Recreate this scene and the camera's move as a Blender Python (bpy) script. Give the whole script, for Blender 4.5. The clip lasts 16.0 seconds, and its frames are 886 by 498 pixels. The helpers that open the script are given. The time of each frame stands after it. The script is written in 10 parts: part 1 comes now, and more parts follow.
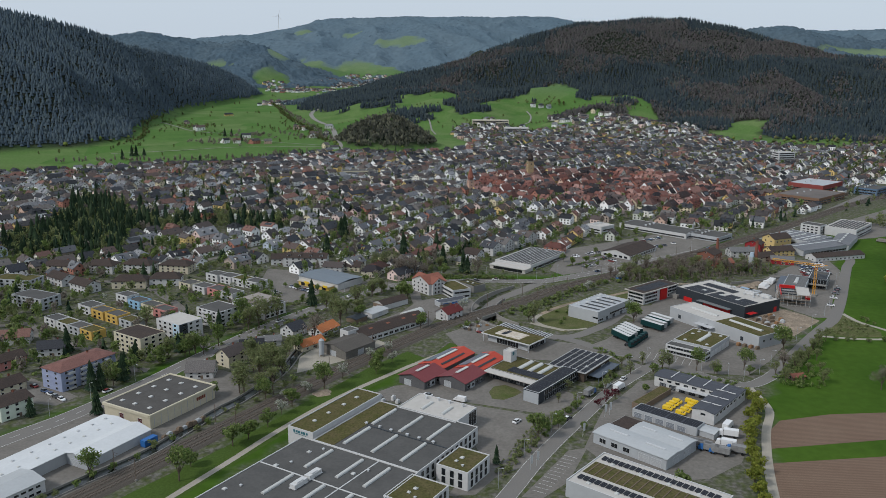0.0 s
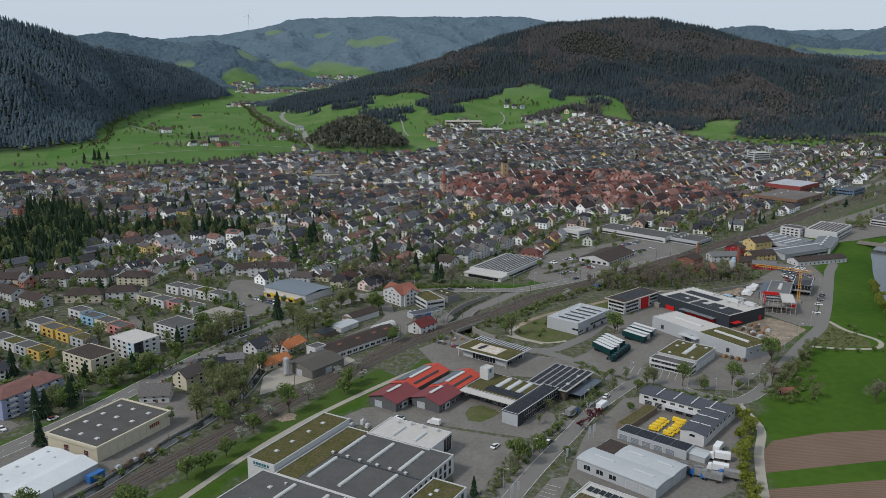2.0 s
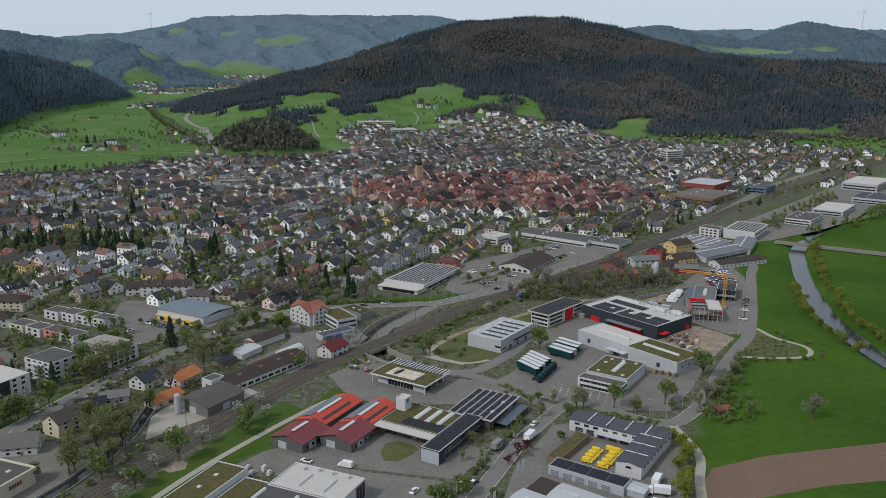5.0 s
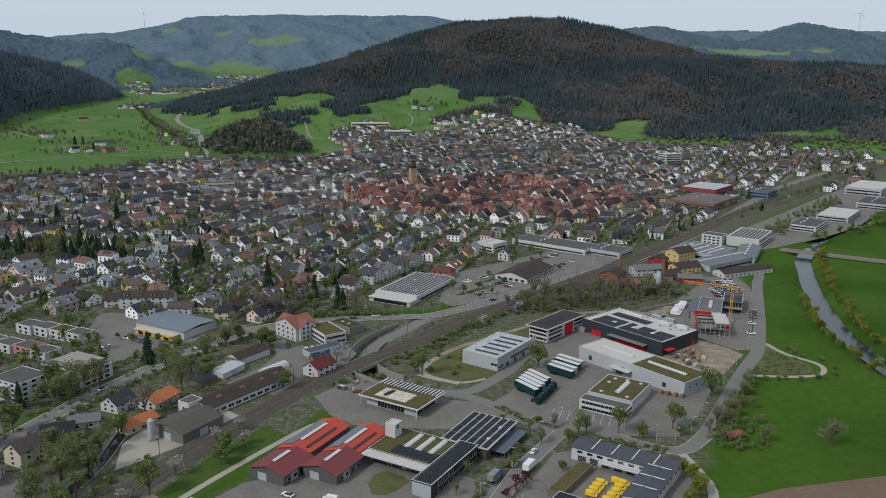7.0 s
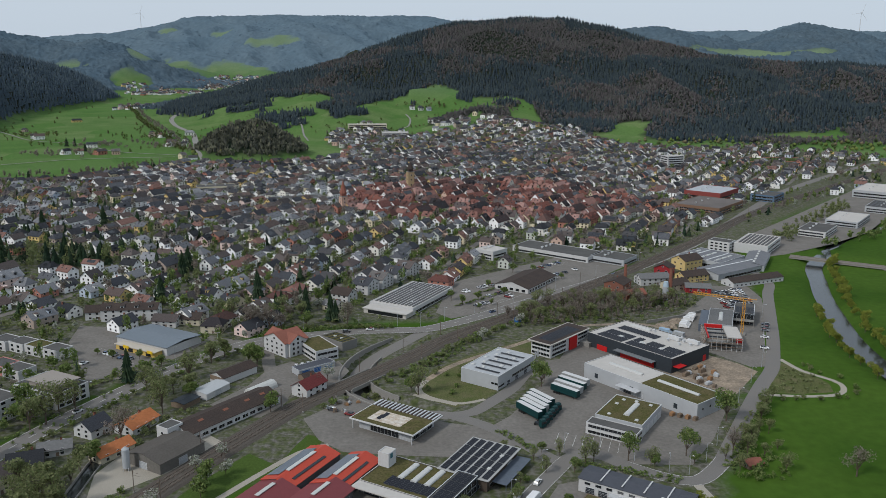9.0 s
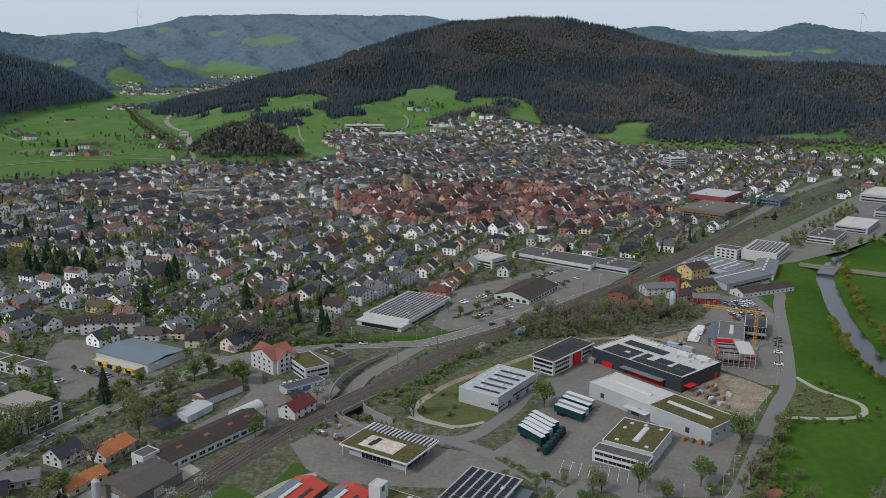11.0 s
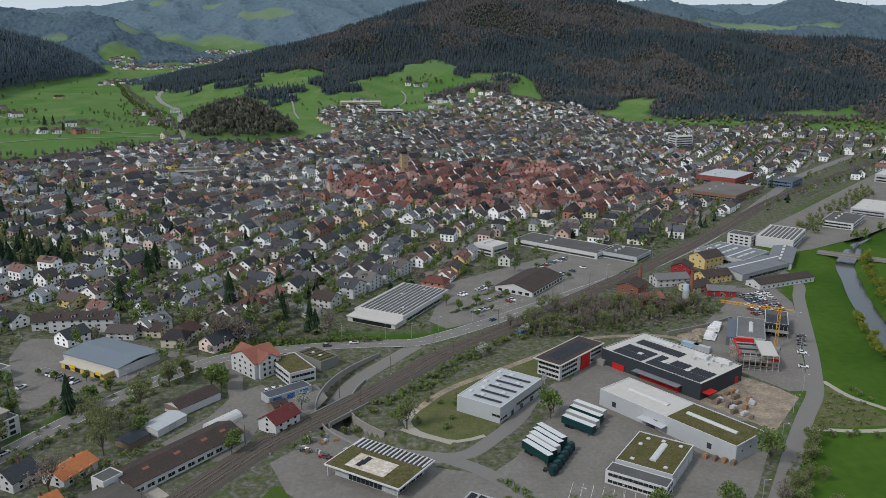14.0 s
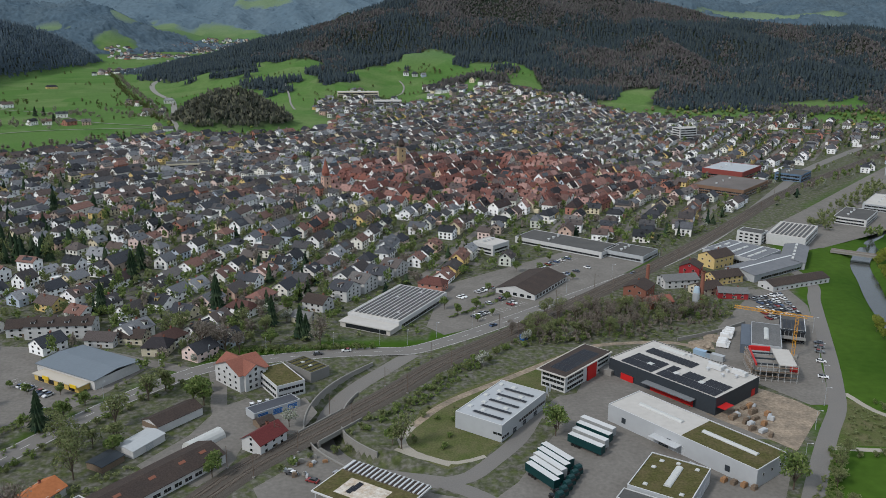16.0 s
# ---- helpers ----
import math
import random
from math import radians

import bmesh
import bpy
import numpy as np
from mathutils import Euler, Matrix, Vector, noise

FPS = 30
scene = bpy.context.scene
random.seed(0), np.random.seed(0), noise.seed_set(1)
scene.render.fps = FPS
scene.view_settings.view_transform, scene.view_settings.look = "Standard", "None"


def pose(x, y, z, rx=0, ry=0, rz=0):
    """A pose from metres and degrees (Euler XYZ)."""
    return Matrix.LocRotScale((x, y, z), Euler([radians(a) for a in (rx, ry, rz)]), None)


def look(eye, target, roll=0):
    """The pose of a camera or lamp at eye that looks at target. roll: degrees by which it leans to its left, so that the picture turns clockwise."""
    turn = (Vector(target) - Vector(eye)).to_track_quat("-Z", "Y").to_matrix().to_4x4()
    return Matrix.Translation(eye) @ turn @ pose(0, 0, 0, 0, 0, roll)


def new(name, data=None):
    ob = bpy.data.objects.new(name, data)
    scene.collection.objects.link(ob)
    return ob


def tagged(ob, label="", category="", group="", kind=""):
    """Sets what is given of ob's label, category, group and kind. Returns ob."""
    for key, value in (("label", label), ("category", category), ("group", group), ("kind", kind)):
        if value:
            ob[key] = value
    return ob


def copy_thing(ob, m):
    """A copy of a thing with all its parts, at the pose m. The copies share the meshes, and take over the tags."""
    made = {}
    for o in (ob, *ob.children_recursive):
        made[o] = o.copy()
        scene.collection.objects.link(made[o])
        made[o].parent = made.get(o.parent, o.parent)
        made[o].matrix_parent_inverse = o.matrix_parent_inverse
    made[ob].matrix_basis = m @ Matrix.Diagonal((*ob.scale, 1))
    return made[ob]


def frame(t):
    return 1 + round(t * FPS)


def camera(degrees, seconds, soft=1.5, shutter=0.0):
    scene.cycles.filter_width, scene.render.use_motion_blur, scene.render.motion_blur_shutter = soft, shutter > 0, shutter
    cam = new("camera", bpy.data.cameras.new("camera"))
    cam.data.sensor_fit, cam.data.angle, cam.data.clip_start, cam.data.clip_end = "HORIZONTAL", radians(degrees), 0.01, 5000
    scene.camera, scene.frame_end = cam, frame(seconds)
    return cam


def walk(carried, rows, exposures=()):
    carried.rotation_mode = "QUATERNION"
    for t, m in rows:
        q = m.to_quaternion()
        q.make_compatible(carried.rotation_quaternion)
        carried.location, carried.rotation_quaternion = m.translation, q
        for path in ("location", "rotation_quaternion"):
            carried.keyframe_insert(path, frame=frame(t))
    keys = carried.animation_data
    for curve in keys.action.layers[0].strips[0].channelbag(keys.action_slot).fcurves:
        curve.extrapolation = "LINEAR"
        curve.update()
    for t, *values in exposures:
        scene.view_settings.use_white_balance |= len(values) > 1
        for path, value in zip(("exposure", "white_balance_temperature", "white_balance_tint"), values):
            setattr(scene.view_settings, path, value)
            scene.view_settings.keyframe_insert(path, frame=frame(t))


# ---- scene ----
cam = camera(56.5, 16.0, soft=0.6)
PATH = [
    (0, (6.937, -21.81, 139.692), (6.753, -19.87, 139.241), 0.4),
    (0.5, (6.58, -16.158, 139.671), (6.398, -14.218, 139.22), 0.4),
    (1, (6.277, -10.528, 139.643), (6.094, -8.588, 139.192), 0.4),
    (1.5, (6.055, -4.956, 139.605), (5.877, -3.016, 139.155), 0.4),
    (2, (5.905, 0.579, 139.548), (5.783, 2.524, 139.098), 0.3),
    (2.5, (5.811, 6.154, 139.477), (5.738, 8.101, 139.026), 0.3),
    (3, (5.829, 11.793, 139.402), (5.793, 13.742, 138.952), 0.3),
    (3.5, (5.962, 17.561, 139.307), (5.96, 19.51, 138.857), 0.3),
    (4, (6.216, 23.334, 139.214), (6.223, 25.283, 138.764), 0.3),
    (4.5, (6.577, 29.077, 139.143), (6.618, 31.025, 138.692), 0.3),
    (5, (6.974, 34.749, 139.109), (7.053, 36.696, 138.658), 0.3),
    (5.2, (7.145, 36.998, 139.114), (7.23, 38.944, 138.66), 0.5),
    (7.5, (9.12, 62.634, 139.406), (9.212, 64.581, 138.957), 0.4),
    (8, (9.504, 68.147, 139.436), (9.597, 70.093, 138.986), 0.4),
    (8.5, (9.85, 73.63, 139.462), (9.943, 75.577, 139.011), 0.4),
    (9, (10.253, 79.129, 139.499), (10.347, 81.076, 139.05), 0.4),
    (11.5, (12.365, 106.222, 139.873), (12.463, 108.168, 139.423), 0.5),
    (12, (12.779, 111.628, 139.893), (12.877, 113.572, 139.433), 0.5),
    (12.5, (13.197, 117.048, 139.901), (13.296, 118.989, 139.43), 0.5),
    (13, (13.612, 122.518, 139.901), (13.711, 124.456, 139.418), 0.5),
    (13.5, (14.019, 128.006, 139.897), (14.12, 129.941, 139.402), 0.5),
    (14, (14.429, 133.49, 139.883), (14.529, 135.422, 139.376), 0.5),
    (14.5, (14.84, 138.976, 139.863), (14.941, 140.905, 139.344), 0.4),
    (15, (15.268, 144.514, 139.842), (15.369, 146.44, 139.313), 0.5),
    (15.5, (15.703, 150.143, 139.822), (15.805, 152.069, 139.292), 0.5),
    (16, (16.139, 155.867, 139.811), (16.241, 157.792, 139.28), 0.5),
]
EXPOSURES = [(0.0, -0.3), (4.0, -0.31), (9.0, -0.32), (13.0, -0.33), (14.3, -0.19), (16.0, -0.17)]
walk(cam, [(t, look(eye, target, roll)) for t, eye, target, roll in PATH], EXPOSURES)

# ---------------------------------------------------------------- light
world = bpy.data.worlds.new("sky")
scene.world = world
world.use_nodes = True
wn, wl = world.node_tree.nodes, world.node_tree.links
wn.clear()
SUN_EL, SUN_AZ = radians(42), radians(235)
sky = wn.new("ShaderNodeTexSky")
sky.sky_type, sky.sun_disc = "NISHITA", False
sky.sun_elevation, sky.sun_rotation = SUN_EL, SUN_AZ
sky.air_density, sky.dust_density = 1.0, 3.0
cloud = wn.new("ShaderNodeMix")
cloud.data_type = "RGBA"
cloud.inputs["Factor"].default_value = 0.84
cloud.inputs[7].default_value = (8.0, 9.25, 10.7, 1)
back = wn.new("ShaderNodeBackground")
back.inputs["Strength"].default_value = 0.095
wout = wn.new("ShaderNodeOutputWorld")
wl.new(sky.outputs[0], cloud.inputs[6])
wl.new(cloud.outputs[2], back.inputs["Color"])
wl.new(back.outputs[0], wout.inputs["Surface"])
sun = new("sun", bpy.data.lights.new("sun", "SUN"))
sun.data.energy, sun.data.angle, sun.data.color = 2.6, radians(8), (1.0, 0.975, 0.945)
to_sun = Vector((math.sin(SUN_AZ) * math.cos(SUN_EL), math.cos(SUN_AZ) * math.cos(SUN_EL), math.sin(SUN_EL)))
sun.matrix_world = look((0, 0, 600), Vector((0, 0, 600)) - to_sun)
scene.view_settings.exposure = 0.0

# ---------------------------------------------------------------- materials
MATS = {}
BASE_FACTOR = 0.88          # scales every plain base colour down, tuned for overall brightness


def mat(name, base, rough=0.85, metal=0.0, grain=0.0, grain_scale=1.0, stain=0.0, stain_scale=0.06, other=None, bump=0.0, spec=0.2):
    """A surface with fine grain and broad stains, in metres; other is the colour that the stains lean to."""
    if name in MATS:
        return MATS[name]
    base, other = [c * BASE_FACTOR for c in base], other and [c * BASE_FACTOR for c in other]
    m = bpy.data.materials.new(name)
    m.use_nodes = True
    n, l = m.node_tree.nodes, m.node_tree.links
    b = n["Principled BSDF"]
    b.inputs["Roughness"].default_value, b.inputs["Metallic"].default_value = rough, metal
    b.inputs["Specular IOR Level"].default_value = spec
    b.inputs["Base Color"].default_value = (*base, 1)
    geo = n.new("ShaderNodeNewGeometry")
    out = None
    if stain:
        t = n.new("ShaderNodeTexNoise")
        t.inputs["Scale"].default_value, t.inputs["Detail"].default_value = stain_scale, 5
        t.inputs["Roughness"].default_value = 0.62
        l.new(geo.outputs["Position"], t.inputs["Vector"])
        r = n.new("ShaderNodeMapRange")
        r.inputs["From Min"].default_value, r.inputs["From Max"].default_value = 0.35, 0.68
        r.inputs["To Max"].default_value = stain
        l.new(t.outputs["Fac"], r.inputs["Value"])
        x = n.new("ShaderNodeMix")
        x.data_type = "RGBA"
        x.inputs[6].default_value = (*base, 1)
        x.inputs[7].default_value = (*(other or [c * 0.5 for c in base]), 1)
        l.new(r.outputs[0], x.inputs["Factor"])
        out = x.outputs[2]
    if grain:
        t = n.new("ShaderNodeTexNoise")
        t.inputs["Scale"].default_value, t.inputs["Detail"].default_value = grain_scale, 4
        l.new(geo.outputs["Position"], t.inputs["Vector"])
        r = n.new("ShaderNodeMapRange")
        r.inputs["From Min"].default_value, r.inputs["From Max"].default_value = 0.25, 0.75
        r.inputs["To Min"].default_value, r.inputs["To Max"].default_value = 1 - grain, 1 + grain
        l.new(t.outputs["Fac"], r.inputs["Value"])
        x = n.new("ShaderNodeVectorMath")
        x.operation = "SCALE"
        if out:
            l.new(out, x.inputs[0])
        else:
            x.inputs[0].default_value = base
        l.new(r.outputs[0], x.inputs["Scale"])
        out = x.outputs[0]
        if bump:
            u = n.new("ShaderNodeBump")
            u.inputs["Strength"].default_value, u.inputs["Distance"].default_value = bump, 0.1
            l.new(t.outputs["Fac"], u.inputs["Height"])
            l.new(u.outputs[0], b.inputs["Normal"])
    if out:
        l.new(out, b.inputs["Base Color"])
    MATS[name] = m
    return m


def varied(name, colours, source="object", rough=0.85, grain=0.15, grain_scale=1.2, spec=0.08, smooth=False):
    """One kind of surface whose colour differs from piece to piece."""
    if name in MATS:
        return MATS[name]
    m = mat(name, colours[0], rough=rough, grain=grain, grain_scale=grain_scale, spec=spec)
    n, l = m.node_tree.nodes, m.node_tree.links
    ramp = n.new("ShaderNodeValToRGB")
    ramp.color_ramp.interpolation = "LINEAR" if smooth else "CONSTANT"
    e = ramp.color_ramp.elements
    while len(e) < len(colours):
        e.new(1.0)
    for i, c in enumerate(colours):
        e[i].position, e[i].color = i / (max(1, len(colours) - 1) if smooth else len(colours)), (*c, 1)
    if source == "object":
        src = n.new("ShaderNodeObjectInfo").outputs["Random"]
    else:
        src = n.new("ShaderNodeNewGeometry").outputs["Random Per Island"]
    l.new(src, ramp.inputs["Fac"])
    scale = [x for x in n if x.type == "VECT_MATH"][0]
    l.new(ramp.outputs["Color"], scale.inputs[0])
    return m


def leafy(m, share=0.4):
    """Lets light through thin leaves."""
    n, l = m.node_tree.nodes, m.node_tree.links
    b, out = n["Principled BSDF"], n["Material Output"]
    t = n.new("ShaderNodeBsdfTranslucent")
    mix = n.new("ShaderNodeMixShader")
    mix.inputs[0].default_value = share
    l.new(b.inputs["Base Color"].links[0].from_socket, t.inputs["Color"])
    l.new(b.outputs[0], mix.inputs[1])
    l.new(t.outputs[0], mix.inputs[2])
    l.new(mix.outputs[0], out.inputs["Surface"])
    return m


WALLS = [(0.76, 0.76, 0.76), (0.82, 0.82, 0.82), (0.68, 0.66, 0.62), (0.8, 0.8, 0.81), (0.6, 0.53, 0.38), (0.84, 0.84, 0.84), (0.74, 0.74, 0.73), (0.78, 0.78, 0.78), (0.52, 0.37, 0.3), (0.82, 0.82, 0.83),
         (0.42, 0.48, 0.56), (0.62, 0.46, 0.2), (0.34, 0.28, 0.24), (0.7, 0.69, 0.66), (0.8, 0.8, 0.8), (0.64, 0.5, 0.46), (0.5, 0.52, 0.47), (0.36, 0.17, 0.13), (0.83, 0.83, 0.82), (0.72, 0.7, 0.64)]
ROOFS = [(0.043, 0.045, 0.051), (0.074, 0.066, 0.065), (0.055, 0.058, 0.066), (0.088, 0.072, 0.068), (0.03, 0.032, 0.036), (0.125, 0.116, 0.112), (0.066, 0.065, 0.068), (0.13, 0.08, 0.069), (0.12, 0.124, 0.134), (0.08, 0.068, 0.065), (0.045, 0.048, 0.056),
         (0.088, 0.092, 0.102), (0.21, 0.215, 0.226), (0.1, 0.086, 0.081), (0.055, 0.053, 0.055), (0.17, 0.098, 0.082), (0.06, 0.054, 0.054), (0.036, 0.038, 0.043), (0.15, 0.154, 0.163), (0.095, 0.073, 0.067)]
REDS = [(0.15, 0.07, 0.06), (0.085, 0.046, 0.041), (0.19, 0.1, 0.085), (0.05, 0.038, 0.038), (0.24, 0.135, 0.115), (0.036, 0.033, 0.036), (0.12, 0.074, 0.066), (0.068, 0.042, 0.038), (0.17, 0.072, 0.056), (0.09, 0.074, 0.072), (0.28, 0.17, 0.15), (0.11, 0.05, 0.043)]
PLASTER = varied("plaster", WALLS, grain=0.1, grain_scale=0.6)
PLASTER_FAR = varied("plaster_far", WALLS, "island", grain=0.12, grain_scale=0.3)
TILES = varied("roof_tiles", ROOFS, grain=0.3, grain_scale=2.2, spec=0.06)
TILES_FAR = varied("roof_tiles_far", ROOFS, "island", grain=0.3, grain_scale=0.8, spec=0.06)
TILES_RED = varied("roof_tiles_red", REDS, grain=0.3, grain_scale=2.2, spec=0.06)
TILES_RED_FAR = varied("roof_tiles_red_far", REDS, "island", grain=0.3, grain_scale=0.8, spec=0.06)
GLASS = mat("window_glass", (0.015, 0.018, 0.022), rough=0.12, spec=0.6)
FRAME = mat("white_frame", (0.57, 0.57, 0.565), rough=0.5)
WHITE = mat("white_render", (0.52, 0.52, 0.52), grain=0.06, grain_scale=0.8, stain=0.3, stain_scale=0.15, other=(0.46, 0.455, 0.44))
CREAM = mat("cream_render", (0.55, 0.5, 0.38), grain=0.06, stain=0.3, stain_scale=0.2, other=(0.4, 0.36, 0.28))
GREYPANEL = mat("grey_metal_panel", (0.4, 0.42, 0.44), rough=0.5, grain=0.05, grain_scale=0.4, stain=0.15)
LIGHTPANEL = mat("light_metal_panel", (0.4, 0.415, 0.43), rough=0.5, grain=0.04, grain_scale=0.4, stain=0.12)
DARKPANEL = mat("anthracite_panel", (0.035, 0.042, 0.05), rough=0.5, grain=0.1)
ASPHALT = mat("asphalt", (0.162, 0.15, 0.136), rough=0.9, spec=0.08, grain=0.16, grain_scale=0.7, stain=0.85, stain_scale=0.09, other=(0.205, 0.191, 0.174))
ROADTAR = mat("road_asphalt", (0.19, 0.178, 0.165), rough=0.9, spec=0.08, grain=0.08, grain_scale=2, stain=0.5, stain_scale=0.08, other=(0.17, 0.165, 0.16))
CONCRETE = mat("concrete", (0.26, 0.25, 0.23), rough=0.9, grain=0.1, grain_scale=2, stain=0.5, stain_scale=0.2, other=(0.2, 0.19, 0.18))
GRAVEL = mat("gravel_path", (0.36, 0.33, 0.28), rough=0.95, grain=0.15, grain_scale=2.5, stain=0.4, stain_scale=0.1, other=(0.26, 0.24, 0.2))
BALLAST = mat("rail_ballast", (0.1, 0.088, 0.077), rough=0.95, spec=0.05, grain=0.35, grain_scale=4, stain=0.4, stain_scale=0.2, other=(0.09, 0.075, 0.06), bump=0.4)
RUST = mat("rail_steel", (0.17, 0.13, 0.105), rough=0.5, metal=0.25, grain=0.1)
MEADOW = mat("meadow", (0.058, 0.092, 0.02), rough=0.95, spec=0.03, grain=0.22, grain_scale=1.2, stain=0.5, stain_scale=0.03, other=(0.068, 0.112, 0.03))
LAWN = mat("rough_grass", (0.078, 0.1, 0.032), rough=0.95, spec=0.03, grain=0.3, grain_scale=1.5, stain=0.75, stain_scale=0.12, other=(0.15, 0.132, 0.078))
SOIL = mat("ploughed_soil", (0.16, 0.105, 0.075), rough=0.95, grain=0.25, grain_scale=3, stain=0.5, stain_scale=0.06, other=(0.2, 0.14, 0.1), bump=0.4)


def furrows(m, spacing, turn, depth):
    """Plough lines: light and dark bands across a field."""
    n, l = m.node_tree.nodes, m.node_tree.links
    geo, mp, w = n.new("ShaderNodeNewGeometry"), n.new("ShaderNodeMapping"), n.new("ShaderNodeTexWave")
    mp.inputs["Rotation"].default_value = (0, 0, radians(turn))
    w.inputs["Scale"].default_value, w.inputs["Distortion"].default_value, w.inputs["Detail"].default_value = 0.314 / spacing, 1.6, 3
    w.inputs["Detail Scale"].default_value = 0.6
    l.new(geo.outputs["Position"], mp.inputs["Vector"])
    l.new(mp.outputs[0], w.inputs["Vector"])
    r = n.new("ShaderNodeMapRange")
    r.inputs["To Min"].default_value, r.inputs["To Max"].default_value = 1 - depth, 1 + depth
    l.new(w.outputs["Fac"], r.inputs["Value"])
    old = [x for x in n if x.type == "VECT_MATH"][0]
    x = n.new("ShaderNodeVectorMath")
    x.operation = "SCALE"
    l.new(old.outputs[0], x.inputs[0])
    l.new(r.outputs[0], x.inputs["Scale"])
    l.new(x.outputs[0], n["Principled BSDF"].inputs["Base Color"])


furrows(SOIL, 1.1, 80, 0.12)
DIRT = mat("bare_dirt", (0.33, 0.265, 0.2), rough=0.95, spec=0.05, grain=0.3, grain_scale=0.9, stain=0.9, stain_scale=0.16, other=(0.16, 0.135, 0.11))
WATER = mat("river_water", (0.022, 0.027, 0.026), rough=0.16, grain=0.2, grain_scale=0.3, spec=0.45)
SEDUM = mat("sedum_roof", (0.078, 0.078, 0.028), rough=0.95, spec=0.05, grain=0.35, grain_scale=1.2, stain=0.8, stain_scale=0.25, other=(0.125, 0.1, 0.055))
FELT = mat("roof_felt", (0.088, 0.087, 0.085), rough=0.9, spec=0.08, grain=0.1, stain=0.6, stain_scale=0.12, other=(0.125, 0.122, 0.117))
PALEROOF = mat("pale_roof_sheet", (0.5, 0.475, 0.445), rough=0.8, grain=0.06, grain_scale=0.5, stain=0.5, stain_scale=0.15, other=(0.43, 0.405, 0.37))
METALROOF = mat("metal_roof_sheet", (0.43, 0.445, 0.455), rough=0.45, grain=0.05, stain=0.25, stain_scale=0.12, other=(0.34, 0.35, 0.355))
SOLAR = mat("solar_glass", (0.014, 0.016, 0.023), rough=0.4, spec=0.12, grain=0.15, grain_scale=1.5)
REDROOF = mat("red_metal_roof", (0.19, 0.045, 0.05), rough=0.6, grain=0.06, stain=0.3, stain_scale=0.2, other=(0.155, 0.042, 0.046))
ORANGERED = mat("bright_red_roof", (0.46, 0.065, 0.038), rough=0.6, grain=0.06, stain=0.3, stain_scale=0.2, other=(0.45, 0.06, 0.04))
DARKROOF = mat("dark_tile_roof", (0.05, 0.039, 0.035), rough=0.9, grain=0.3, grain_scale=2, stain=0.5, stain_scale=0.2, other=(0.078, 0.055, 0.045))
BARK = mat("bark", (0.11, 0.085, 0.065), rough=0.95, grain=0.2, grain_scale=4)
CARRED = mat("signal_red", (0.5, 0.02, 0.02), rough=0.4)
BRICK = mat("red_brickwork", (0.24, 0.1, 0.07), rough=0.9, grain=0.2, grain_scale=3, stain=0.4, other=(0.17, 0.08, 0.06))
YELLOW = mat("yellow_paint", (0.75, 0.5, 0.03), rough=0.4)
RUBBER = mat("tyre_rubber", (0.02, 0.02, 0.02), rough=0.9)
TIMBER = mat("weathered_timber", (0.2, 0.15, 0.11), rough=0.9, grain=0.2, grain_scale=3, stain=0.4)

# ---------------------------------------------------------------- helpers of this scene


def thing(name, label, category, group="", at=None):
    ob = new(name)
    ob.empty_display_size = 0.5
    if at is not None:
        ob.matrix_world = at
    return tagged(ob, label, category, group)


def link_mesh(name, mesh, parent, m=None, label=""):
    ob = new(name, mesh)
    if parent is not None:
        ob.parent = parent
    if m is not None:
        ob.matrix_basis = m
    if label:
        ob["label"] = label
    return ob


def part(name, bm, materials, parent, label="", m=None):
    mesh = bpy.data.meshes.new(name)
    bm.to_mesh(mesh)
    bm.free()
    for x in (materials if isinstance(materials, (list, tuple)) else [materials]):
        mesh.materials.append(x)
    return link_mesh(name, mesh, parent, m, label)


def add_box(bm, x0, x1, y0, y1, z0, z1, mi=0, m=None):
    v = [bm.verts.new((x, y, z)) for z in (z0, z1) for y in (y0, y1) for x in (x0, x1)]
    if m is not None:
        for k in v:
            k.co = m @ k.co
    for f in ((0, 2, 3, 1), (4, 5, 7, 6), (0, 1, 5, 4), (2, 6, 7, 3), (0, 4, 6, 2), (1, 3, 7, 5)):
        bm.faces.new([v[i] for i in f]).material_index = mi
    return v


def boxes(*rows):
    bm = bmesh.new()
    for r in rows:
        add_box(bm, *r)
    return bm


def smooth_line(pts, step=4.0):
    """A Catmull-Rom line through the points of a plan."""
    p = [np.array(q, float) for q in pts]
    p = [2 * p[0] - p[1]] + p + [2 * p[-1] - p[-2]]
    out = []
    for i in range(1, len(p) - 2):
        n = max(1, int(np.linalg.norm(p[i + 1] - p[i]) / step))
        for k in range(n):
            t = k / n
            out.append(0.5 * (2 * p[i] + (p[i + 1] - p[i - 1]) * t + (2 * p[i - 1] - 5 * p[i] + 4 * p[i + 1] - p[i + 2]) * t ** 2
                              + (3 * p[i] - p[i - 1] - 3 * p[i + 1] + p[i + 2]) * t ** 3))
    out.append(p[-2])
    return np.array(out)


def normals(line):
    d = np.gradient(line[:, :2], axis=0)
    d /= np.linalg.norm(d, axis=1)[:, None] + 1e-9
    return np.stack([-d[:, 1], d[:, 0]], 1)


def data_mesh(name, verts, faces, materials, indices=None):
    mesh = bpy.data.meshes.new(name)
    mesh.from_pydata([tuple(v) for v in verts], [], [tuple(f) for f in faces])
    for x in (materials if isinstance(materials, (list, tuple)) else [materials]):
        mesh.materials.append(x)
    if indices is not None:
        mesh.polygons.foreach_set("material_index", np.asarray(indices, dtype=np.int32))
    mesh.update()
    return mesh


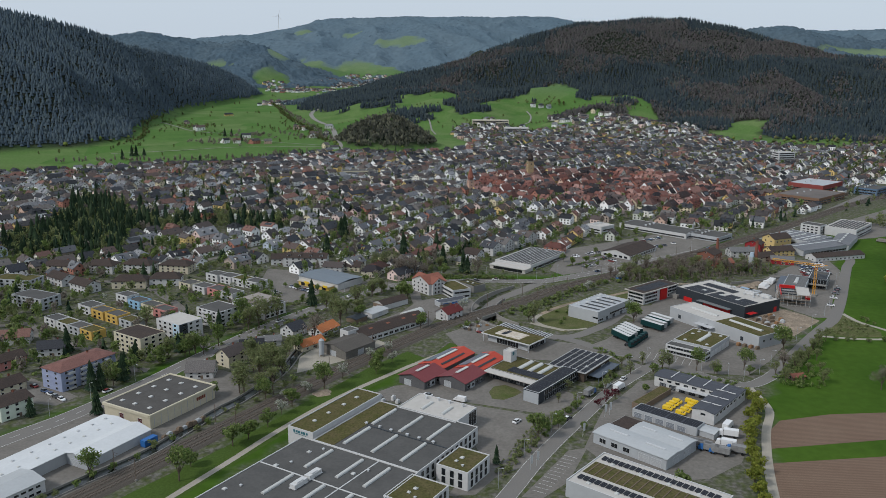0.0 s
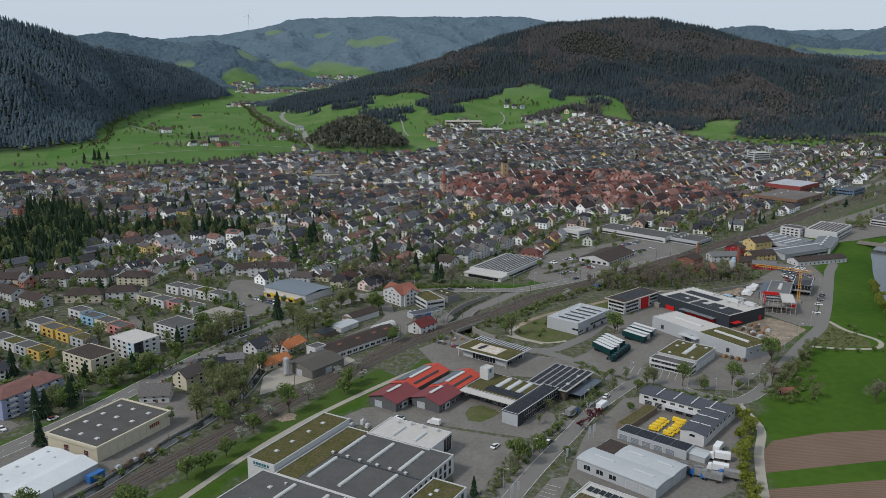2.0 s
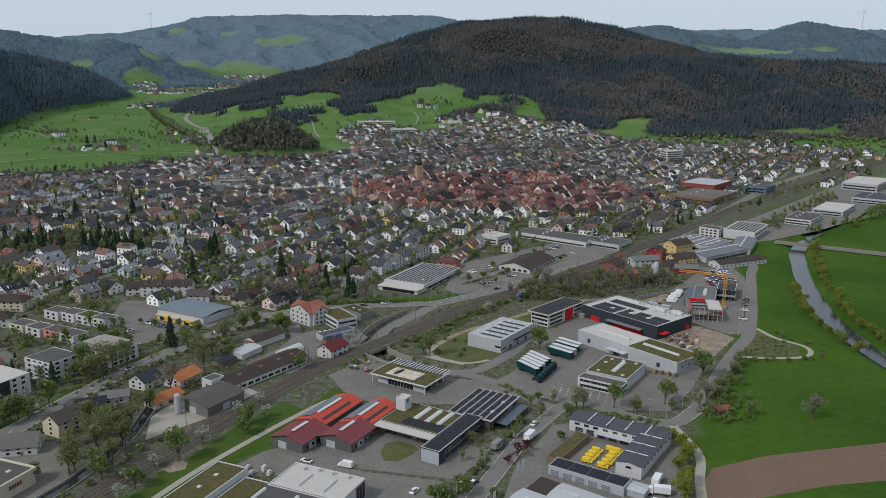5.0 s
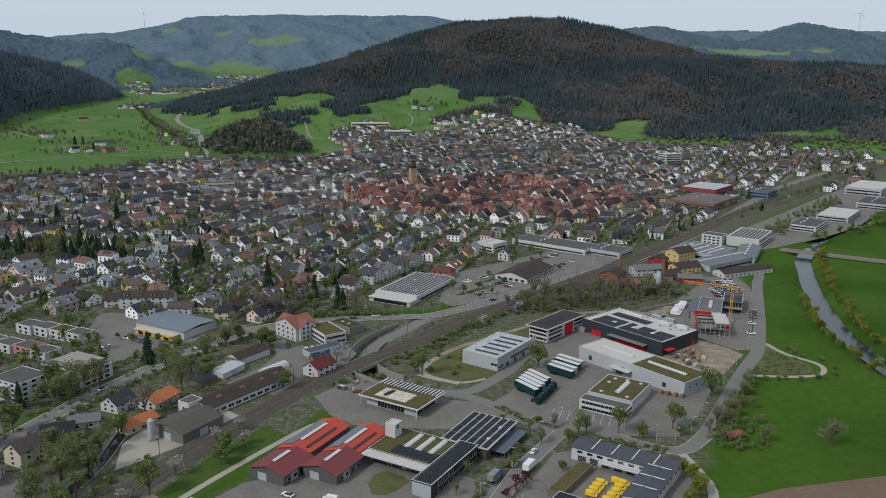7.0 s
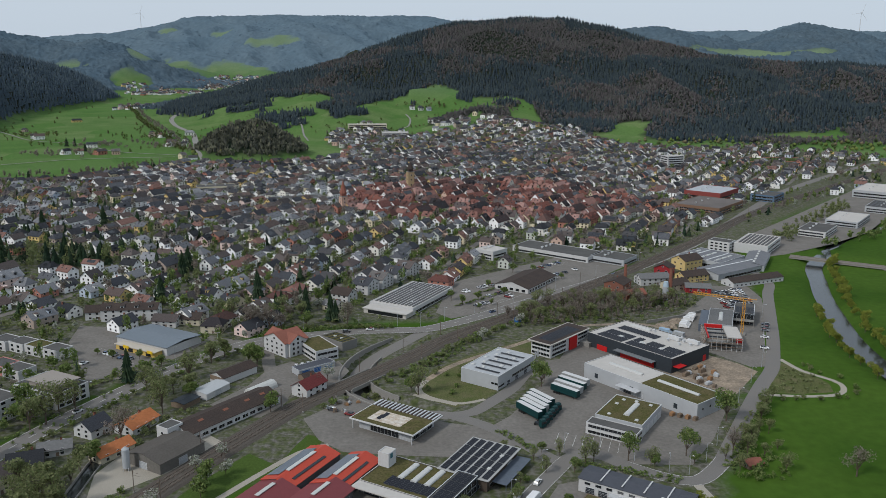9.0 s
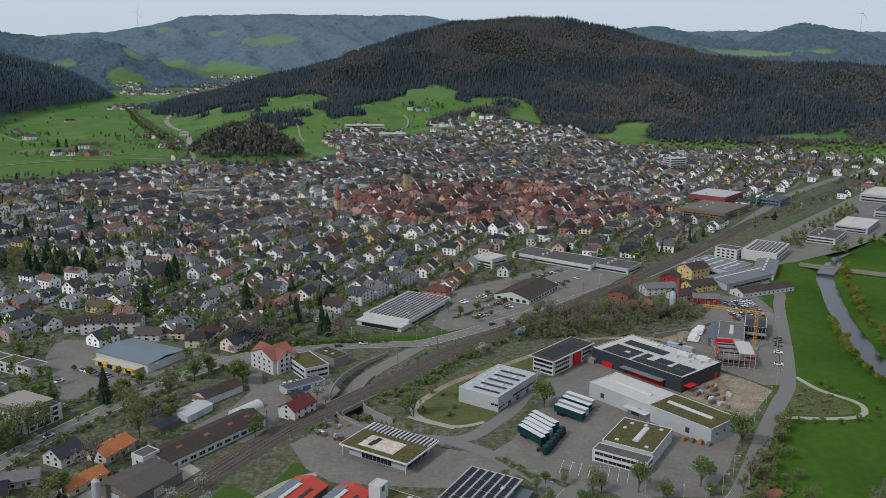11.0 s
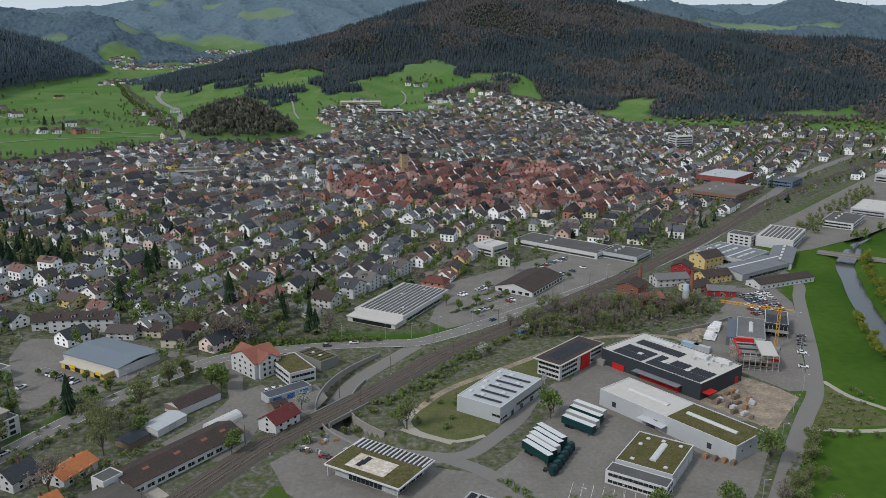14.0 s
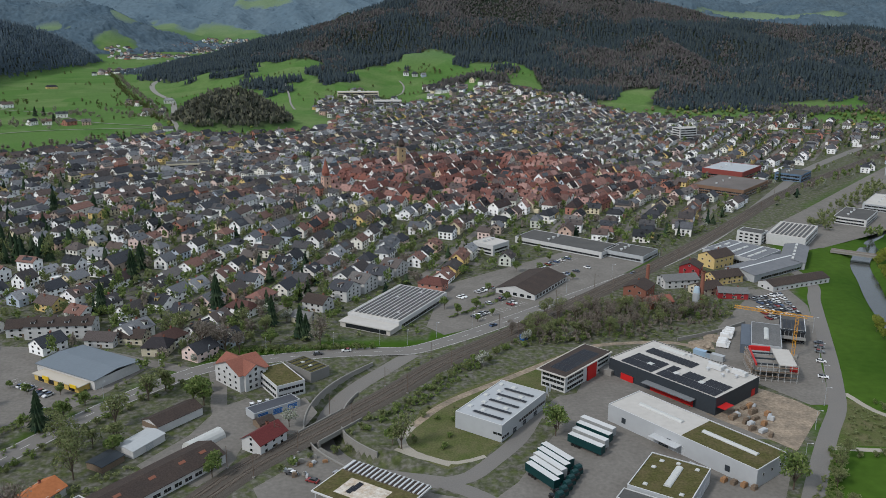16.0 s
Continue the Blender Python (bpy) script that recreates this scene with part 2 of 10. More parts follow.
def ribbon(name, pts, width, z, material, label="", category="", parent=None, thick=0.0, step=4.0, offset=0.0, follow=True):
    line = smooth_line(pts, step)
    nn = normals(line)
    zz = (np.where(line[:, 1] > 900, sheet_z(line[:, 0], line[:, 1]), ground_z(line[:, 0], line[:, 1])) if follow else 0) + z
    a, b = line[:, :2] + nn * (offset + width / 2), line[:, :2] + nn * (offset - width / 2)
    top = np.concatenate([np.column_stack([a, zz * np.ones(len(a))]), np.column_stack([b, zz * np.ones(len(b))])])
    n = len(line)
    f = [(i, i + n, i + n + 1, i + 1) for i in range(n - 1)]
    ob = link_mesh(name, data_mesh(name, top, f, material), parent)
    if parent is None:
        tagged(ob, label, category, kind="structure")
    return ob


def sheet(name, outline, z, material, label="", category="ground"):
    """A flat patch of ground with the outline of a plan, slightly proud of the sheet below."""
    bm = bmesh.new()
    vs = [bm.verts.new((x, y, z)) for x, y in outline]
    f = bm.faces.new(vs)
    if f.normal.z < 0 or f.calc_area() == 0:
        f.normal_update()
        if f.normal.z < 0:
            f.normal_flip()
    bmesh.ops.triangulate(bm, faces=bm.faces[:])
    ob = part(name, bm, material, None)
    return tagged(ob, label, category, kind="structure")


# ---------------------------------------------------------------- the land
def vnoise(x, y, size, seed=0):
    """Smooth value noise, 0 to 1."""
    u, v = x / size, y / size
    i, j = np.floor(u), np.floor(v)
    a, b = u - i, v - j
    a, b = a * a * (3 - 2 * a), b * b * (3 - 2 * b)

    def h(p, q):
        s = np.sin(p * 127.1 + q * 311.7 + seed * 74.7) * 43758.5453
        return s - np.floor(s)
    return (h(i, j) * (1 - a) + h(i + 1, j) * a) * (1 - b) + (h(i, j + 1) * (1 - a) + h(i + 1, j + 1) * a) * b


def along(x, y, pts):
    """Distance of places from a line, the value that the line carries there, and on which side they lie."""
    best, val = np.full(np.shape(x), 1e9), np.zeros(np.shape(x))
    for p, q in zip(pts[:-1], pts[1:]):
        dx, dy = q[0] - p[0], q[1] - p[1]
        t = np.clip(((x - p[0]) * dx + (y - p[1]) * dy) / (dx * dx + dy * dy), 0, 1)
        d = np.hypot(x - p[0] - t * dx, y - p[1] - t * dy)
        near = d < best
        best = np.where(near, d, best)
        val = np.where(near, p[2] + t * (q[2] - p[2]), val)
    return best, val


def crest(x, y, pts):
    """Distance from a crest line, and the crest's height there, blended along the line."""
    best, top, total = np.full(np.shape(x), 1e9), 0.0, 0.0
    for p, q in zip(pts[:-1], pts[1:]):
        dx, dy = q[0] - p[0], q[1] - p[1]
        t = np.clip(((x - p[0]) * dx + (y - p[1]) * dy) / (dx * dx + dy * dy), 0, 1)
        d = np.hypot(x - p[0] - t * dx, y - p[1] - t * dy)
        best = np.minimum(best, d)
        w = math.hypot(dx, dy) / (d + 25) ** 4
        top, total = top + w * (p[2] + t * (q[2] - p[2])), total + w
    return best, top / total


# crest lines of the hills: x, y, height; then the width of the flank and its shape
RIDGES = [
    ([(-528, 2109, 5), (-424, 2185, 30), (-302, 2257, 75), (-160, 2323, 118), (-11, 2379, 170), (153, 2475, 226), (345, 2506, 249), (453, 2489, 250),
      (594, 2459, 226), (685, 2382, 190), (795, 2241, 152), (984, 2163, 134), (1173, 2064, 128), (1700, 1900, 140), (2600, 1500, 150)], 1180, 1.55),
    ([(560, 3230, 190), (693, 3205, 204), (838, 3170, 250), (955, 3136, 254), (1096, 3089, 216), (1226, 3039, 180)], 800, 1.3),
    ([(1000, 3640, 180), (1163, 3595, 192), (1281, 3554, 222), (1451, 3487, 246), (1598, 3421, 284), (1748, 3345, 256), (1871, 3277, 214), (2300, 3100, 220)], 1000, 1.3),
    ([(-3200, 3800, 240), (-1882, 4162, 203), (-1623, 4272, 236), (-1419, 4346, 250), (-1163, 4423, 279), (-1099, 4440, 296), (-730, 4518, 310), (-579, 4540, 314),
      (-108, 4578, 312), (153, 4577, 330), (500, 4540, 296), (1500, 4300, 280), (2600, 3900, 280)], 1250, 1.2),
    ([(-503, 4150, 215), (-490, 4080, 215), (-283, 3968, 170), (-123, 3777, 134)], 420, 1.2),
    ([(-742, 4110, 205), (-672, 3919, 143), (-650, 3720, 90)], 300, 1.2),
    ([(-1295, 3966, 186), (-1036, 3836, 140), (-950, 3740, 90)], 380, 1.2),
    ([(-2500, 2900, 240), (-1662, 3168, 210), (-1490, 3252, 229), (-1371, 3304, 206), (-1203, 3316, 172), (-1117, 3293, 181), (-1017, 3273, 148), (-890, 3258, 90), (-807, 3228, 32)], 560, 1.15),
    ([(-300, 2180, 72), (-200, 1990, 60), (-130, 1790, 40), (-70, 1620, 16)], 330, 1.1),
    ([(330, 1900, 60), (210, 1830, 50), (150, 1700, 30), (230, 1550, 26)], 260, 1.0),
    ([(-230, 1296, 44), (-198, 1302, 45)], 68, 0.8),
]
# the western hill: its crest, and the line of its foot as x over y
WEST_CREST = [(-2300, -200, 260), (-1700, 700, 250), (-1400, 1050, 240), (-1150, 1350, 240), (-1025, 1574, 222), (-985, 1700, 202), (-954, 1789, 184), (-949, 1960, 150), (-939, 2162, 128), (-905, 2400, 94), (-890, 2540, 58), (-880, 2650, 14)]
WEST_FOOT = [(-800, -1300), (400, -980), (900, -840), (1112, -749), (1203, -672), (1315, -652), (1506, -715), (1746, -768), (1920, -822), (2374, -800), (2670, -842), (2800, -960), (3000, -1500), (4800, -2600)]
RIVER = [(560, 870), (466, 803), (429, 772), (378, 725), (336, 679), (300, 632), (282, 590), (267, 553), (250, 500), (241, 466), (236, 428), (235, 398), (236, 370), (240, 330), (262, 280), (280, 220), (270, 120), (250, -100), (240, -900)]
RAMP = [(21, 491), (9, 477), (-3, 462), (-9.5, 449), (-12.5, 435), (-11.5, 421), (-5, 409), (9, 396), (29, 386)]
RAMP_LINE, RIVER_LINE = smooth_line(RAMP, 3), smooth_line(RIVER, 8)


def hills_z(x, y, bare=False):
    x, y = np.asarray(x, float), np.asarray(y, float)
    wob = 130 * (vnoise(x, y, 290, 3) - 0.5) + 60 * (vnoise(x, y, 110, 5) - 0.5)      # spurs and gullies
    total, top_gap = np.zeros(np.shape(x)), np.full(np.shape(x), 1e9)
    for pts, width, power in RIDGES:
        d, h = crest(x, y, pts)
        d = np.maximum(0, d + np.clip(d / (width * 0.3), 0, 1) * wob * min(1, width / 500) ** 1.5)
        top_gap = np.minimum(top_gap, d)
        reach = width * np.clip(h / (0.75 * max(p[2] for p in pts)), 0.16, 1)
        total = total + (h * np.clip(1 - d / reach, 0, 1) ** power) ** 3
    d, h = crest(x, y, WEST_CREST)
    top_gap = np.minimum(top_gap, d)
    f = np.maximum(0, np.interp(y, *zip(*WEST_FOOT)) - x + 0.2 * wob)
    total = total + (h * (f / (f + np.maximum(0, d + 0.3 * wob * np.clip(d / 150, 0, 1)) + 1)) ** 0.9) ** 3
    z = np.cbrt(total)
    if bare is True:
        return z
    rise = np.clip((y - 1200) / 3000, 0, 1) * 40          # the side valley climbs
    spur = 1 - np.abs(2 * vnoise(x + 0.35 * y, y, 170, 21) - 1) - 0.5 + 0.5 * (vnoise(x, y, 75, 22) - 0.5)          # ribs and gullies down the flanks
    z = z + 58 * spur * np.clip(z / 70, 0, 1) * np.clip((top_gap - 30) / 160, 0, 1)
    full = z + rise * np.clip((900 - np.abs(x + 500)) / 400, 0, 1) + (vnoise(x, y, 45, 9) - 0.5) * np.clip(z / 40, 0, 1) * 7
    return (full, z) if bare == "both" else full


def ground_z(x, y):
    """Height of the one sheet of ground: hills, river bed and the sunken road."""
    x, y = np.asarray(x, float), np.asarray(y, float)
    z = hills_z(x, y) if np.ndim(x) or y > 900 else np.zeros(())
    if np.ndim(x) == 0 or np.size(x) < 400000:
        d, _ = along(x, y, [(p[0], p[1], 0) for p in RIVER_LINE])
        z = np.where(d < 10, np.minimum(z, -2.6 * np.clip((10 - d) / 4.5, 0, 1)), z)
        d, s = along(x, y, [(p[0], p[1], k / (len(RAMP_LINE) - 1)) for k, p in enumerate(RAMP_LINE)])
        depth = 4.6 * np.clip(np.minimum(s / 0.45, (1 - s) / 0.3), 0, 1)
        z = np.where(d < 7.5, z - depth * np.clip((7.5 - d) / 1.5, 0, 1), z)
    return z


def steps(*spans):
    out = []
    for a, b, s in spans:
        out += list(np.arange(a, b, s))
    return np.array(out + [spans[-1][1]], float)


GX = steps((-5200, -1700, 110), (-1700, -210, 19), (-210, -30, 9), (-30, 50, 2), (50, 205, 9), (205, 330, 5), (330, 2100, 20), (2100, 5200, 120))
GY = steps((-1800, 0, 90), (0, 170, 17), (170, 380, 9), (380, 495, 2), (495, 660, 9), (660, 2700, 21), (2700, 4800, 30))
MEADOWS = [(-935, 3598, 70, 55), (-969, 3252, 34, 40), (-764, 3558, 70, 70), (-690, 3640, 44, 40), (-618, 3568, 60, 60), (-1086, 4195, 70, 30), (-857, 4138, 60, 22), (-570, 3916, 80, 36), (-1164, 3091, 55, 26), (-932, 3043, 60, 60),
           (-690, 3440, 110, 60), (-800, 3470, 110, 90), (-600, 3500, 130, 70), (-880, 3330, 60, 60), (720, 1500, 70, 60), (1240, 2930, 190, 55), (1560, 2700, 120, 40), (560, 1400, 130, 50), (1010, 1640, 60, 40)]
OPEN_SLOPE = [(-470, 1700), (-520, 1990), (-454, 1850), (-409, 1855), (-347, 1870), (-292, 1923), (-234, 1945), (-174, 1945), (-144, 1820), (-97, 1768), (-26, 1879), (38, 1952), (71, 1992), (104, 1975), (151, 1887), (215, 1905), (272, 1860), (280, 1775),
              (303, 1604), (352, 1532), (438, 1687), (491, 1645), (425, 1472), (380, 1380), (-60, 1200), (-140, 1340), (-200, 1420), (-300, 1420), (-400, 1600)]


def meadow(x, y):
    best = np.zeros(np.shape(x))
    for cx, cy, a, b in MEADOWS:
        best = np.maximum(best, 1.3 - np.hypot((x - cx) / a, (y - cy) / b) - 1.3 * (vnoise(x, y, 75, 12) - 0.5) - 0.7 * (vnoise(x, y, 28, 17) - 0.5))
    wx, wy = x + 36 * (vnoise(x, y, 50, 13) - 0.5), y + 36 * (vnoise(x, y, 50, 14) - 0.5)
    grove = vnoise(x, y, 75, 15) * 0.6 + vnoise(x, y, 30, 16) * 0.4 > 0.64
    return np.maximum(np.clip(best * 3, 0, 1), inside(wx, wy, OPEN_SLOPE) & ~grove)


def wooded(x, y, z):
    f = np.clip((z - 4 - 7 * (vnoise(x, y, 90, 7) - 0.5)) / 4, 0, 1) * ~inside(x, y, TOWN)
    return f * (1 - meadow(x, y))


TOWN = [(-620, 330), (-640, 900), (-540, 960), (-460, 1020), (-375, 1050), (-330, 1140), (-290, 1190), (-200, 1205), (-100, 1230), (-70, 1330), (-110, 1430), (-130, 1560), (-60, 1640), (30, 1560), (120, 1560),
        (190, 1680), (330, 1640), (370, 1450), (460, 1392), (600, 1405), (670, 1350), (740, 1260), (660, 1165), (560, 1000), (440, 905), (330, 800), (240, 705), (170, 640), (100, 575), (40, 515),
        (-60, 497), (-95, 450), (-120, 410), (-150, 345), (-165, 290), (-190, 245), (-260, 130), (-420, 100)]


def inside(x, y, outline):
    x, y = np.asarray(x, float), np.asarray(y, float)
    r = np.zeros(np.shape(x), bool)
    for (x0, y0), (x1, y1) in zip(outline, outline[1:] + outline[:1]):
        if y0 != y1:
            r ^= ((y0 > y) != (y1 > y)) & (x < (x1 - x0) * (y - y0) / (y1 - y0) + x0)
    return r


gx, gy = np.meshgrid(GX, GY)
gz = ground_z(gx, gy)
nx, ny = len(GX), len(GY)
ii, jj = np.meshgrid(np.arange(nx - 1), np.arange(ny - 1))
k0 = (jj * nx + ii).ravel()
ground_mesh = bpy.data.meshes.new("ground")
ground_mesh.from_pydata(np.column_stack([gx.ravel(), gy.ravel(), gz.ravel()]).tolist(), [], np.column_stack([k0, k0 + 1, k0 + nx + 1, k0 + nx]).tolist())


def sheet_z(x, y):
    """Height of the ground as its mesh lies, between its grid points."""
    i = np.clip(np.searchsorted(GX, x) - 1, 0, nx - 2)
    j = np.clip(np.searchsorted(GY, y) - 1, 0, ny - 2)
    u, v = (x - GX[i]) / (GX[i + 1] - GX[i]), (y - GY[j]) / (GY[j + 1] - GY[j])
    return (gz[j, i] * (1 - u) + gz[j, i + 1] * u) * (1 - v) + (gz[j + 1, i] * (1 - u) + gz[j + 1, i + 1] * u) * v


BUSINESS = [(-200, 120), (-165, 235), (-150, 300), (-120, 400), (-90, 450), (-60, 480), (30, 495), (190, 640), (245, 690), (262, 640), (226, 560), (190, 465), (158, 405), (133, 350), (116, 332), (106, 285), (95, 245), (60, 120)]
plot = inside(gx, gy, TOWN) | (inside(gx, gy, BUSINESS) & (along(gx, gy, [(p[0], p[1], 0) for p in [(-150, 95), (-103, 211), (-82, 266), (-46, 331)]])[0] > 9))
plot |= (along(gx, gy, [(p[0], p[1], 0) for p in [(182, 638), (245, 712), (340, 830), (440, 935), (560, 1055), (720, 1210)]])[0] < 34) & (gy > 630)
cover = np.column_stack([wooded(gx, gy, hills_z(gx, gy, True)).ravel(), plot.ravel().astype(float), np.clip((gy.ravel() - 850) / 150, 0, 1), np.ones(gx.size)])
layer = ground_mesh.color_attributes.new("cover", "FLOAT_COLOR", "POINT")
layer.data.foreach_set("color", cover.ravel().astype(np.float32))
ground_mesh.polygons.foreach_set("use_smooth", [True] * len(ground_mesh.polygons))


def ground_material():
    m = mat("valley_ground", (0.06, 0.15, 0.022), rough=0.95, grain=0.16, grain_scale=0.25, spec=0.03)
    n, l = m.node_tree.nodes, m.node_tree.links
    at = n.new("ShaderNodeAttribute")
    at.attribute_name = "cover"
    sep = n.new("ShaderNodeSeparateColor")
    l.new(at.outputs["Color"], sep.inputs[0])

    def blend(fac, a, b):
        x = n.new("ShaderNodeMix")
        x.data_type = "RGBA"
        for s, v in ((0, fac), (6, a), (7, b)):
            if hasattr(v, "default_value"):
                l.new(v, x.inputs[s])
            else:
                x.inputs[s].default_value = v
        return x.outputs[2]
    geo = n.new("ShaderNodeNewGeometry")

    def tex(scale, lo, hi):
        t = n.new("ShaderNodeTexNoise")
        t.inputs["Scale"].default_value, t.inputs["Detail"].default_value = scale, 6
        l.new(geo.outputs["Position"], t.inputs["Vector"])
        r = n.new("ShaderNodeMapRange")
        r.inputs["From Min"].default_value, r.inputs["From Max"].default_value = lo, hi
        l.new(t.outputs["Fac"], r.inputs["Value"])
        return r.outputs[0]
    grass = blend(tex(0.012, 0.38, 0.62), (0.031, 0.07, 0.009, 1), (0.05, 0.096, 0.014, 1))
    lawn = blend(tex(0.5, 0.36, 0.64), (0.05, 0.063, 0.025, 1), (0.08, 0.093, 0.038, 1))
    garden = blend(tex(0.3, 0.36, 0.66), lawn, blend(tex(0.6, 0.4, 0.6), (0.085, 0.08, 0.068, 1), (0.14, 0.134, 0.12, 1)))
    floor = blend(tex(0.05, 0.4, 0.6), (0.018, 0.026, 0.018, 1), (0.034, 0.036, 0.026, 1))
    cells = n.new("ShaderNodeTexVoronoi")
    cells.inputs["Scale"].default_value = 0.011
    l.new(geo.outputs["Position"], cells.inputs["Vector"])
    tone = n.new("ShaderNodeSeparateColor")
    l.new(cells.outputs["Color"], tone.inputs[0])
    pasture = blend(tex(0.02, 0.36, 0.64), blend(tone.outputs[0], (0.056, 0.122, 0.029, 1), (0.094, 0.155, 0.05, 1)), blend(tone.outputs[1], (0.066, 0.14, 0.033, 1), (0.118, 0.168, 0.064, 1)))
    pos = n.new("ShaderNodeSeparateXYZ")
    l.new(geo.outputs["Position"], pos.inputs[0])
    # Haze is painted in: the wood floor turns pale blue with distance.
    haze_ = n.new("ShaderNodeMapRange")
    haze_.inputs["From Min"].default_value, haze_.inputs["From Max"].default_value = 2600, 3400
    l.new(pos.outputs[1], haze_.inputs["Value"])
    upland_haze = n.new("ShaderNodeMapRange")
    upland_haze.inputs["From Min"].default_value, upland_haze.inputs["From Max"].default_value = 55, 130
    upland_haze.inputs["To Max"].default_value = 0.8
    l.new(pos.outputs[2], upland_haze.inputs["Value"])
    pasture = blend(upland_haze.outputs[0], pasture, (0.14, 0.19, 0.125, 1))          # painted haze: high far meadows pale towards grey-green
    floor = blend(haze_.outputs[0], floor, (0.1, 0.142, 0.18, 1))
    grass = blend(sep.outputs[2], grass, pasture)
    c = blend(sep.outputs[1], grass, garden)
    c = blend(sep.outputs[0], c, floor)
    scale = [x for x in n if x.type == "VECT_MATH"][0]
    l.new(c, scale.inputs[0])
    return m


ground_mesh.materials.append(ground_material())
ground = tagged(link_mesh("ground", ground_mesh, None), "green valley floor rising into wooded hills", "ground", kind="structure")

# ---------------------------------------------------------------- woods on the hills
rng = np.random.default_rng(7)
# The blue lean of both hillside tree colours is painted-in haze.
CONIFER_FAR = varied("far_conifers", [(0.028, 0.04, 0.048), (0.032, 0.045, 0.051), (0.036, 0.049, 0.053), (0.026, 0.038, 0.048), (0.04, 0.052, 0.053)], "island", rough=0.95, grain=0.25, grain_scale=0.4)
BARE_FAR = varied("far_bare_trees", [(0.105, 0.096, 0.1), (0.117, 0.104, 0.106), (0.092, 0.094, 0.09), (0.13, 0.115, 0.117), (0.096, 0.106, 0.09)], "island", rough=0.95, grain=0.3, grain_scale=0.4)
SPRING_FAR = varied("far_spring_trees", [(0.1, 0.13, 0.035), (0.12, 0.112, 0.055), (0.075, 0.11, 0.035), (0.13, 0.16, 0.045), (0.14, 0.12, 0.075), (0.06, 0.08, 0.03)], "island", rough=0.95, grain=0.3, grain_scale=0.5)


def ring(n, r, z, turn=0.0):
    return [(r * math.cos(2 * math.pi * (k + turn) / n), r * math.sin(2 * math.pi * (k + turn) / n), z) for k in range(n)]


def conifer_template():
    v = ring(5, 1, 0.06) + [(0, 0, 0.68)] + ring(5, 0.66, 0.42, 0.5) + [(0, 0, 1)]
    f = [(k, (k + 1) % 5, 5) for k in range(5)] + [(6 + k, 6 + (k + 1) % 5, 11) for k in range(5)]
    f += [(0, 6, 5)]                                   # ties both tiers into one tree
    return np.array(v), np.array(f)


def round_template():
    v = [(0, 0, 0.12)] + ring(5, 0.8, 0.36) + ring(5, 0.92, 0.66, 0.5) + [(0.1, 0, 1)]
    f = [(0, 1 + (k + 1) % 5, 1 + k) for k in range(5)] + [(1 + k, 1 + (k + 1) % 5, 6 + k) for k in range(5)]
    f += [(1 + (k + 1) % 5, 6 + (k + 1) % 5, 6 + k) for k in range(5)] + [(6 + k, 6 + (k + 1) % 5, 11) for k in range(5)]
    return np.array(v), np.array(f)


def ragged_template(seed=3, count=10):
    """A loose twig crown of leaning sprays, as bare trees show from afar."""
    g = np.random.default_rng(seed)
    v, f = [], []
    for k in range(count):
        a, r, z = g.uniform(0, 6.283), math.sqrt(g.uniform(0.02, 0.7)), g.uniform(0.15, 0.72)
        c = np.array((r * math.cos(a), r * math.sin(a), z))
        up = np.array((0.35 * r * math.cos(a), 0.35 * r * math.sin(a), g.uniform(0.22, 0.34)))
        b = g.uniform(0, 6.283)
        side = np.array((math.cos(b), math.sin(b), 0)) * g.uniform(0.3, 0.55)
        v += [c - up * 0.6, c + side, c + up, c - side]
        f.append((4 * k, 4 * k + 1, 4 * k + 2, 4 * k + 3))
    return np.array(v), np.array(f)


def stuff_trees(name, label, x, y, z, height, radius, template, material, jitter, category="forest"):
    v, f = template
    n, k = len(x), len(v)
    a = rng.uniform(0, 6.283, n)
    c, s = np.cos(a)[:, None], np.sin(a)[:, None]
    j = 1 + jitter * rng.uniform(-1, 1, (n, k))
    vx, vy = (v[:, 0] * c - v[:, 1] * s) * j * radius[:, None], (v[:, 0] * s + v[:, 1] * c) * j * radius[:, None]
    vz = v[:, 2][None, :] * height[:, None] * (1 + 0.5 * jitter * rng.uniform(-1, 1, (n, k)))
    vz = vz + z[:, None]
    verts = np.stack([vx + x[:, None], vy + y[:, None], vz], 2).reshape(-1, 3)
    faces = (f[None] + (np.arange(n) * k)[:, None, None]).reshape(-1, f.shape[1])
    mesh = bpy.data.meshes.new(name)
    mesh.vertices.add(len(verts))
    mesh.vertices.foreach_set("co", verts.ravel().astype(np.float32))
    mesh.loops.add(faces.size)
    mesh.loops.foreach_set("vertex_index", faces.ravel().astype(np.int32))
    mesh.polygons.add(len(faces))
    mesh.polygons.foreach_set("loop_start", (np.arange(len(faces)) * f.shape[1]).astype(np.int32))
    mesh.materials.append(material)
    mesh.update(calc_edges=True)
    return tagged(link_mesh(name, mesh, None), label, category, kind="stuff")


def scatter(x0, x1, y0, y1, step):
    a, b = np.meshgrid(np.arange(x0, x1, step), np.arange(y0, y1, step))
    a, b = a.ravel(), b.ravel()
    return a + rng.uniform(-0.5, 0.5, a.size) * step, b + rng.uniform(-0.5, 0.5, a.size) * step


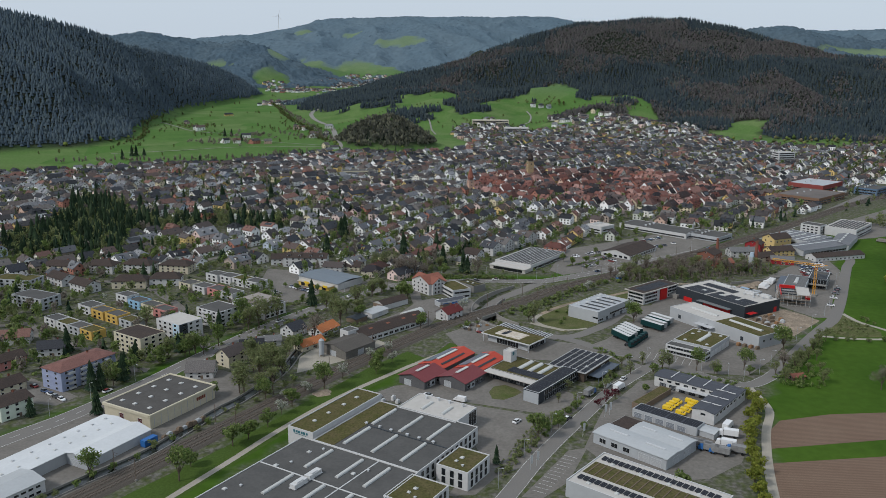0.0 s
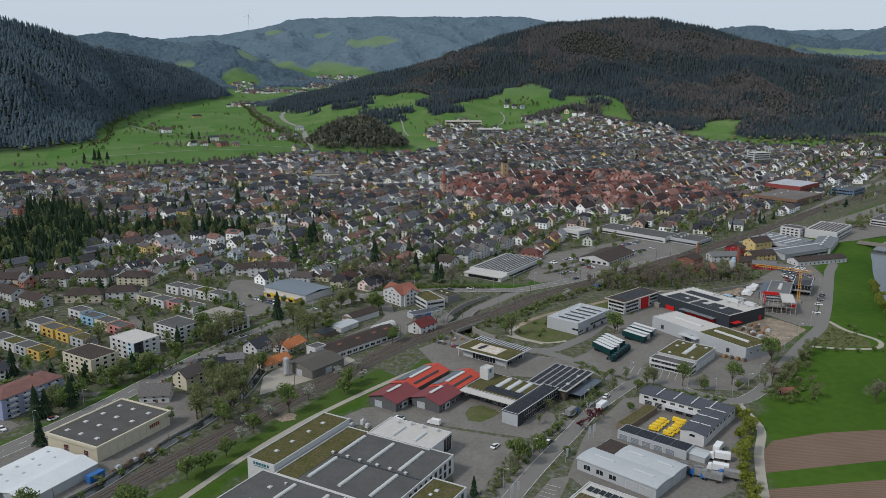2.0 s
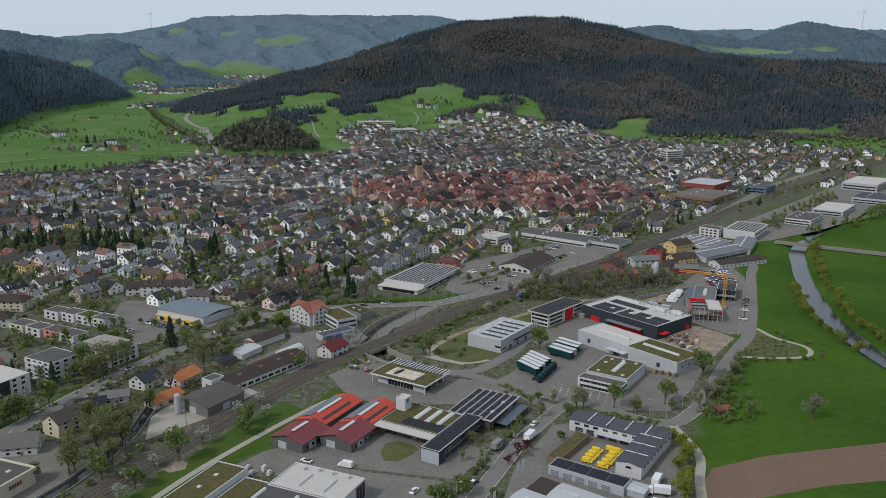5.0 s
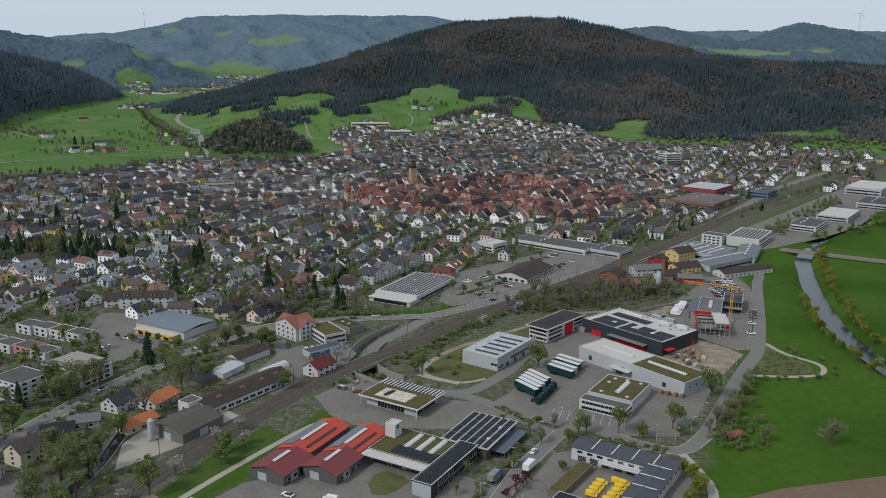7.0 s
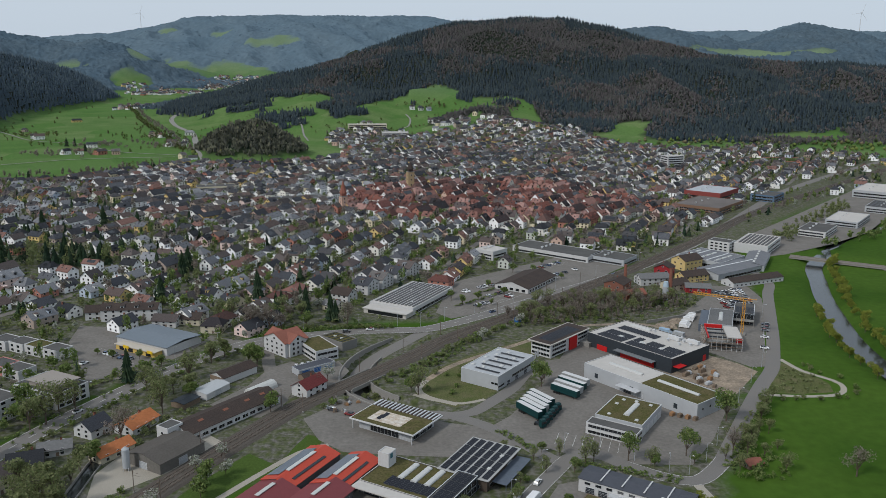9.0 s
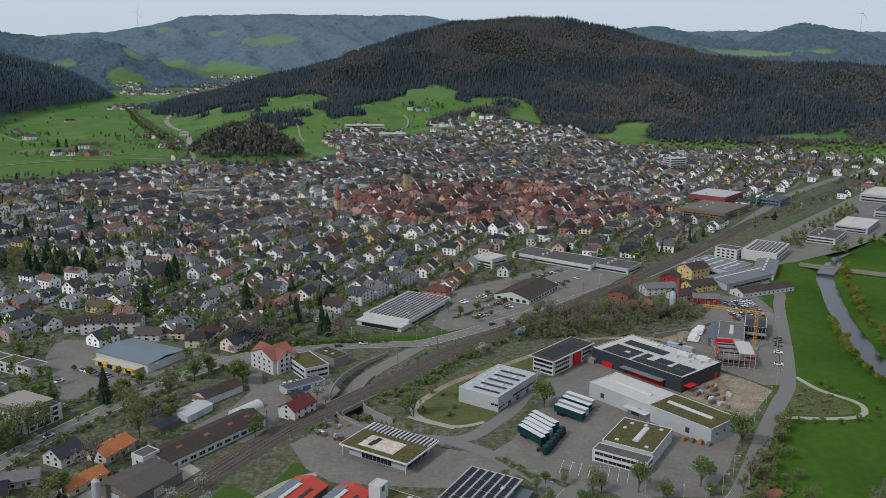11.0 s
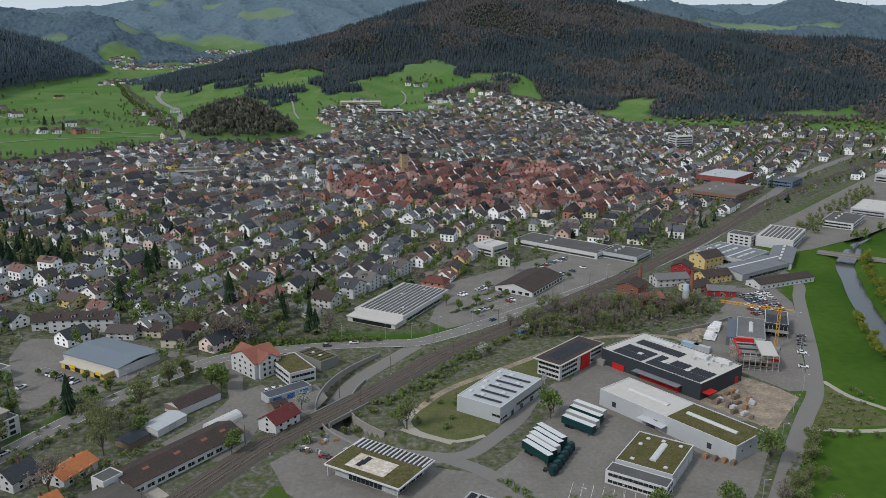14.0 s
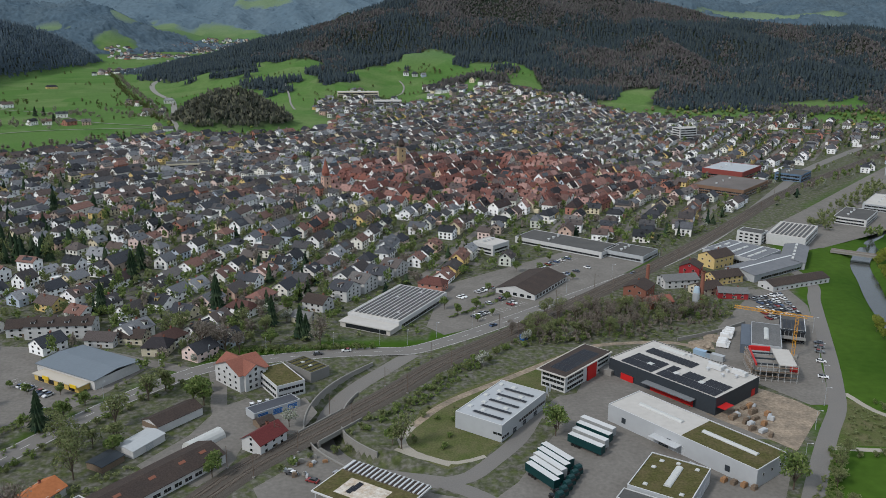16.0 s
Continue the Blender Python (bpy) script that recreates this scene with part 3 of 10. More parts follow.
wx_, wy_ = [], []
for span in ((-1250, 1300, 1020, 2620, 6.3), (-1800, -1250, 700, 2700, 14), (1300, 2300, 1300, 2620, 11)):
    a, b = scatter(*span)
    wx_.append(a), wy_.append(b)
wx_, wy_ = np.concatenate(wx_), np.concatenate(wy_)
wz_, wb_ = hills_z(wx_, wy_, "both")
keep = rng.uniform(0, 1, wx_.size) < wooded(wx_, wy_, wb_)
main_crest = np.interp(wx_, *zip(*[(p[0], p[1]) for p in RIDGES[0][0]]))
keep &= (wy_ < main_crest + 70) | (wy_ > main_crest + 420) | (wx_ < -420)       # thinner on the far side of the main crest
wx_, wy_, wz_ = wx_[keep], wy_[keep], wz_[keep]
size_ = np.where((wx_ > 1300) | (wx_ < -1250), 1.6, 1.0)
blotch = vnoise(wx_, wy_, 190, 31) * 0.55 + vnoise(wx_, wy_, 60, 32) * 0.45
brow = np.clip(1 - np.abs(wz_ - 175 - 60 * (vnoise(wx_, wy_, 240, 33) - 0.5)) / 75, 0, 1) * (wx_ > 60) * (wx_ < 820)      # the broad brown brow of the main hill
foot_ = np.clip(1 - wz_ / 45, 0, 1) * (wx_ > 250)
bareness = blotch + 0.3 * brow + 0.22 * foot_ + 0.07 * (wx_ > 420) - 0.12 * (wx_ < -500) + 0.6 * (np.hypot(wx_ + 212, wy_ - 1300) < 140)
bare = bareness + rng.uniform(-0.12, 0.12, wx_.size) > 0.7
west = wx_ < -560
knoll = np.hypot(wx_ + 212, wy_ - 1300) < 125
KNOLL_WOOD = varied("budding_hill_wood", [(0.125, 0.125, 0.092), (0.1, 0.106, 0.08), (0.14, 0.142, 0.1), (0.088, 0.092, 0.078)], "island", rough=0.95, grain=0.2, grain_scale=0.4)
# Same spruces as CONIFER_FAR; haze is painted in as a paler blue.
CONIFER_WEST_HAZED = varied("western_hazed_conifers", [(0.052, 0.074, 0.092), (0.059, 0.081, 0.097), (0.064, 0.086, 0.097), (0.048, 0.069, 0.089)], "island", rough=0.95, grain=0.2, grain_scale=0.4)
for which, nm, lb, tm, mt, hh, rr, jt in ((west, "western_forest", "dark blue-green spruce forest on the western hill", conifer_template(), CONIFER_WEST_HAZED, (9, 14), (2.9, 4.1), 0.25),
                                          (~bare & ~west & ~knoll, "conifer_forest", "dark green spruce and fir forest on the hillsides", conifer_template(), CONIFER_FAR, (9, 15), (2.7, 3.9), 0.25),
                                          (knoll, "knoll_wood", "grey-green budding deciduous wood on a round knoll", ragged_template(5, 14), KNOLL_WOOD, (8, 12), (3.2, 4.4), 0.3),
                                          (bare & ~west & ~knoll, "bare_forest", "brown leafless deciduous wood on the hillsides", ragged_template(), BARE_FAR, (8, 13), (2.9, 4.2), 0.3)):
    n = int(which.sum())
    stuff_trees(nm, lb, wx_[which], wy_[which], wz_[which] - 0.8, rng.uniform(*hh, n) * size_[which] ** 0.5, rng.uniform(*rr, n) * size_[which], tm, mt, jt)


def canopy(name, label, x0, x1, y0, y1, step, material, height):
    """The closed roof of a far wood: crowns of uneven height, too far to tell apart."""
    a, b = np.meshgrid(np.arange(x0, x1, step), np.arange(y0, y1, step))
    a, b = a + rng.uniform(-0.42, 0.42, a.shape) * step, b + rng.uniform(-0.42, 0.42, a.shape) * step
    full, bare_z = hills_z(a, b, "both")
    full = sheet_z(a, b)
    z = full + 2.5 + height * (0.12 + 0.88 * rng.uniform(0, 1, a.shape) ** 1.6)
    w = wooded(a, b, bare_z) > rng.uniform(0.25, 0.6, a.shape)
    cell_ok = w[:-1, :-1] & w[1:, :-1] & w[:-1, 1:] & w[1:, 1:]
    edge = ~(np.pad(cell_ok, 1)[:-1, :-1] & np.pad(cell_ok, 1)[1:, :-1] & np.pad(cell_ok, 1)[:-1, 1:] & np.pad(cell_ok, 1)[1:, 1:])
    z = np.where(edge, full - 0.5, z)                                   # the wood's edge comes down to the ground
    wide = a.shape[1]
    j, i = np.nonzero(cell_ok)
    k = j * wide + i
    flip = rng.uniform(0, 1, k.size) < 0.5
    t1 = np.where(flip[:, None], np.column_stack([k, k + 1, k + wide + 1]), np.column_stack([k, k + 1, k + wide]))
    t2 = np.where(flip[:, None], np.column_stack([k, k + wide + 1, k + wide]), np.column_stack([k + 1, k + wide + 1, k + wide]))
    faces = np.concatenate([t1, t2])
    used, faces = np.unique(faces, return_inverse=True)
    faces = faces.reshape(-1, 3)
    mesh = bpy.data.meshes.new(name)
    mesh.vertices.add(len(used))
    mesh.vertices.foreach_set("co", np.column_stack([a.ravel(), b.ravel(), z.ravel()])[used].ravel().astype(np.float32))
    mesh.loops.add(faces.size)
    mesh.loops.foreach_set("vertex_index", faces.ravel().astype(np.int32))
    mesh.polygons.add(len(faces))
    mesh.polygons.foreach_set("loop_start", (np.arange(len(faces)) * 3).astype(np.int32))
    mesh.materials.append(material)
    mesh.update(calc_edges=True)
    return tagged(link_mesh(name, mesh, None), label, "forest", kind="stuff")


# Aerial haze is put into these base colours, paler on the farther ridge.
MID_WOOD_HAZED = mat("second_ridge_spruce", (0.072, 0.11, 0.143), rough=0.95, spec=0.02, grain=0.2, grain_scale=0.07, stain=0.6, stain_scale=0.006, other=(0.1, 0.133, 0.153))
FAR_WOOD_HAZED = mat("far_ridge_hazed_spruce", (0.1, 0.148, 0.186), rough=0.95, spec=0.02, grain=0.14, grain_scale=0.05, stain=0.7, stain_scale=0.004, other=(0.122, 0.168, 0.2))
canopy("mid_forest", "blue-green spruce forest on the second ridges", -1700, 2300, 2620, 3420, 6.5, MID_WOOD_HAZED, 9)
canopy("distant_forest", "pale blue-green spruce forest on the far ridges", -2200, 2500, 3413, 4680, 8, FAR_WOOD_HAZED, 7)

# ---------------------------------------------------------------- roads, railway, river, fields
MAIN_ROAD = [(-330, 0), (-232, 150), (-184, 240), (-171, 263), (-163, 281), (-154, 303), (-142, 340), (-128, 378), (-115.6, 405), (-105, 425), (-92, 446.5), (-77, 466), (-62, 480), (-41, 487), (-13, 492.5), (7, 494), (21, 495),
             (36, 504.5), (54, 518.5), (79, 540.3), (109, 567.3), (141, 596), (180, 633), (230, 690), (290, 770), (350, 855), (420, 950), (520, 1060), (640, 1180), (900, 1420)]
RAIL = [(-270, -90), (-190, 85), (-146, 180), (-124.5, 223), (-104, 263.9), (-89.7, 293), (-73.5, 326.5), (-58.5, 354), (-35.5, 394), (-23, 410), (-6, 430), (14, 454.5), (33, 480), (66, 513.5), (99.5, 549), (126, 577), (182, 638),
        (245, 712), (340, 830), (440, 935), (560, 1055), (720, 1210), (1000, 1460)]
INDUSTRY_ROAD = [(-14, 175), (6.5, 227), (15, 249), (25.5, 272), (36.5, 294), (48.5, 318), (62, 338.5), (71, 350), (80, 351), (89, 342), (100, 333.5), (110, 331), (121, 341), (130, 354), (153, 391), (168, 414), (181, 433), (191, 454), (201, 477),
                 (214, 509), (233, 556), (246, 586), (252, 640), (290, 665)]
LINK_ROAD = [(29, 386), (37.5, 389), (46, 398.5), (57, 413.5), (66, 432), (72, 438)]
LINK_ROAD_B = [(29, 386), (40, 378), (52, 364), (60, 352), (66, 345)]
DIRT_TRACK = [(110, 331), (109, 327), (110.5, 315.5), (110.5, 302), (104, 283.5), (97.5, 258), (92.5, 232), (86, 190), (80, 120)]
FIELD_PATH = [(190.5, 445.5), (194, 430), (202.5, 418), (203, 410), (196.5, 402.3), (181, 400.9), (163, 403.5)]
FOOTPATH = [(-150, 95), (-118, 175), (-103.8, 211), (-93.3, 237), (-82, 266), (-67, 297.5), (-46, 331), (-28, 356), (-18, 362)]
VALLEY_ROAD = [(-225, 1120), (-249, 1201), (-262, 1223), (-276, 1255), (-292, 1300), (-322, 1420), (-370, 1594), (-402, 1661), (-442, 1746), (-473, 1838), (-486, 1909), (-474, 1958), (-484, 2030), (-500, 2080), (-560, 2280), (-615, 2468), (-683, 2752)]
ribbon("road", MAIN_ROAD, 9.5, 0.07, ROADTAR, "grey asphalt main road along the railway", "road")
ribbon("road", INDUSTRY_ROAD, 6.5, 0.065, ROADTAR, "grey asphalt road through the business park", "road")
ribbon("road", LINK_ROAD, 6.0, 0.06, ROADTAR, "narrow asphalt road beside the white hall", "road")
ribbon("road", LINK_ROAD_B, 6.0, 0.062, ROADTAR, "asphalt road leading out of the underpass", "road")
ribbon("road", VALLEY_ROAD, 9.5, 0.9, CONCRETE, "pale winding valley road", "road", step=6)
for line in ([(-196, 1704), (-188, 1673), (-176, 1617), (-165, 1553), (-150, 1480)], [(15, 1772), (23, 1732), (20, 1663), (10, 1640)], [(470, 1330), (545, 1374), (606, 1424), (667, 1511)], [(-590, 1130), (-520, 1180), (-440, 1240), (-300, 1270)], [(-740, 1640), (-675, 1560), (-599, 1470), (-500, 1420), (-420, 1330), (-300, 1280)]):
    ribbon("path", line, 3.2, 0.7, CONCRETE, "pale farm track through the meadows", "path", step=6)
ribbon("path", DIRT_TRACK, 3.4, 0.055, GRAVEL, "pale gravel field track", "path")
ribbon("path", FIELD_PATH, 2.6, 0.05, GRAVEL, "pale gravel path looping round a scrub triangle", "path")
ribbon("path", FOOTPATH, 2.6, 0.05, GRAVEL, "gravel footpath along the railway meadow", "path")
ribbon("road", RAMP, 7.5, 0.06, ROADTAR, "sunken asphalt road passing under the railway", "road", step=2)
ribbon("river", RIVER, 11.0, -1.7, WATER, "dark narrow river with grassy banks", "water", follow=False, step=8)

# ---------------------------------------------------------------- railway
def railway():
    top = thing("railway", "double-track railway with gravel ballast and steel rails", "railway")
    top["kind"] = "structure"
    line = smooth_line(RAIL, 5)
    nn = normals(line)
    prof = [(-5.6, 0.05), (-4.3, 0.55), (4.3, 0.55), (5.6, 0.05)]
    n = len(line)
    v = np.concatenate([np.column_stack([line[:, :2] + nn * o, np.full(n, z)]) for o, z in prof])
    f = [(k * n + i + n, k * n + i, k * n + i + 1, k * n + i + n + 1) for k in range(3) for i in range(n - 1)]
    link_mesh("ballast", data_mesh("ballast", v, f, BALLAST), top)
    for o in (-2.72, -1.28, 1.28, 2.72):
        prof = [(o - 0.06, 0.7), (o - 0.06, 0.86), (o + 0.06, 0.86), (o + 0.06, 0.7)]
        v = np.concatenate([np.column_stack([line[:, :2] + nn * q, np.full(n, z)]) for q, z in prof])
        f = [(k * n + i + n, k * n + i, k * n + i + 1, k * n + i + n + 1) for k in range(3) for i in range(n - 1)]
        link_mesh("rail", data_mesh("rail", v, f, RUST), top)
    fine = smooth_line(RAIL, 0.62)
    fine = fine[(fine[:, 1] > 120) & (fine[:, 1] < 760)][::1]
    fn = normals(fine)
    vs, fs = [], []
    for p, q in zip(fine, fn):
        d = np.array([q[1], -q[0]])
        for o in (-2.0, 2.0):
            b = len(vs)
            for a in (-1.25, 1.25):
                for c in (-0.13, 0.13):
                    for z in (0.56, 0.7):
                        vs.append((*(p[:2] + q * (o + a) + d * c), z))
            fs += [(b, b + 2, b + 3, b + 1), (b + 4, b + 5, b + 7, b + 6), (b + 1, b + 3, b + 7, b + 5), (b, b + 1, b + 5, b + 4), (b + 2, b + 6, b + 7, b + 3)]
    ob = link_mesh("sleepers", data_mesh("sleepers", vs, fs, mat("weathered_sleeper", (0.135, 0.117, 0.1), rough=0.95, grain=0.2)), top)
    ob["kind"] = "stuff"
    # overhead line masts
    mast = thing("catenary_mast", "grey steel railway mast with cantilever arm", "mast", "railway masts")
    part("pole", boxes((-0.09, 0.09, -0.09, 0.09, 0, 8.2)), RUST, mast)
    part("arm", boxes((-3.2, 0.0, -0.03, 0.03, 6.6, 6.67), (-2.6, 0.0, -0.03, 0.03, 7.5, 7.56)), RUST, mast)
    part("foot", boxes((-0.35, 0.35, -0.35, 0.35, -0.1, 0.5)), CONCRETE, mast)
    first = True
    far = smooth_line(RAIL, 52)
    fnn = normals(far)
    for i, (p, q) in enumerate(zip(far, fnn)):
        if not 150 < p[1] < 900:
            continue
        for side in (1, -1):
            a = math.atan2(q[1], q[0]) if side > 0 else math.atan2(-q[1], -q[0])
            m = Matrix.Translation((p[0] + q[0] * side * 5.6, p[1] + q[1] * side * 5.6, 0.05)) @ Matrix.Rotation(a, 4, "Z")
            if first:
                mast.matrix_world, first = m, False
            else:
                copy_thing(mast, m)
    return top


railway()

# ---------------------------------------------------------------- buildings
WINDOWS = {}


def window_mesh(w, h, key="window", frame_mat=None, glass=None):
    k = (round(w, 2), round(h, 2), key)
    if k not in WINDOWS:
        bm = bmesh.new()
        add_box(bm, -w / 2 - 0.08, w / 2 + 0.08, -0.05, 0.06, -0.08, h + 0.08, 0)
        add_box(bm, -w / 2, w / 2, 0.02, 0.075, 0, h, 1)
        if w > 1.4:
            n = max(1, int(w / 1.3))
            for i in range(1, n):
                x = -w / 2 + w * i / n
                add_box(bm, x - 0.04, x + 0.04, 0.02, 0.1, 0, h, 0)
        mesh = bpy.data.meshes.new("window")
        bm.to_mesh(mesh)
        bm.free()
        mesh.materials.append(frame_mat or FRAME)
        mesh.materials.append(glass or GLASS)
        WINDOWS[k] = mesh
    return WINDOWS[k]


def side_pose(side, L, W, s, z, proud=0.0):
    """Pose on a wall of a block L by W: +y of the pose looks out. s runs along the wall from its middle."""
    if side == "f":
        return Matrix.Translation((s, -W / 2 - proud, z)) @ Matrix.Rotation(math.pi, 4, "Z")
    if side == "b":
        return Matrix.Translation((s, W / 2 + proud, z))
    if side == "r":
        return Matrix.Translation((L / 2 + proud, s, z)) @ Matrix.Rotation(-math.pi / 2, 4, "Z")
    return Matrix.Translation((-L / 2 - proud, s, z)) @ Matrix.Rotation(math.pi / 2, 4, "Z")


def add_windows(top, L, W, sides, z, h, w, pitch, margin=1.2, name="window", frame_mat=None, glass=None):
    for side in sides:
        span = (L if side in "fb" else W) - 2 * margin
        n = max(1, int(span / pitch))
        for i in range(n):
            s = (i + 0.5) * span / n - span / 2
            link_mesh(name, window_mesh(w, h, name + (frame_mat.name if frame_mat else "") + (glass.name if glass else ""), frame_mat, glass), top, side_pose(side, L, W, s, z))


def place(x, y, ang):
    return Matrix.Translation((x, y, float(hills_z(x, y)) if y > 900 else 0.0)) @ Matrix.Rotation(radians(ang), 4, "Z")


FOOT = []
STOREY = 0.75          # the storeys of this town are low


def settled(x, y, ang, h):
    """Pose of a building with low storeys. The plan is drawn along the eaves; the foot of the walls lies a little farther out."""
    if y > 900:
        return place(x, y, ang), x, y, 1.0
    k = (139.5 - STOREY * h) / (139.5 - h)
    cx, cy = 8.0, min(130.0, max(-10.0, 0.5 * (y - 240)))
    x, y = cx + (x - cx) * k, cy + (y - cy) * k
    return place(x, y, ang) @ Matrix.Diagonal((k, k, STOREY, 1)), x, y, k


def flat_block(name, label, category, x, y, ang, L, W, h, wall, roof, parapet=0.45, group="", rim=None):
    """A block with a flat roof behind a parapet."""
    where, x, y, k = settled(x, y, ang, h)
    FOOT.append((x, y, ang, L * k, W * k))
    top = thing(name, label, category, group, where)
    bm = bmesh.new()
    t = 0.3
    o = [(-L / 2, -W / 2), (L / 2, -W / 2), (L / 2, W / 2), (-L / 2, W / 2)]
    i_ = [(-L / 2 + t, -W / 2 + t), (L / 2 - t, -W / 2 + t), (L / 2 - t, W / 2 - t), (-L / 2 + t, W / 2 - t)]
    lo, hi = [bm.verts.new((*p, -0.3)) for p in o], [bm.verts.new((*p, h)) for p in o]
    ih, il = [bm.verts.new((*p, h)) for p in i_], [bm.verts.new((*p, h - parapet)) for p in i_]
    for k in range(4):
        j = (k + 1) % 4
        bm.faces.new((lo[k], lo[j], hi[j], hi[k]))
        bm.faces.new((hi[k], hi[j], ih[j], ih[k])).material_index = 1
        bm.faces.new((ih[k], ih[j], il[j], il[k]))
    part("wall", bm, [wall, rim or wall], top)
    part("roof_deck", boxes((-L / 2 + t, L / 2 - t, -W / 2 + t, W / 2 - t, h - parapet - 0.25, h - parapet)), roof, top)
    return top


def gable_shell(bm, L, W, eave, ridge, mi=0):
    v = [bm.verts.new(p) for p in ((-L / 2, -W / 2, -0.5), (L / 2, -W / 2, -0.5), (L / 2, W / 2, -0.5), (-L / 2, W / 2, -0.5), (-L / 2, -W / 2, eave), (L / 2, -W / 2, eave),
                                   (L / 2, W / 2, eave), (-L / 2, W / 2, eave), (-L / 2, 0, ridge), (L / 2, 0, ridge))]
    for f in ((0, 1, 5, 4), (2, 3, 7, 6), (1, 2, 6, 9, 5), (3, 0, 4, 8, 7)):
        bm.faces.new([v[i] for i in f]).material_index = mi


def gable_roof(bm, L, W, eave, ridge, over=0.5, thick=0.22, mi=0, hip=0.0):
    """Two roof slopes with thickness; hip draws the ridge in at both ends."""
    k = (ridge - eave) / (W / 2)
    ze = eave - k * over
    a, b = L / 2 + over, W / 2 + over
    r = a - hip
    p = [(-a, -b, ze), (a, -b, ze), (a, b, ze), (-a, b, ze), (-r, 0, ridge), (r, 0, ridge)]
    hi = [bm.verts.new((x, y, z + thick)) for x, y, z in p]
    lo = [bm.verts.new((x, y, z)) for x, y, z in p]
    for q in (hi, lo[:]):
        fs = [(0, 1, 5, 4), (2, 3, 4, 5)] + ([(1, 2, 5), (3, 0, 4)] if hip else [])
        for f in fs:
            f = f if q is hi else f[::-1]
            bm.faces.new([q[i] for i in f]).material_index = mi
    rim = [(0, 1), (2, 3), (1, 2), (3, 0)] if hip else [(0, 1), (1, 5), (5, 2), (2, 3), (3, 4), (4, 0)]
    for i, j in rim:
        bm.faces.new((lo[i], lo[j], hi[j], hi[i])).material_index = mi


def gable_house(name, label, x, y, ang, L, W, eave, ridge, wall, roof, floors=2, hip=0.0, group="", category="house", dormers=0, chimney=True, windows=True, over=0.5):
    where, x, y, k = settled(x, y, ang, (eave + ridge) / 2)
    FOOT.append((x, y, ang, L * k, W * k))
    top = thing(name, label, category, group, where)
    bm = bmesh.new()
    gable_shell(bm, L, W, eave, ridge if not hip else eave + 0.01)
    part("wall", bm, wall, top)
    bm = bmesh.new()
    gable_roof(bm, L, W, eave, ridge, over=over, hip=hip)
    roof_ob = part("roof", bm, roof, top)
    if chimney:
        part("chimney", boxes((-0.35, 0.35, -0.35, 0.35, 0, 1.9), (-0.42, 0.42, -0.42, 0.42, 1.75, 1.9)), BRICK, roof_ob, m=Matrix.Translation((L * 0.2, W * 0.12, ridge - 1.0)))
    if windows:
        fh = eave / max(1, floors)
        for k in range(floors):
            add_windows(top, L, W, "fb", k * fh + 0.95, 1.25, 1.15, 3.5, 0.7)
            add_windows(top, L, W, "lr", k * fh + 0.95, 1.25, 1.15, 3.7, 0.8)
        if not hip and ridge - eave > 2.6:
            for side in "lr":
                link_mesh("window", window_mesh(1.0, 1.2), top, side_pose(side, L, W, 0, eave + 0.7))
        link_mesh("door", window_mesh(1.1, 2.1, "door", FRAME, TIMBER), top, side_pose("f", L, W, L * 0.08, 0.1))
    for k in range(dormers):
        s = (k + 0.5) * L / dormers - L / 2
        for sg in (-1, 1):
            bm = bmesh.new()
            add_box(bm, s - 0.9, s + 0.9, min(sg * W * 0.12, sg * W * 0.38), max(sg * W * 0.12, sg * W * 0.38), eave + 0.4, eave + 0.25 + (ridge - eave) * 0.72, 0)
            add_box(bm, s - 1.1, s + 1.1, min(sg * W * 0.06, sg * W * 0.41), max(sg * W * 0.06, sg * W * 0.41), eave + 0.25 + (ridge - eave) * 0.72, eave + 0.45 + (ridge - eave) * 0.72, 1)
            add_box(bm, s - 0.55, s + 0.55, sg * W * 0.38 - 0.03, sg * W * 0.38 + 0.03, eave + 0.9, eave + (ridge - eave) * 0.66, 2)
            part("dormer", bm, [wall, roof, GLASS], roof_ob)
    return top

# ---------------------------------------------------------------- pieces for roofs
SKYLIGHT = mat("milky_skylight", (0.5, 0.505, 0.49), rough=0.35, grain=0.05, stain=0.3, stain_scale=0.6, other=(0.55, 0.54, 0.48))
ALU = mat("aluminium", (0.6, 0.61, 0.62), rough=0.4, metal=0.3, grain=0.06, grain_scale=2)
BLUEPAINT = mat("blue_paint", (0.03, 0.13, 0.36), rough=0.45, grain=0.06)
TEALPAINT = mat("dark_teal_paint", (0.008, 0.04, 0.042), rough=0.4, grain=0.06)
SHARED = {}


def shared(key, build, materials):
    if key not in SHARED:
        bm = build()
        mesh = bpy.data.meshes.new(key[0])
        bm.to_mesh(mesh)
        bm.free()
        for x in materials:
            mesh.materials.append(x)
        SHARED[key] = mesh
    return SHARED[key]


def at(x, y, z, turn=0.0):
    return Matrix.Translation((x, y, z)) @ Matrix.Rotation(radians(turn), 4, "Z")


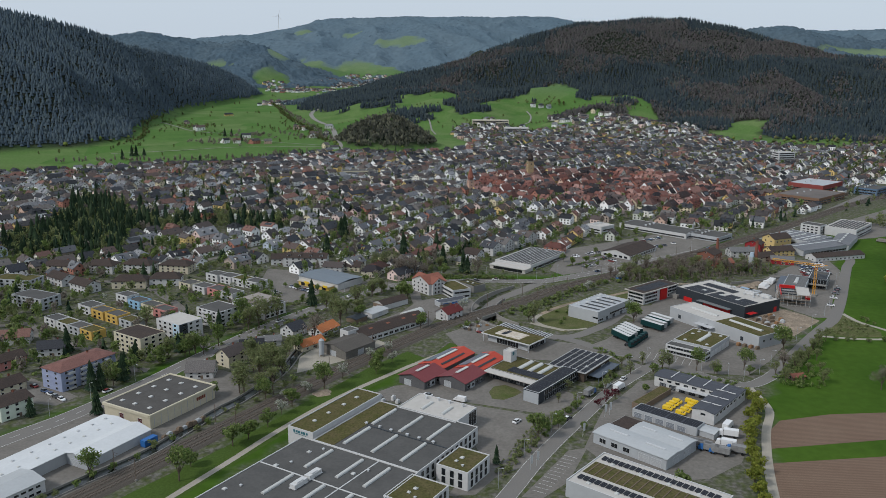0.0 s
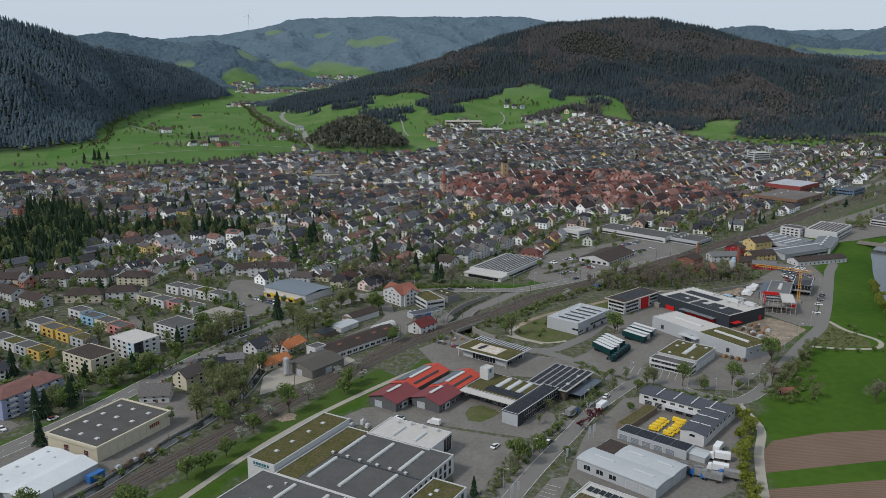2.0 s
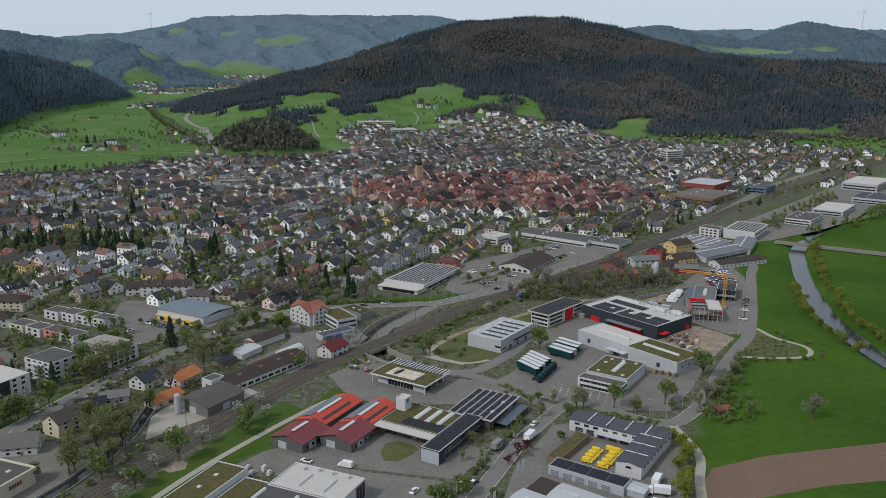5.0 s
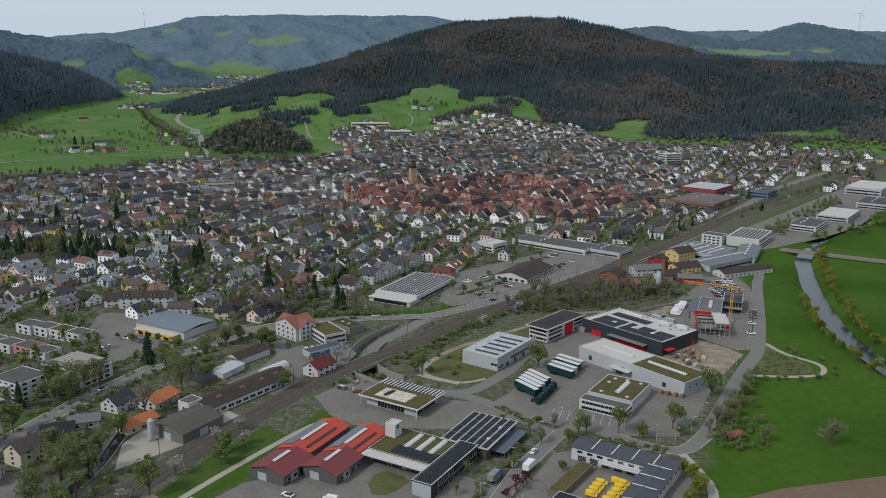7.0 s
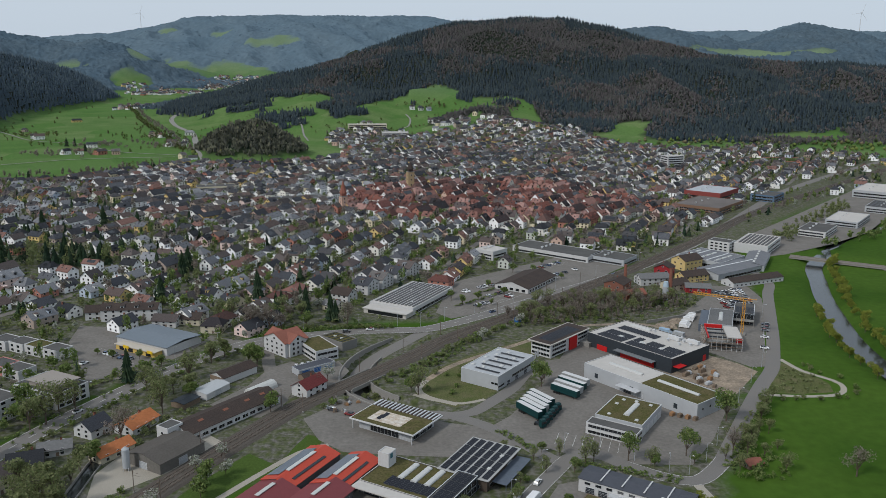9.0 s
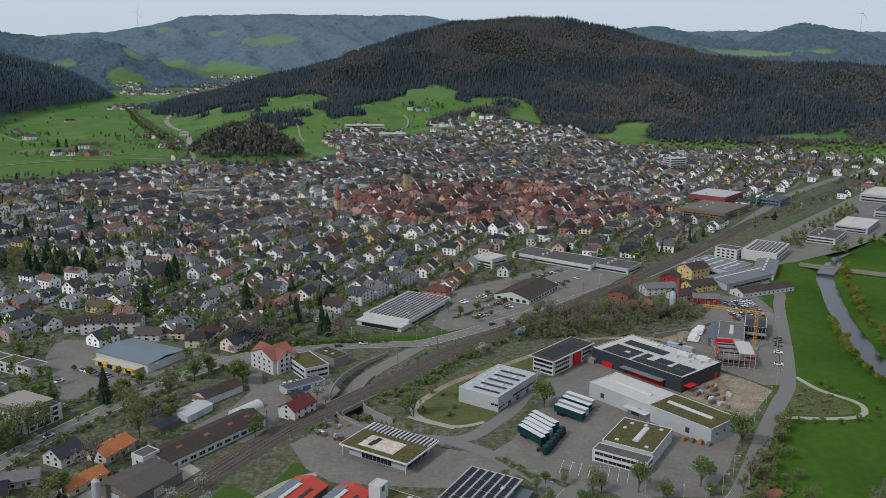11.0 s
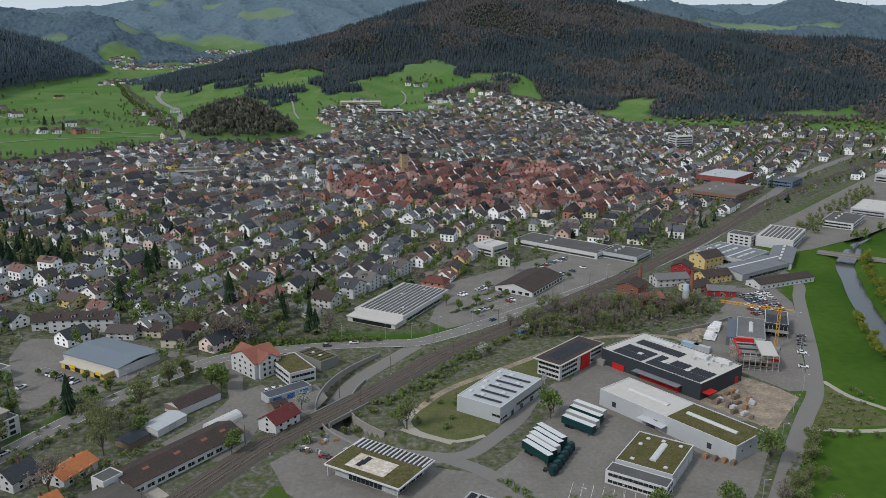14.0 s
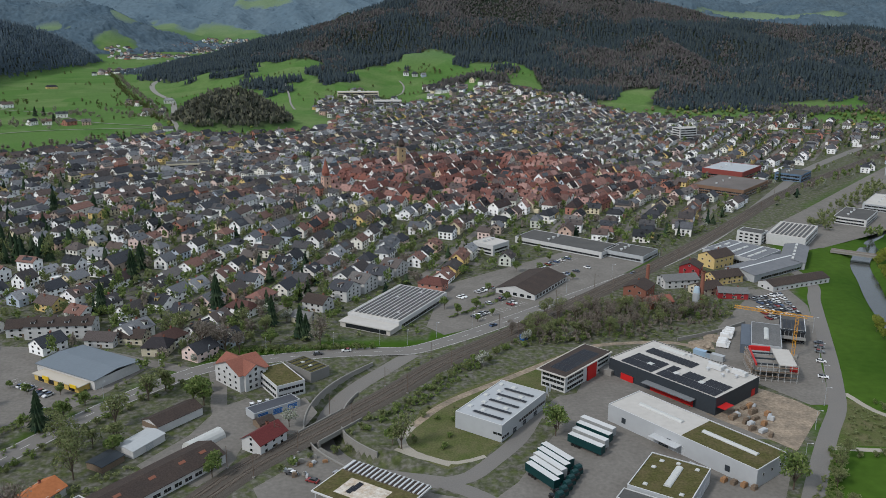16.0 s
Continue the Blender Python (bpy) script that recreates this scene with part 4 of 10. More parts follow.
def skylight_strip(top, x, y, z, length, width=1.4, turn=0):
    """A barrel rooflight on a low kerb, with ribs."""
    def build():
        bm = bmesh.new()
        add_box(bm, -length / 2, length / 2, -width / 2, width / 2, -0.05, 0.35, 1)
        n = 6
        rows = []
        for s in (-length / 2 + 0.05, length / 2 - 0.05):
            rows.append([bm.verts.new((s, width / 2 * 0.94 * math.cos(math.pi * k / n), 0.35 + 0.55 * math.sin(math.pi * k / n))) for k in range(n + 1)])
        for k in range(n):
            bm.faces.new((rows[0][k], rows[0][k + 1], rows[1][k + 1], rows[1][k]))
        bm.faces.new(rows[0])
        bm.faces.new(rows[1][::-1])
        for i in range(1, int(length / 2.2)):
            s = -length / 2 + i * 2.2
            add_box(bm, s - 0.05, s + 0.05, -width * 0.3, width * 0.3, 0.75, 0.93, 1)
        return bm
    link_mesh("skylight", shared(("skylight", round(length, 1), width), build, [SKYLIGHT, ALU]), top, at(x, y, z, turn))


def dome(top, x, y, z, s=1.3):
    def build():
        bm = boxes((-s / 2, s / 2, -s / 2, s / 2, -0.05, 0.4, 1))
        a = [bm.verts.new((q * s * 0.45, r * s * 0.45, 0.4)) for q, r in ((-1, -1), (1, -1), (1, 1), (-1, 1))]
        b = [bm.verts.new((q * s * 0.28, r * s * 0.28, 0.66)) for q, r in ((-1, -1), (1, -1), (1, 1), (-1, 1))]
        for k in range(4):
            bm.faces.new((a[k], a[(k + 1) % 4], b[(k + 1) % 4], b[k]))
        bm.faces.new(b)
        return bm
    link_mesh("roof_dome", shared(("roof_dome", s), build, [SKYLIGHT, ALU]), top, at(x, y, z))


def vent(top, x, y, z, s=1.0, h=1.1):
    def build():
        return boxes((-s * 0.35, s * 0.35, -s * 0.35, s * 0.35, -0.05, h * 0.75, 0), (-s / 2, s / 2, -s / 2, s / 2, h * 0.75, h, 0))
    link_mesh("roof_vent", shared(("roof_vent", s, h), build, [ALU]), top, at(x, y, z))


def air_unit(top, x, y, z, turn=0):
    def build():
        bm = boxes((-3, 3, -1.1, 1.1, 0.4, 2.1, 0), (-3.2, 3.2, -1.3, 1.3, 0.15, 0.4, 1), (-1.6, 1.2, -0.8, 0.8, 2.1, 2.5, 0))
        for q in (-2.4, 2.4):
            add_box(bm, q - 0.2, q + 0.2, -1.2, 1.2, -0.05, 0.2, 1)
        return bm
    link_mesh("air_unit", shared(("air_unit",), build, [FRAME, ALU]), top, at(x, y, z, turn))


def panel_row(top, x, y, z, n, turn=0, w=1.0, d=1.7, tilt=10, name="solar_strip"):
    """A row of n framed panels, tilted on a stand."""
    def build():
        bm = bmesh.new()
        r = Matrix.Rotation(radians(tilt), 4, "X")
        for k in range(n):
            q = (k - (n - 1) / 2) * w
            add_box(bm, q - w / 2 + 0.02, q + w / 2 - 0.02, -d / 2, d / 2, 0.22, 0.26, 1, r)
            add_box(bm, q - w / 2 + 0.05, q + w / 2 - 0.05, -d / 2 + 0.03, d / 2 - 0.03, 0.26, 0.275, 0, r)
        add_box(bm, -n * w / 2, n * w / 2, -0.1, 0.1, -0.1, 0.22, 1)
        return bm
    ob = link_mesh(name, shared((name, n, w, d, tilt), build, [SOLAR, mat("panel_frame", (0.1, 0.1, 0.105), rough=0.5)]), top, at(x, y, z, turn))
    ob["kind"] = "stuff"


def panel_field(top, x0, x1, y0, y1, z, pitch=1.9, skip=(), turn=0, n=6):
    y = y0
    k = 0
    while y < y1:
        x = x0
        while x + n <= x1 + 0.01:
            if not any(a <= x + n / 2 <= b and c <= y <= d for a, b, c, d in skip):
                panel_row(top, x + n / 2, y, z, n, turn)
            x += n + 0.25
        y += pitch
        k += 1


def band(top, L, W, side, s0, s1, z0, z1, material, name="window_band", proud=0.04, depth=0.1):
    """A long window or panel let into a wall, from s0 to s1 along it."""
    w = abs(s1 - s0)
    def build():
        bm = boxes((-w / 2, w / 2, -depth, proud, z0, z1, 0))
        n = max(1, int(w / 1.6))
        for i in range(n + 1):
            q = -w / 2 + w * i / n
            add_box(bm, q - 0.04, q + 0.04, -depth, proud + 0.03, z0, z1, 1)
        add_box(bm, -w / 2, w / 2, -depth, proud + 0.05, z0 - 0.08, z0, 1)
        return bm
    link_mesh(name, shared((name, round(w, 1), z0, z1, material.name, proud), build, [material, ALU]), top, side_pose(side, L, W, (s0 + s1) / 2, 0))


def plate(top, L, W, side, s0, s1, z0, z1, material, name="panel", proud=0.06):
    bm = boxes((-(s1 - s0) / 2, (s1 - s0) / 2, -0.05, proud, z0, z1))
    return part(name, bm, material, top, m=side_pose(side, L, W, (s0 + s1) / 2, 0))


def gate(top, L, W, side, s, w=4.0, h=4.2, material=None):
    def build():
        bm = boxes((-w / 2, w / 2, -0.05, 0.03, 0, h, 0))
        for k in range(1, int(h / 0.7)):
            add_box(bm, -w / 2, w / 2, 0.0, 0.05, k * 0.7 - 0.03, k * 0.7 + 0.03, 1)
        add_box(bm, -w / 2 - 0.12, -w / 2, -0.05, 0.08, 0, h + 0.12, 1)
        add_box(bm, w / 2, w / 2 + 0.12, -0.05, 0.08, 0, h + 0.12, 1)
        add_box(bm, -w / 2, w / 2, -0.05, 0.08, h, h + 0.12, 1)
        return bm
    material = material or GREYPANEL
    link_mesh("roller_gate", shared(("roller_gate", w, h, material.name), build, [material, ALU]), top, side_pose(side, L, W, s, 0.05))


# ---------------------------------------------------------------- yards and plots of the business park
sheet("yard", [(43.9, 375.8), (52.8, 385.6), (72, 420), (66, 432), (76, 446), (92, 452), (104, 432), (122, 400), (142, 388), (127, 362), (112, 342), (89, 343.5), (69, 352), (58, 360)], 0.03, ASPHALT, "grey asphalt yard of the haulage depot", "yard")
sheet("yard", [(84, 448), (104, 432), (128, 412), (146, 410), (150, 424), (125, 436), (104, 470), (92, 466)], 0.034, ASPHALT, "asphalt forecourt of the black production hall", "yard")
sheet("building_plot", [(129, 430), (158, 452), (168, 440), (173, 430), (150.5, 401.5), (146, 408)], 0.037, DIRT, "bare dirt storage plot with building material", "plot")
sheet("car_park", [(150, 478), (168, 520), (198, 560), (205, 576), (228, 576), (226, 549), (214, 516), (197, 478), (180, 436), (172, 436), (160, 456)], 0.03, ASPHALT, "asphalt car park beside the building site", "car park")
sheet("factory_yard", [(-20, 300), (-8, 295), (17, 288), (27, 279), (13, 247), (1, 236), (-5, 224), (-14, 222), (-6, 255), (-14, 284), (-46, 296), (-50, 290), (-62, 292), (-46, 312)], 0.03, ASPHALT, "asphalt yard of the factory with parking bays", "yard")
sheet("hall_yard", [(-46, 312), (-20, 300), (20, 289.5), (29, 290), (40, 306), (24, 318), (6, 330), (-8, 330)], 0.033, ASPHALT, "asphalt yard before the red-roofed hall", "yard")
sheet("workshop_yard", [(44, 300), (52, 312), (62, 330), (76, 334), (92, 322), (108, 314), (100, 286), (88, 256), (74, 243), (60, 240), (42, 246), (33, 262), (38, 280)], 0.03, ASPHALT, "grey asphalt yard between the workshops", "yard")
sheet("parking_lot", [(27, 259), (34, 262), (26, 236), (17, 224), (10, 224)], 0.036, ASPHALT, "asphalt parking strip with white bays", "car park")
sheet("industrial_plot", [(255, 690), (330, 770), (430, 880), (540, 1000), (600, 985), (520, 870), (450, 800), (400, 740), (345, 695), (290, 660)], 0.03, ASPHALT, "grey asphalt plot of the riverside warehouses", "yard")
sheet("forecourt", [(-30, 385), (-20, 397), (-11.5, 410), (-4, 402), (8, 392), (26, 380), (38, 376), (52, 360), (40, 350), (14, 352), (-12, 356), (-22, 366)], 0.03, ASPHALT, "asphalt forecourt round the flat-roofed showroom", "yard")
sheet("grass_plot", [(14, 407), (23, 436), (42, 455), (65, 472), (90, 492), (100, 500), (84, 470), (70, 450), (57, 422), (49, 409), (43.5, 401), (31, 394)], 0.03, LAWN, "rough dry grass round the white hall", "grass")
sheet("ploughed_field", [(112, 294), (134, 302.5), (190, 313), (240, 318), (246, 290), (200, 288), (147, 281), (101.5, 268.5), (106, 285)], 0.03, SOIL, "ploughed brown field with furrows", "field")
sheet("ploughed_field", [(99, 257), (142, 267), (200, 276), (244, 274), (250, 200), (180, 150), (84, 165), (93, 230)], 0.03, SOIL, "dark brown ploughed field", "field")
sheet("scrub_triangle", [(189, 441), (195, 428), (199, 415), (196, 405), (182, 403.5), (166, 405)], 0.03, LAWN, "triangle of rough scrub inside the path loop", "grass")
sheet("car_park", [(-162, 505), (-143.6, 503), (-131, 478), (-112, 490), (-88, 482), (-98, 456), (-108, 440), (-118, 428), (-126, 420), (-140, 445), (-158, 480)], 0.03, ASPHALT, "supermarket car park with tree islands", "car park")
sheet("car_park", [(28, 524), (36, 513), (48, 520), (79, 546), (110, 574), (142, 603), (170, 636), (176, 660), (150, 668), (120, 655), (72, 615), (40, 588)], 0.03, ASPHALT, "large retail car park with parked cars", "car park")
sheet("courtyard", [(-52, 441), (-43, 449), (-33, 440), (-21, 449), (-15, 436), (-20, 420), (-37, 418), (-40, 398), (-47, 402), (-62, 392), (-70, 400), (-58, 420)], 0.03, ASPHALT, "asphalt courtyard beside the old gabled building", "yard")
sheet("lumber_yard", [(-92, 322), (-72, 342), (-66, 350), (-58, 366), (-66, 374), (-90, 362), (-96, 342)], 0.03, GRAVEL, "pale gravel yard by the workshop shed", "yard")
sheet("warehouse_yard", [(-168, 216), (-158, 228), (-140, 262), (-118, 318), (-108, 292), (-117, 254), (-128, 226), (-140, 195), (-170, 180)], 0.03, ASPHALT, "grey yard beside the warehouses", "yard")
sheet("yard", [(-210, 190), (-180, 243), (-160, 278), (-151, 298), (-128, 322), (-116, 318), (-140, 262), (-158, 228), (-172, 190)], 0.026, ASPHALT, "worn asphalt between the main road and the warehouses", "yard")
sheet("parking_lot", [(-212, 294), (-207, 303), (-176, 286), (-180, 276), (-196, 278)], 0.03, ASPHALT, "residents' car park with parked cars", "car park")
sheet("round_lawn", [(-4.3, 310), (-2.4, 316.3), (2.4, 318.9), (7.4, 315), (10, 311.5), (6.8, 306.8), (2.2, 302.2), (-2.6, 303.1)], 0.05, LAWN, "rounded green lawn in the yard", "lawn")
sheet("path_lawn", [(-44.3, 321), (-35.5, 342.8), (-30, 362), (-26.4, 371), (-20.4, 366), (-22.2, 358.6), (-26.8, 349.9), (-31.7, 340.5), (-39.8, 323.1)], 0.028, MEADOW, "green lawn between railway path and halls", "lawn")
sheet("railway_verge", [(-150, 128), (-122, 205), (-97.4, 250), (-80, 290), (-60, 334), (-46, 356), (-33, 345), (-44, 331), (-79, 263), (-95, 226), (-112, 180), (-135, 120)], 0.025, MEADOW, "strip of green meadow along the railway", "grass")

# ---------------------------------------------------------------- business park buildings
FACTORY_ANG = 64


def factory_at(u, v):
    a = radians(FACTORY_ANG)
    return u * math.cos(a) - v * math.sin(a), u * math.sin(a) + v * math.cos(a)


def build_factory():
    x, y = factory_at(208, 140)
    b = flat_block("factory_hall", "large grey flat-roofed factory hall with long rooflights", "factory", x, y, FACTORY_ANG, 40, 44, 9, WHITE, FELT, 0.35, rim=FRAME)
    for v in (-13, -1, 11):
        skylight_strip(b, -9, v, 8.68, 15), skylight_strip(b, 9, v + 1, 8.68, 15)
    for v in (-15, -9, -4, 3, 8, 14):
        vent(b, 0.5, v, 8.65)
    add_windows(b, 40, 44, "f", 1.2, 2.6, 1.3, 2.9, frame_mat=DARKPANEL)
    add_windows(b, 40, 44, "f", 5.0, 2.6, 1.3, 2.9, frame_mat=DARKPANEL)
    part("sedum_strip", boxes((-19.4, 19.4, 13.5, 21.4, 8.6, 8.8)), SEDUM, b, "moss-green sedum strip")
    part("roof_gutter", boxes((-0.5, 0.0, -21, 13, 8.62, 8.9)), DARKPANEL, b)
    x, y = factory_at(156.5, 142.5)
    b = flat_block("factory_hall", "wide grey factory roof with air units and rooflights", "factory", x, y, FACTORY_ANG, 63, 49, 8.7, WHITE, FELT, 0.35, rim=FRAME)
    for u in (-18, 2, 22):
        for v in (-15, -4, 9):
            skylight_strip(b, u, v, 8.38, 14)
    for u, v in ((12, 3), (5, 3), (-12, 2)):
        air_unit(b, u, v, 8.4)
    for u, v in ((28, 12), (24, -10), (15, 15), (-3, -9), (-5, 18)):
        vent(b, u, v, 8.35, 0.8, 0.8), dome(b, u - 4, v + 3, 8.35)
    part("roof_seam", boxes((9.8, 10.2, -24, 24, 8.33, 8.6), (-31, 31, -9.2, -8.8, 8.33, 8.55)), FRAME, b)
    x, y = factory_at(208.7, 167.9)
    b = flat_block("office_bar", "long white factory office with a sedum roof and lettering", "office", x, y, FACTORY_ANG, 41, 11.5, 11.5, WHITE, SEDUM, 0.4)
    for u in (-12, -4, 5, 13):
        dome(b, u, 0.5, 11.1)
    for z0 in (1.0, 4.3, 7.6):
        band(b, 41, 11.5, "b", -19, 19, z0, z0 + 1.7, GLASS)
    teal = mat("sign_teal", (0.03, 0.13, 0.16), rough=0.5)
    sign = bmesh.new()
    for k, w in enumerate((0.7, 0.9, 0.7, 0.9, 0.8, 0.8)):
        add_box(sign, -3.4 + k * 1.15, -3.4 + k * 1.15 + w, 0.02, 0.12, 9.2, 10.4)
    add_box(sign, -2.8, 3.0, 0.02, 0.1, 8.5, 8.75)
    part("sign", sign, teal, b, "dark teal sign bars", side_pose("l", 41, 11.5, 0, 0))
    x, y = factory_at(235, 140)
    b = flat_block("factory_annex", "factory annex with a pale gravel roof and two rooflights", "factory", x, y, FACTORY_ANG, 16, 26, 9, WHITE, PALEROOF, 0.35, rim=FRAME)
    skylight_strip(b, -1, 4, 8.68, 8), skylight_strip(b, -1, -5, 8.68, 8)
    for u, v in ((5, 8), (6, 3), (6, -2), (6, -8)):
        vent(b, u, v, 8.65, 1.0, 1.6)
    band(b, 16, 26, "r", -12, 12, 0.5, 7.5, GLASS, name="glass_front")
    band(b, 16, 26, "f", 2, 7.6, 0.5, 8.0, GLASS, name="glass_front")
    for u, v, w, l in ((203.5, 110, 12, 15), (178, 112, 14, 16)):
        x, y = factory_at(u, v)
        b = flat_block("office_cube", "white office cube with a sedum roof and tall windows", "office", x, y, FACTORY_ANG, l, w, 9, WHITE, SEDUM, 0.4, group="office cubes", rim=FRAME)
        for s in "flr":
            add_windows(b, l, w, s, 0.8, 3.0, 1.3, 2.7, frame_mat=DARKPANEL)
            add_windows(b, l, w, s, 4.6, 3.0, 1.3, 2.7, frame_mat=DARKPANEL)
        dome(b, 1, 1, 8.6), dome(b, -2, 1.5, 8.6, 1.0), vent(b, -4, -2, 8.6, 0.8, 0.8)


build_factory()


def shed(name, label, x, y, ang, L, W, eave, ridge, wall, roof, category="shed", strips=0, over=0.3, sky=None, doors=""):
    b = gable_house(name, label, x, y, ang, L, W, eave, ridge, wall, roof, chimney=False, windows=False, category=category, over=over)
    k = math.degrees(math.atan2(ridge - eave, W / 2))
    for i in range(strips):
        s = (i + 0.5) * L / strips - L / 2
        bm = boxes((-L / strips * 0.28, L / strips * 0.28, -0.7, 0.7, 0, 0.35, 0))
        part("ridge_light", bm, sky or SKYLIGHT, b, m=Matrix.Translation((s, 0, ridge + 0.16)))
    for side in doors:
        gate(b, L, W, side, 0, 3.6, min(3.6, eave - 0.4))
    return b


def build_red_hall():
    slate = mat("slate_cladding", (0.115, 0.115, 0.12), rough=0.6, grain=0.12, grain_scale=1.5, stain=0.3)
    for x, y, n in ((-35.8, 314.5, 0), (-18.5, 314.5, 1)):
        b = shed("red_hall", "grey hall with a maroon metal gable roof and ridge light", x + 2.2, y + 1.5, 60, 15.5, 13.6, 5.2, 7.8, slate, REDROOF, "hall", 1, over=0.7)
        for s in "f":
            add_windows(b, 15.5, 13.6, s, 1.2, 1.6, 1.6, 3.0)
        gate(b, 15.5, 13.6, "l", 2.2, 3.4, 3.6), gate(b, 15.5, 13.6, "f", -2, 3.4, 3.6)
    for x, y, L, W, sw in ((-24.5, 334.5, 27, 12.5, 1), (-9.2, 330.5, 24, 12.0, -1)):
        b = shed("bright_red_hall", "long hall with a bright red metal roof and solar panels", x, y, 60, L, W, 5.4, 7.9, slate, ORANGERED, "hall", 1, over=0.2)
        k = math.atan2(2.5, W / 2)
        bm = bmesh.new()
        r = Matrix.Rotation(-k, 4, "X")
        for i in range(int(L * 0.8)):
            for j in range(3):
                add_box(bm, -L * 0.4 + i, -L * 0.4 + i + 0.94, -0.85 + (j - 1) * 1.75, 0.85 + (j - 1) * 1.75, 0.3, 0.36, 0, Matrix.Translation((0, W * 0.27, 6.75)) @ r)
        part("solar_panel", bm, mat("grey_solar", (0.14, 0.16, 0.19), rough=0.25), b, "grey-blue solar panels")["kind"] = "stuff"
        bm = boxes((-L * 0.36, L * 0.3, -0.5, 0.5, 0.0, 0.5))
        part("roof_recess", bm, DARKPANEL, b, m=Matrix.Translation((0, -W * 0.3, 6.4)) @ Matrix.Rotation(k, 4, "X"))
    # flat-roofed house with the white stair tower
    b = flat_block("workshop_building", "flat-roofed grey workshop with sedum and rooflights", "workshop", 11.5, 326, 58, 20, 26, 6, slate, SEDUM, 0.4, rim=PALEROOF)
    for v in (-8, -3, 2):
        skylight_strip(b, 3, v, 5.65, 11, 2.2, 0)
    panel_field(b, -8, 0, -11, 6, 5.6, n=6)
    part("canopy", boxes((-14.5, -10, -13, 13, 5.2, 5.7), (-14.2, -14.0, -12.8, -12.6, 0, 5.2), (-14.2, -14.0, 12.6, 12.8, 0, 5.2)), PALEROOF, b)
    for s in (-8, 0, 8):
        gate(b, 20, 26, "l", s, 6, 4.2, DARKPANEL)
    t = flat_block("stair_tower", "slim white rendered tower with a teal sign", "tower", 4.2, 331.5, 58, 4.6, 4.2, 12.5, WHITE, PALEROOF, 0.3)
    plate(t, 4.6, 4.2, "f", -1.2, 0.2, 9.6, 11.8, mat("sign_teal", (0.03, 0.13, 0.16)), "sign")
    b = flat_block("office_wing", "narrow dark office wing with solar panels on its roof", "office", 22.2, 311.5, 58, 33, 7.5, 7, DARKPANEL, FELT, 0.3, rim=ALU)
    panel_field(b, -15.5, 15.5, -2, 2.5, 6.75, 1.9, n=6)
    band(b, 33, 7.5, "f", -12, 15, 3.6, 6.0, GLASS)
    band(b, 33, 7.5, "f", -12, 15, 0.6, 2.6, GLASS)
    band(b, 33, 7.5, "b", -15, 6, 3.6, 6.0, GLASS)
    plate(b, 33, 7.5, "l", -3.6, 3.6, 0, 6.4, GREYPANEL)


build_red_hall()


def build_showroom():
    b = flat_block("showroom", "flat showroom with sedum roof, timber slats and wide eaves", "showroom", 7, 373.6, 56, 16, 24, 5.2, LIGHTPANEL, FELT, 0.2)
    part("roof_slab", boxes((-10.5, 10.5, -14.6, 14.6, 5.25, 5.9)), FRAME, b)
    part("sedum_bed", boxes((-10.1, 4.0, -14.2, 14.2, 5.9, 5.97)), SEDUM, b)
    part("terrace", boxes((-7.5, 1.5, -6.5, 8.5, 5.97, 6.02)), mat("roof_terrace", (0.45, 0.36, 0.27), grain=0.2, grain_scale=1, stain=0.8, stain_scale=0.5, other=(0.62, 0.6, 0.56)), b, "patchy worn roof terrace")
    part("slat_bed", boxes((4.1, 10.3, -14.2, 14.2, 5.9, 5.96)), DARKROOF, b, "dark bed under the slats")
    for k in range(17):
        part("slat", boxes((4.2, 10.2, -0.28, 0.28, 5.95, 6.35)), ALU, b, m=Matrix.Translation((0, -13.6 + k * 1.7, 0)))
    panel_row(b, -2, 4, 6.0, 5), panel_row(b, -4, 4.5, 6.0, 4)
    for s in "flrb":
        band(b, 16, 24, s, -6.5, 6.5, 0.3, 3.6, GLASS, name="shop_window")
    gate(b, 16, 24, "l", -9.5, 4, 3.6), gate(b, 16, 24, "f", 0, 5, 3.4, DARKPANEL)
    for q in (-13.5, 13.5):
        part("column", boxes((-9.9, -9.6, q - 0.15, q + 0.15, 0, 5.3)), ALU, b)


build_showroom()


def build_solar_barn():
    b = flat_block("solar_barn", "low timber-clad hall under rows of dark solar panels", "hall", 36, 337.7, 59, 25, 17, 5.9, mat("dark_larch", (0.085, 0.066, 0.052), grain=0.25, grain_scale=2.5), DARKPANEL, 0.15, rim=FRAME)
    part("roof_slab", boxes((-13.6, 13.6, -9.5, 9.5, 5.9, 6.15)), mat("light_roof_edge", (0.36, 0.36, 0.35), rough=0.7, grain=0.06), b)
    for j in range(6):
        for i in range(4):
            panel_row(b, -9.6 + i * 6.4, -7.6 + j * 3.05, 6.15, 6, 0, 1.03, 2.2, 9)
    for q in (-5.5, 4.8):
        dome(b, q, -6.1, 6.15, 1.4)
    for s in "lf":
        add_windows(b, 25, 17, s, 1.0, 1.6, 2.2, 4.2)
    gate(b, 25, 17, "f", 6, 3.6, 3.6, LIGHTPANEL)
    part("lean_to", boxes((-9, 12, -14, -8.6, 2.9, 3.1), (-8.8, -8.6, -13.8, -13.6, 0, 2.9), (11.6, 11.8, -13.8, -13.6, 0, 2.9), (1.6, 1.8, -13.8, -13.6, 0, 2.9)), mat("blue_grey_sheet", (0.1, 0.12, 0.15), rough=0.6, grain=0.1), b, "blue-grey open lean-to")


build_solar_barn()


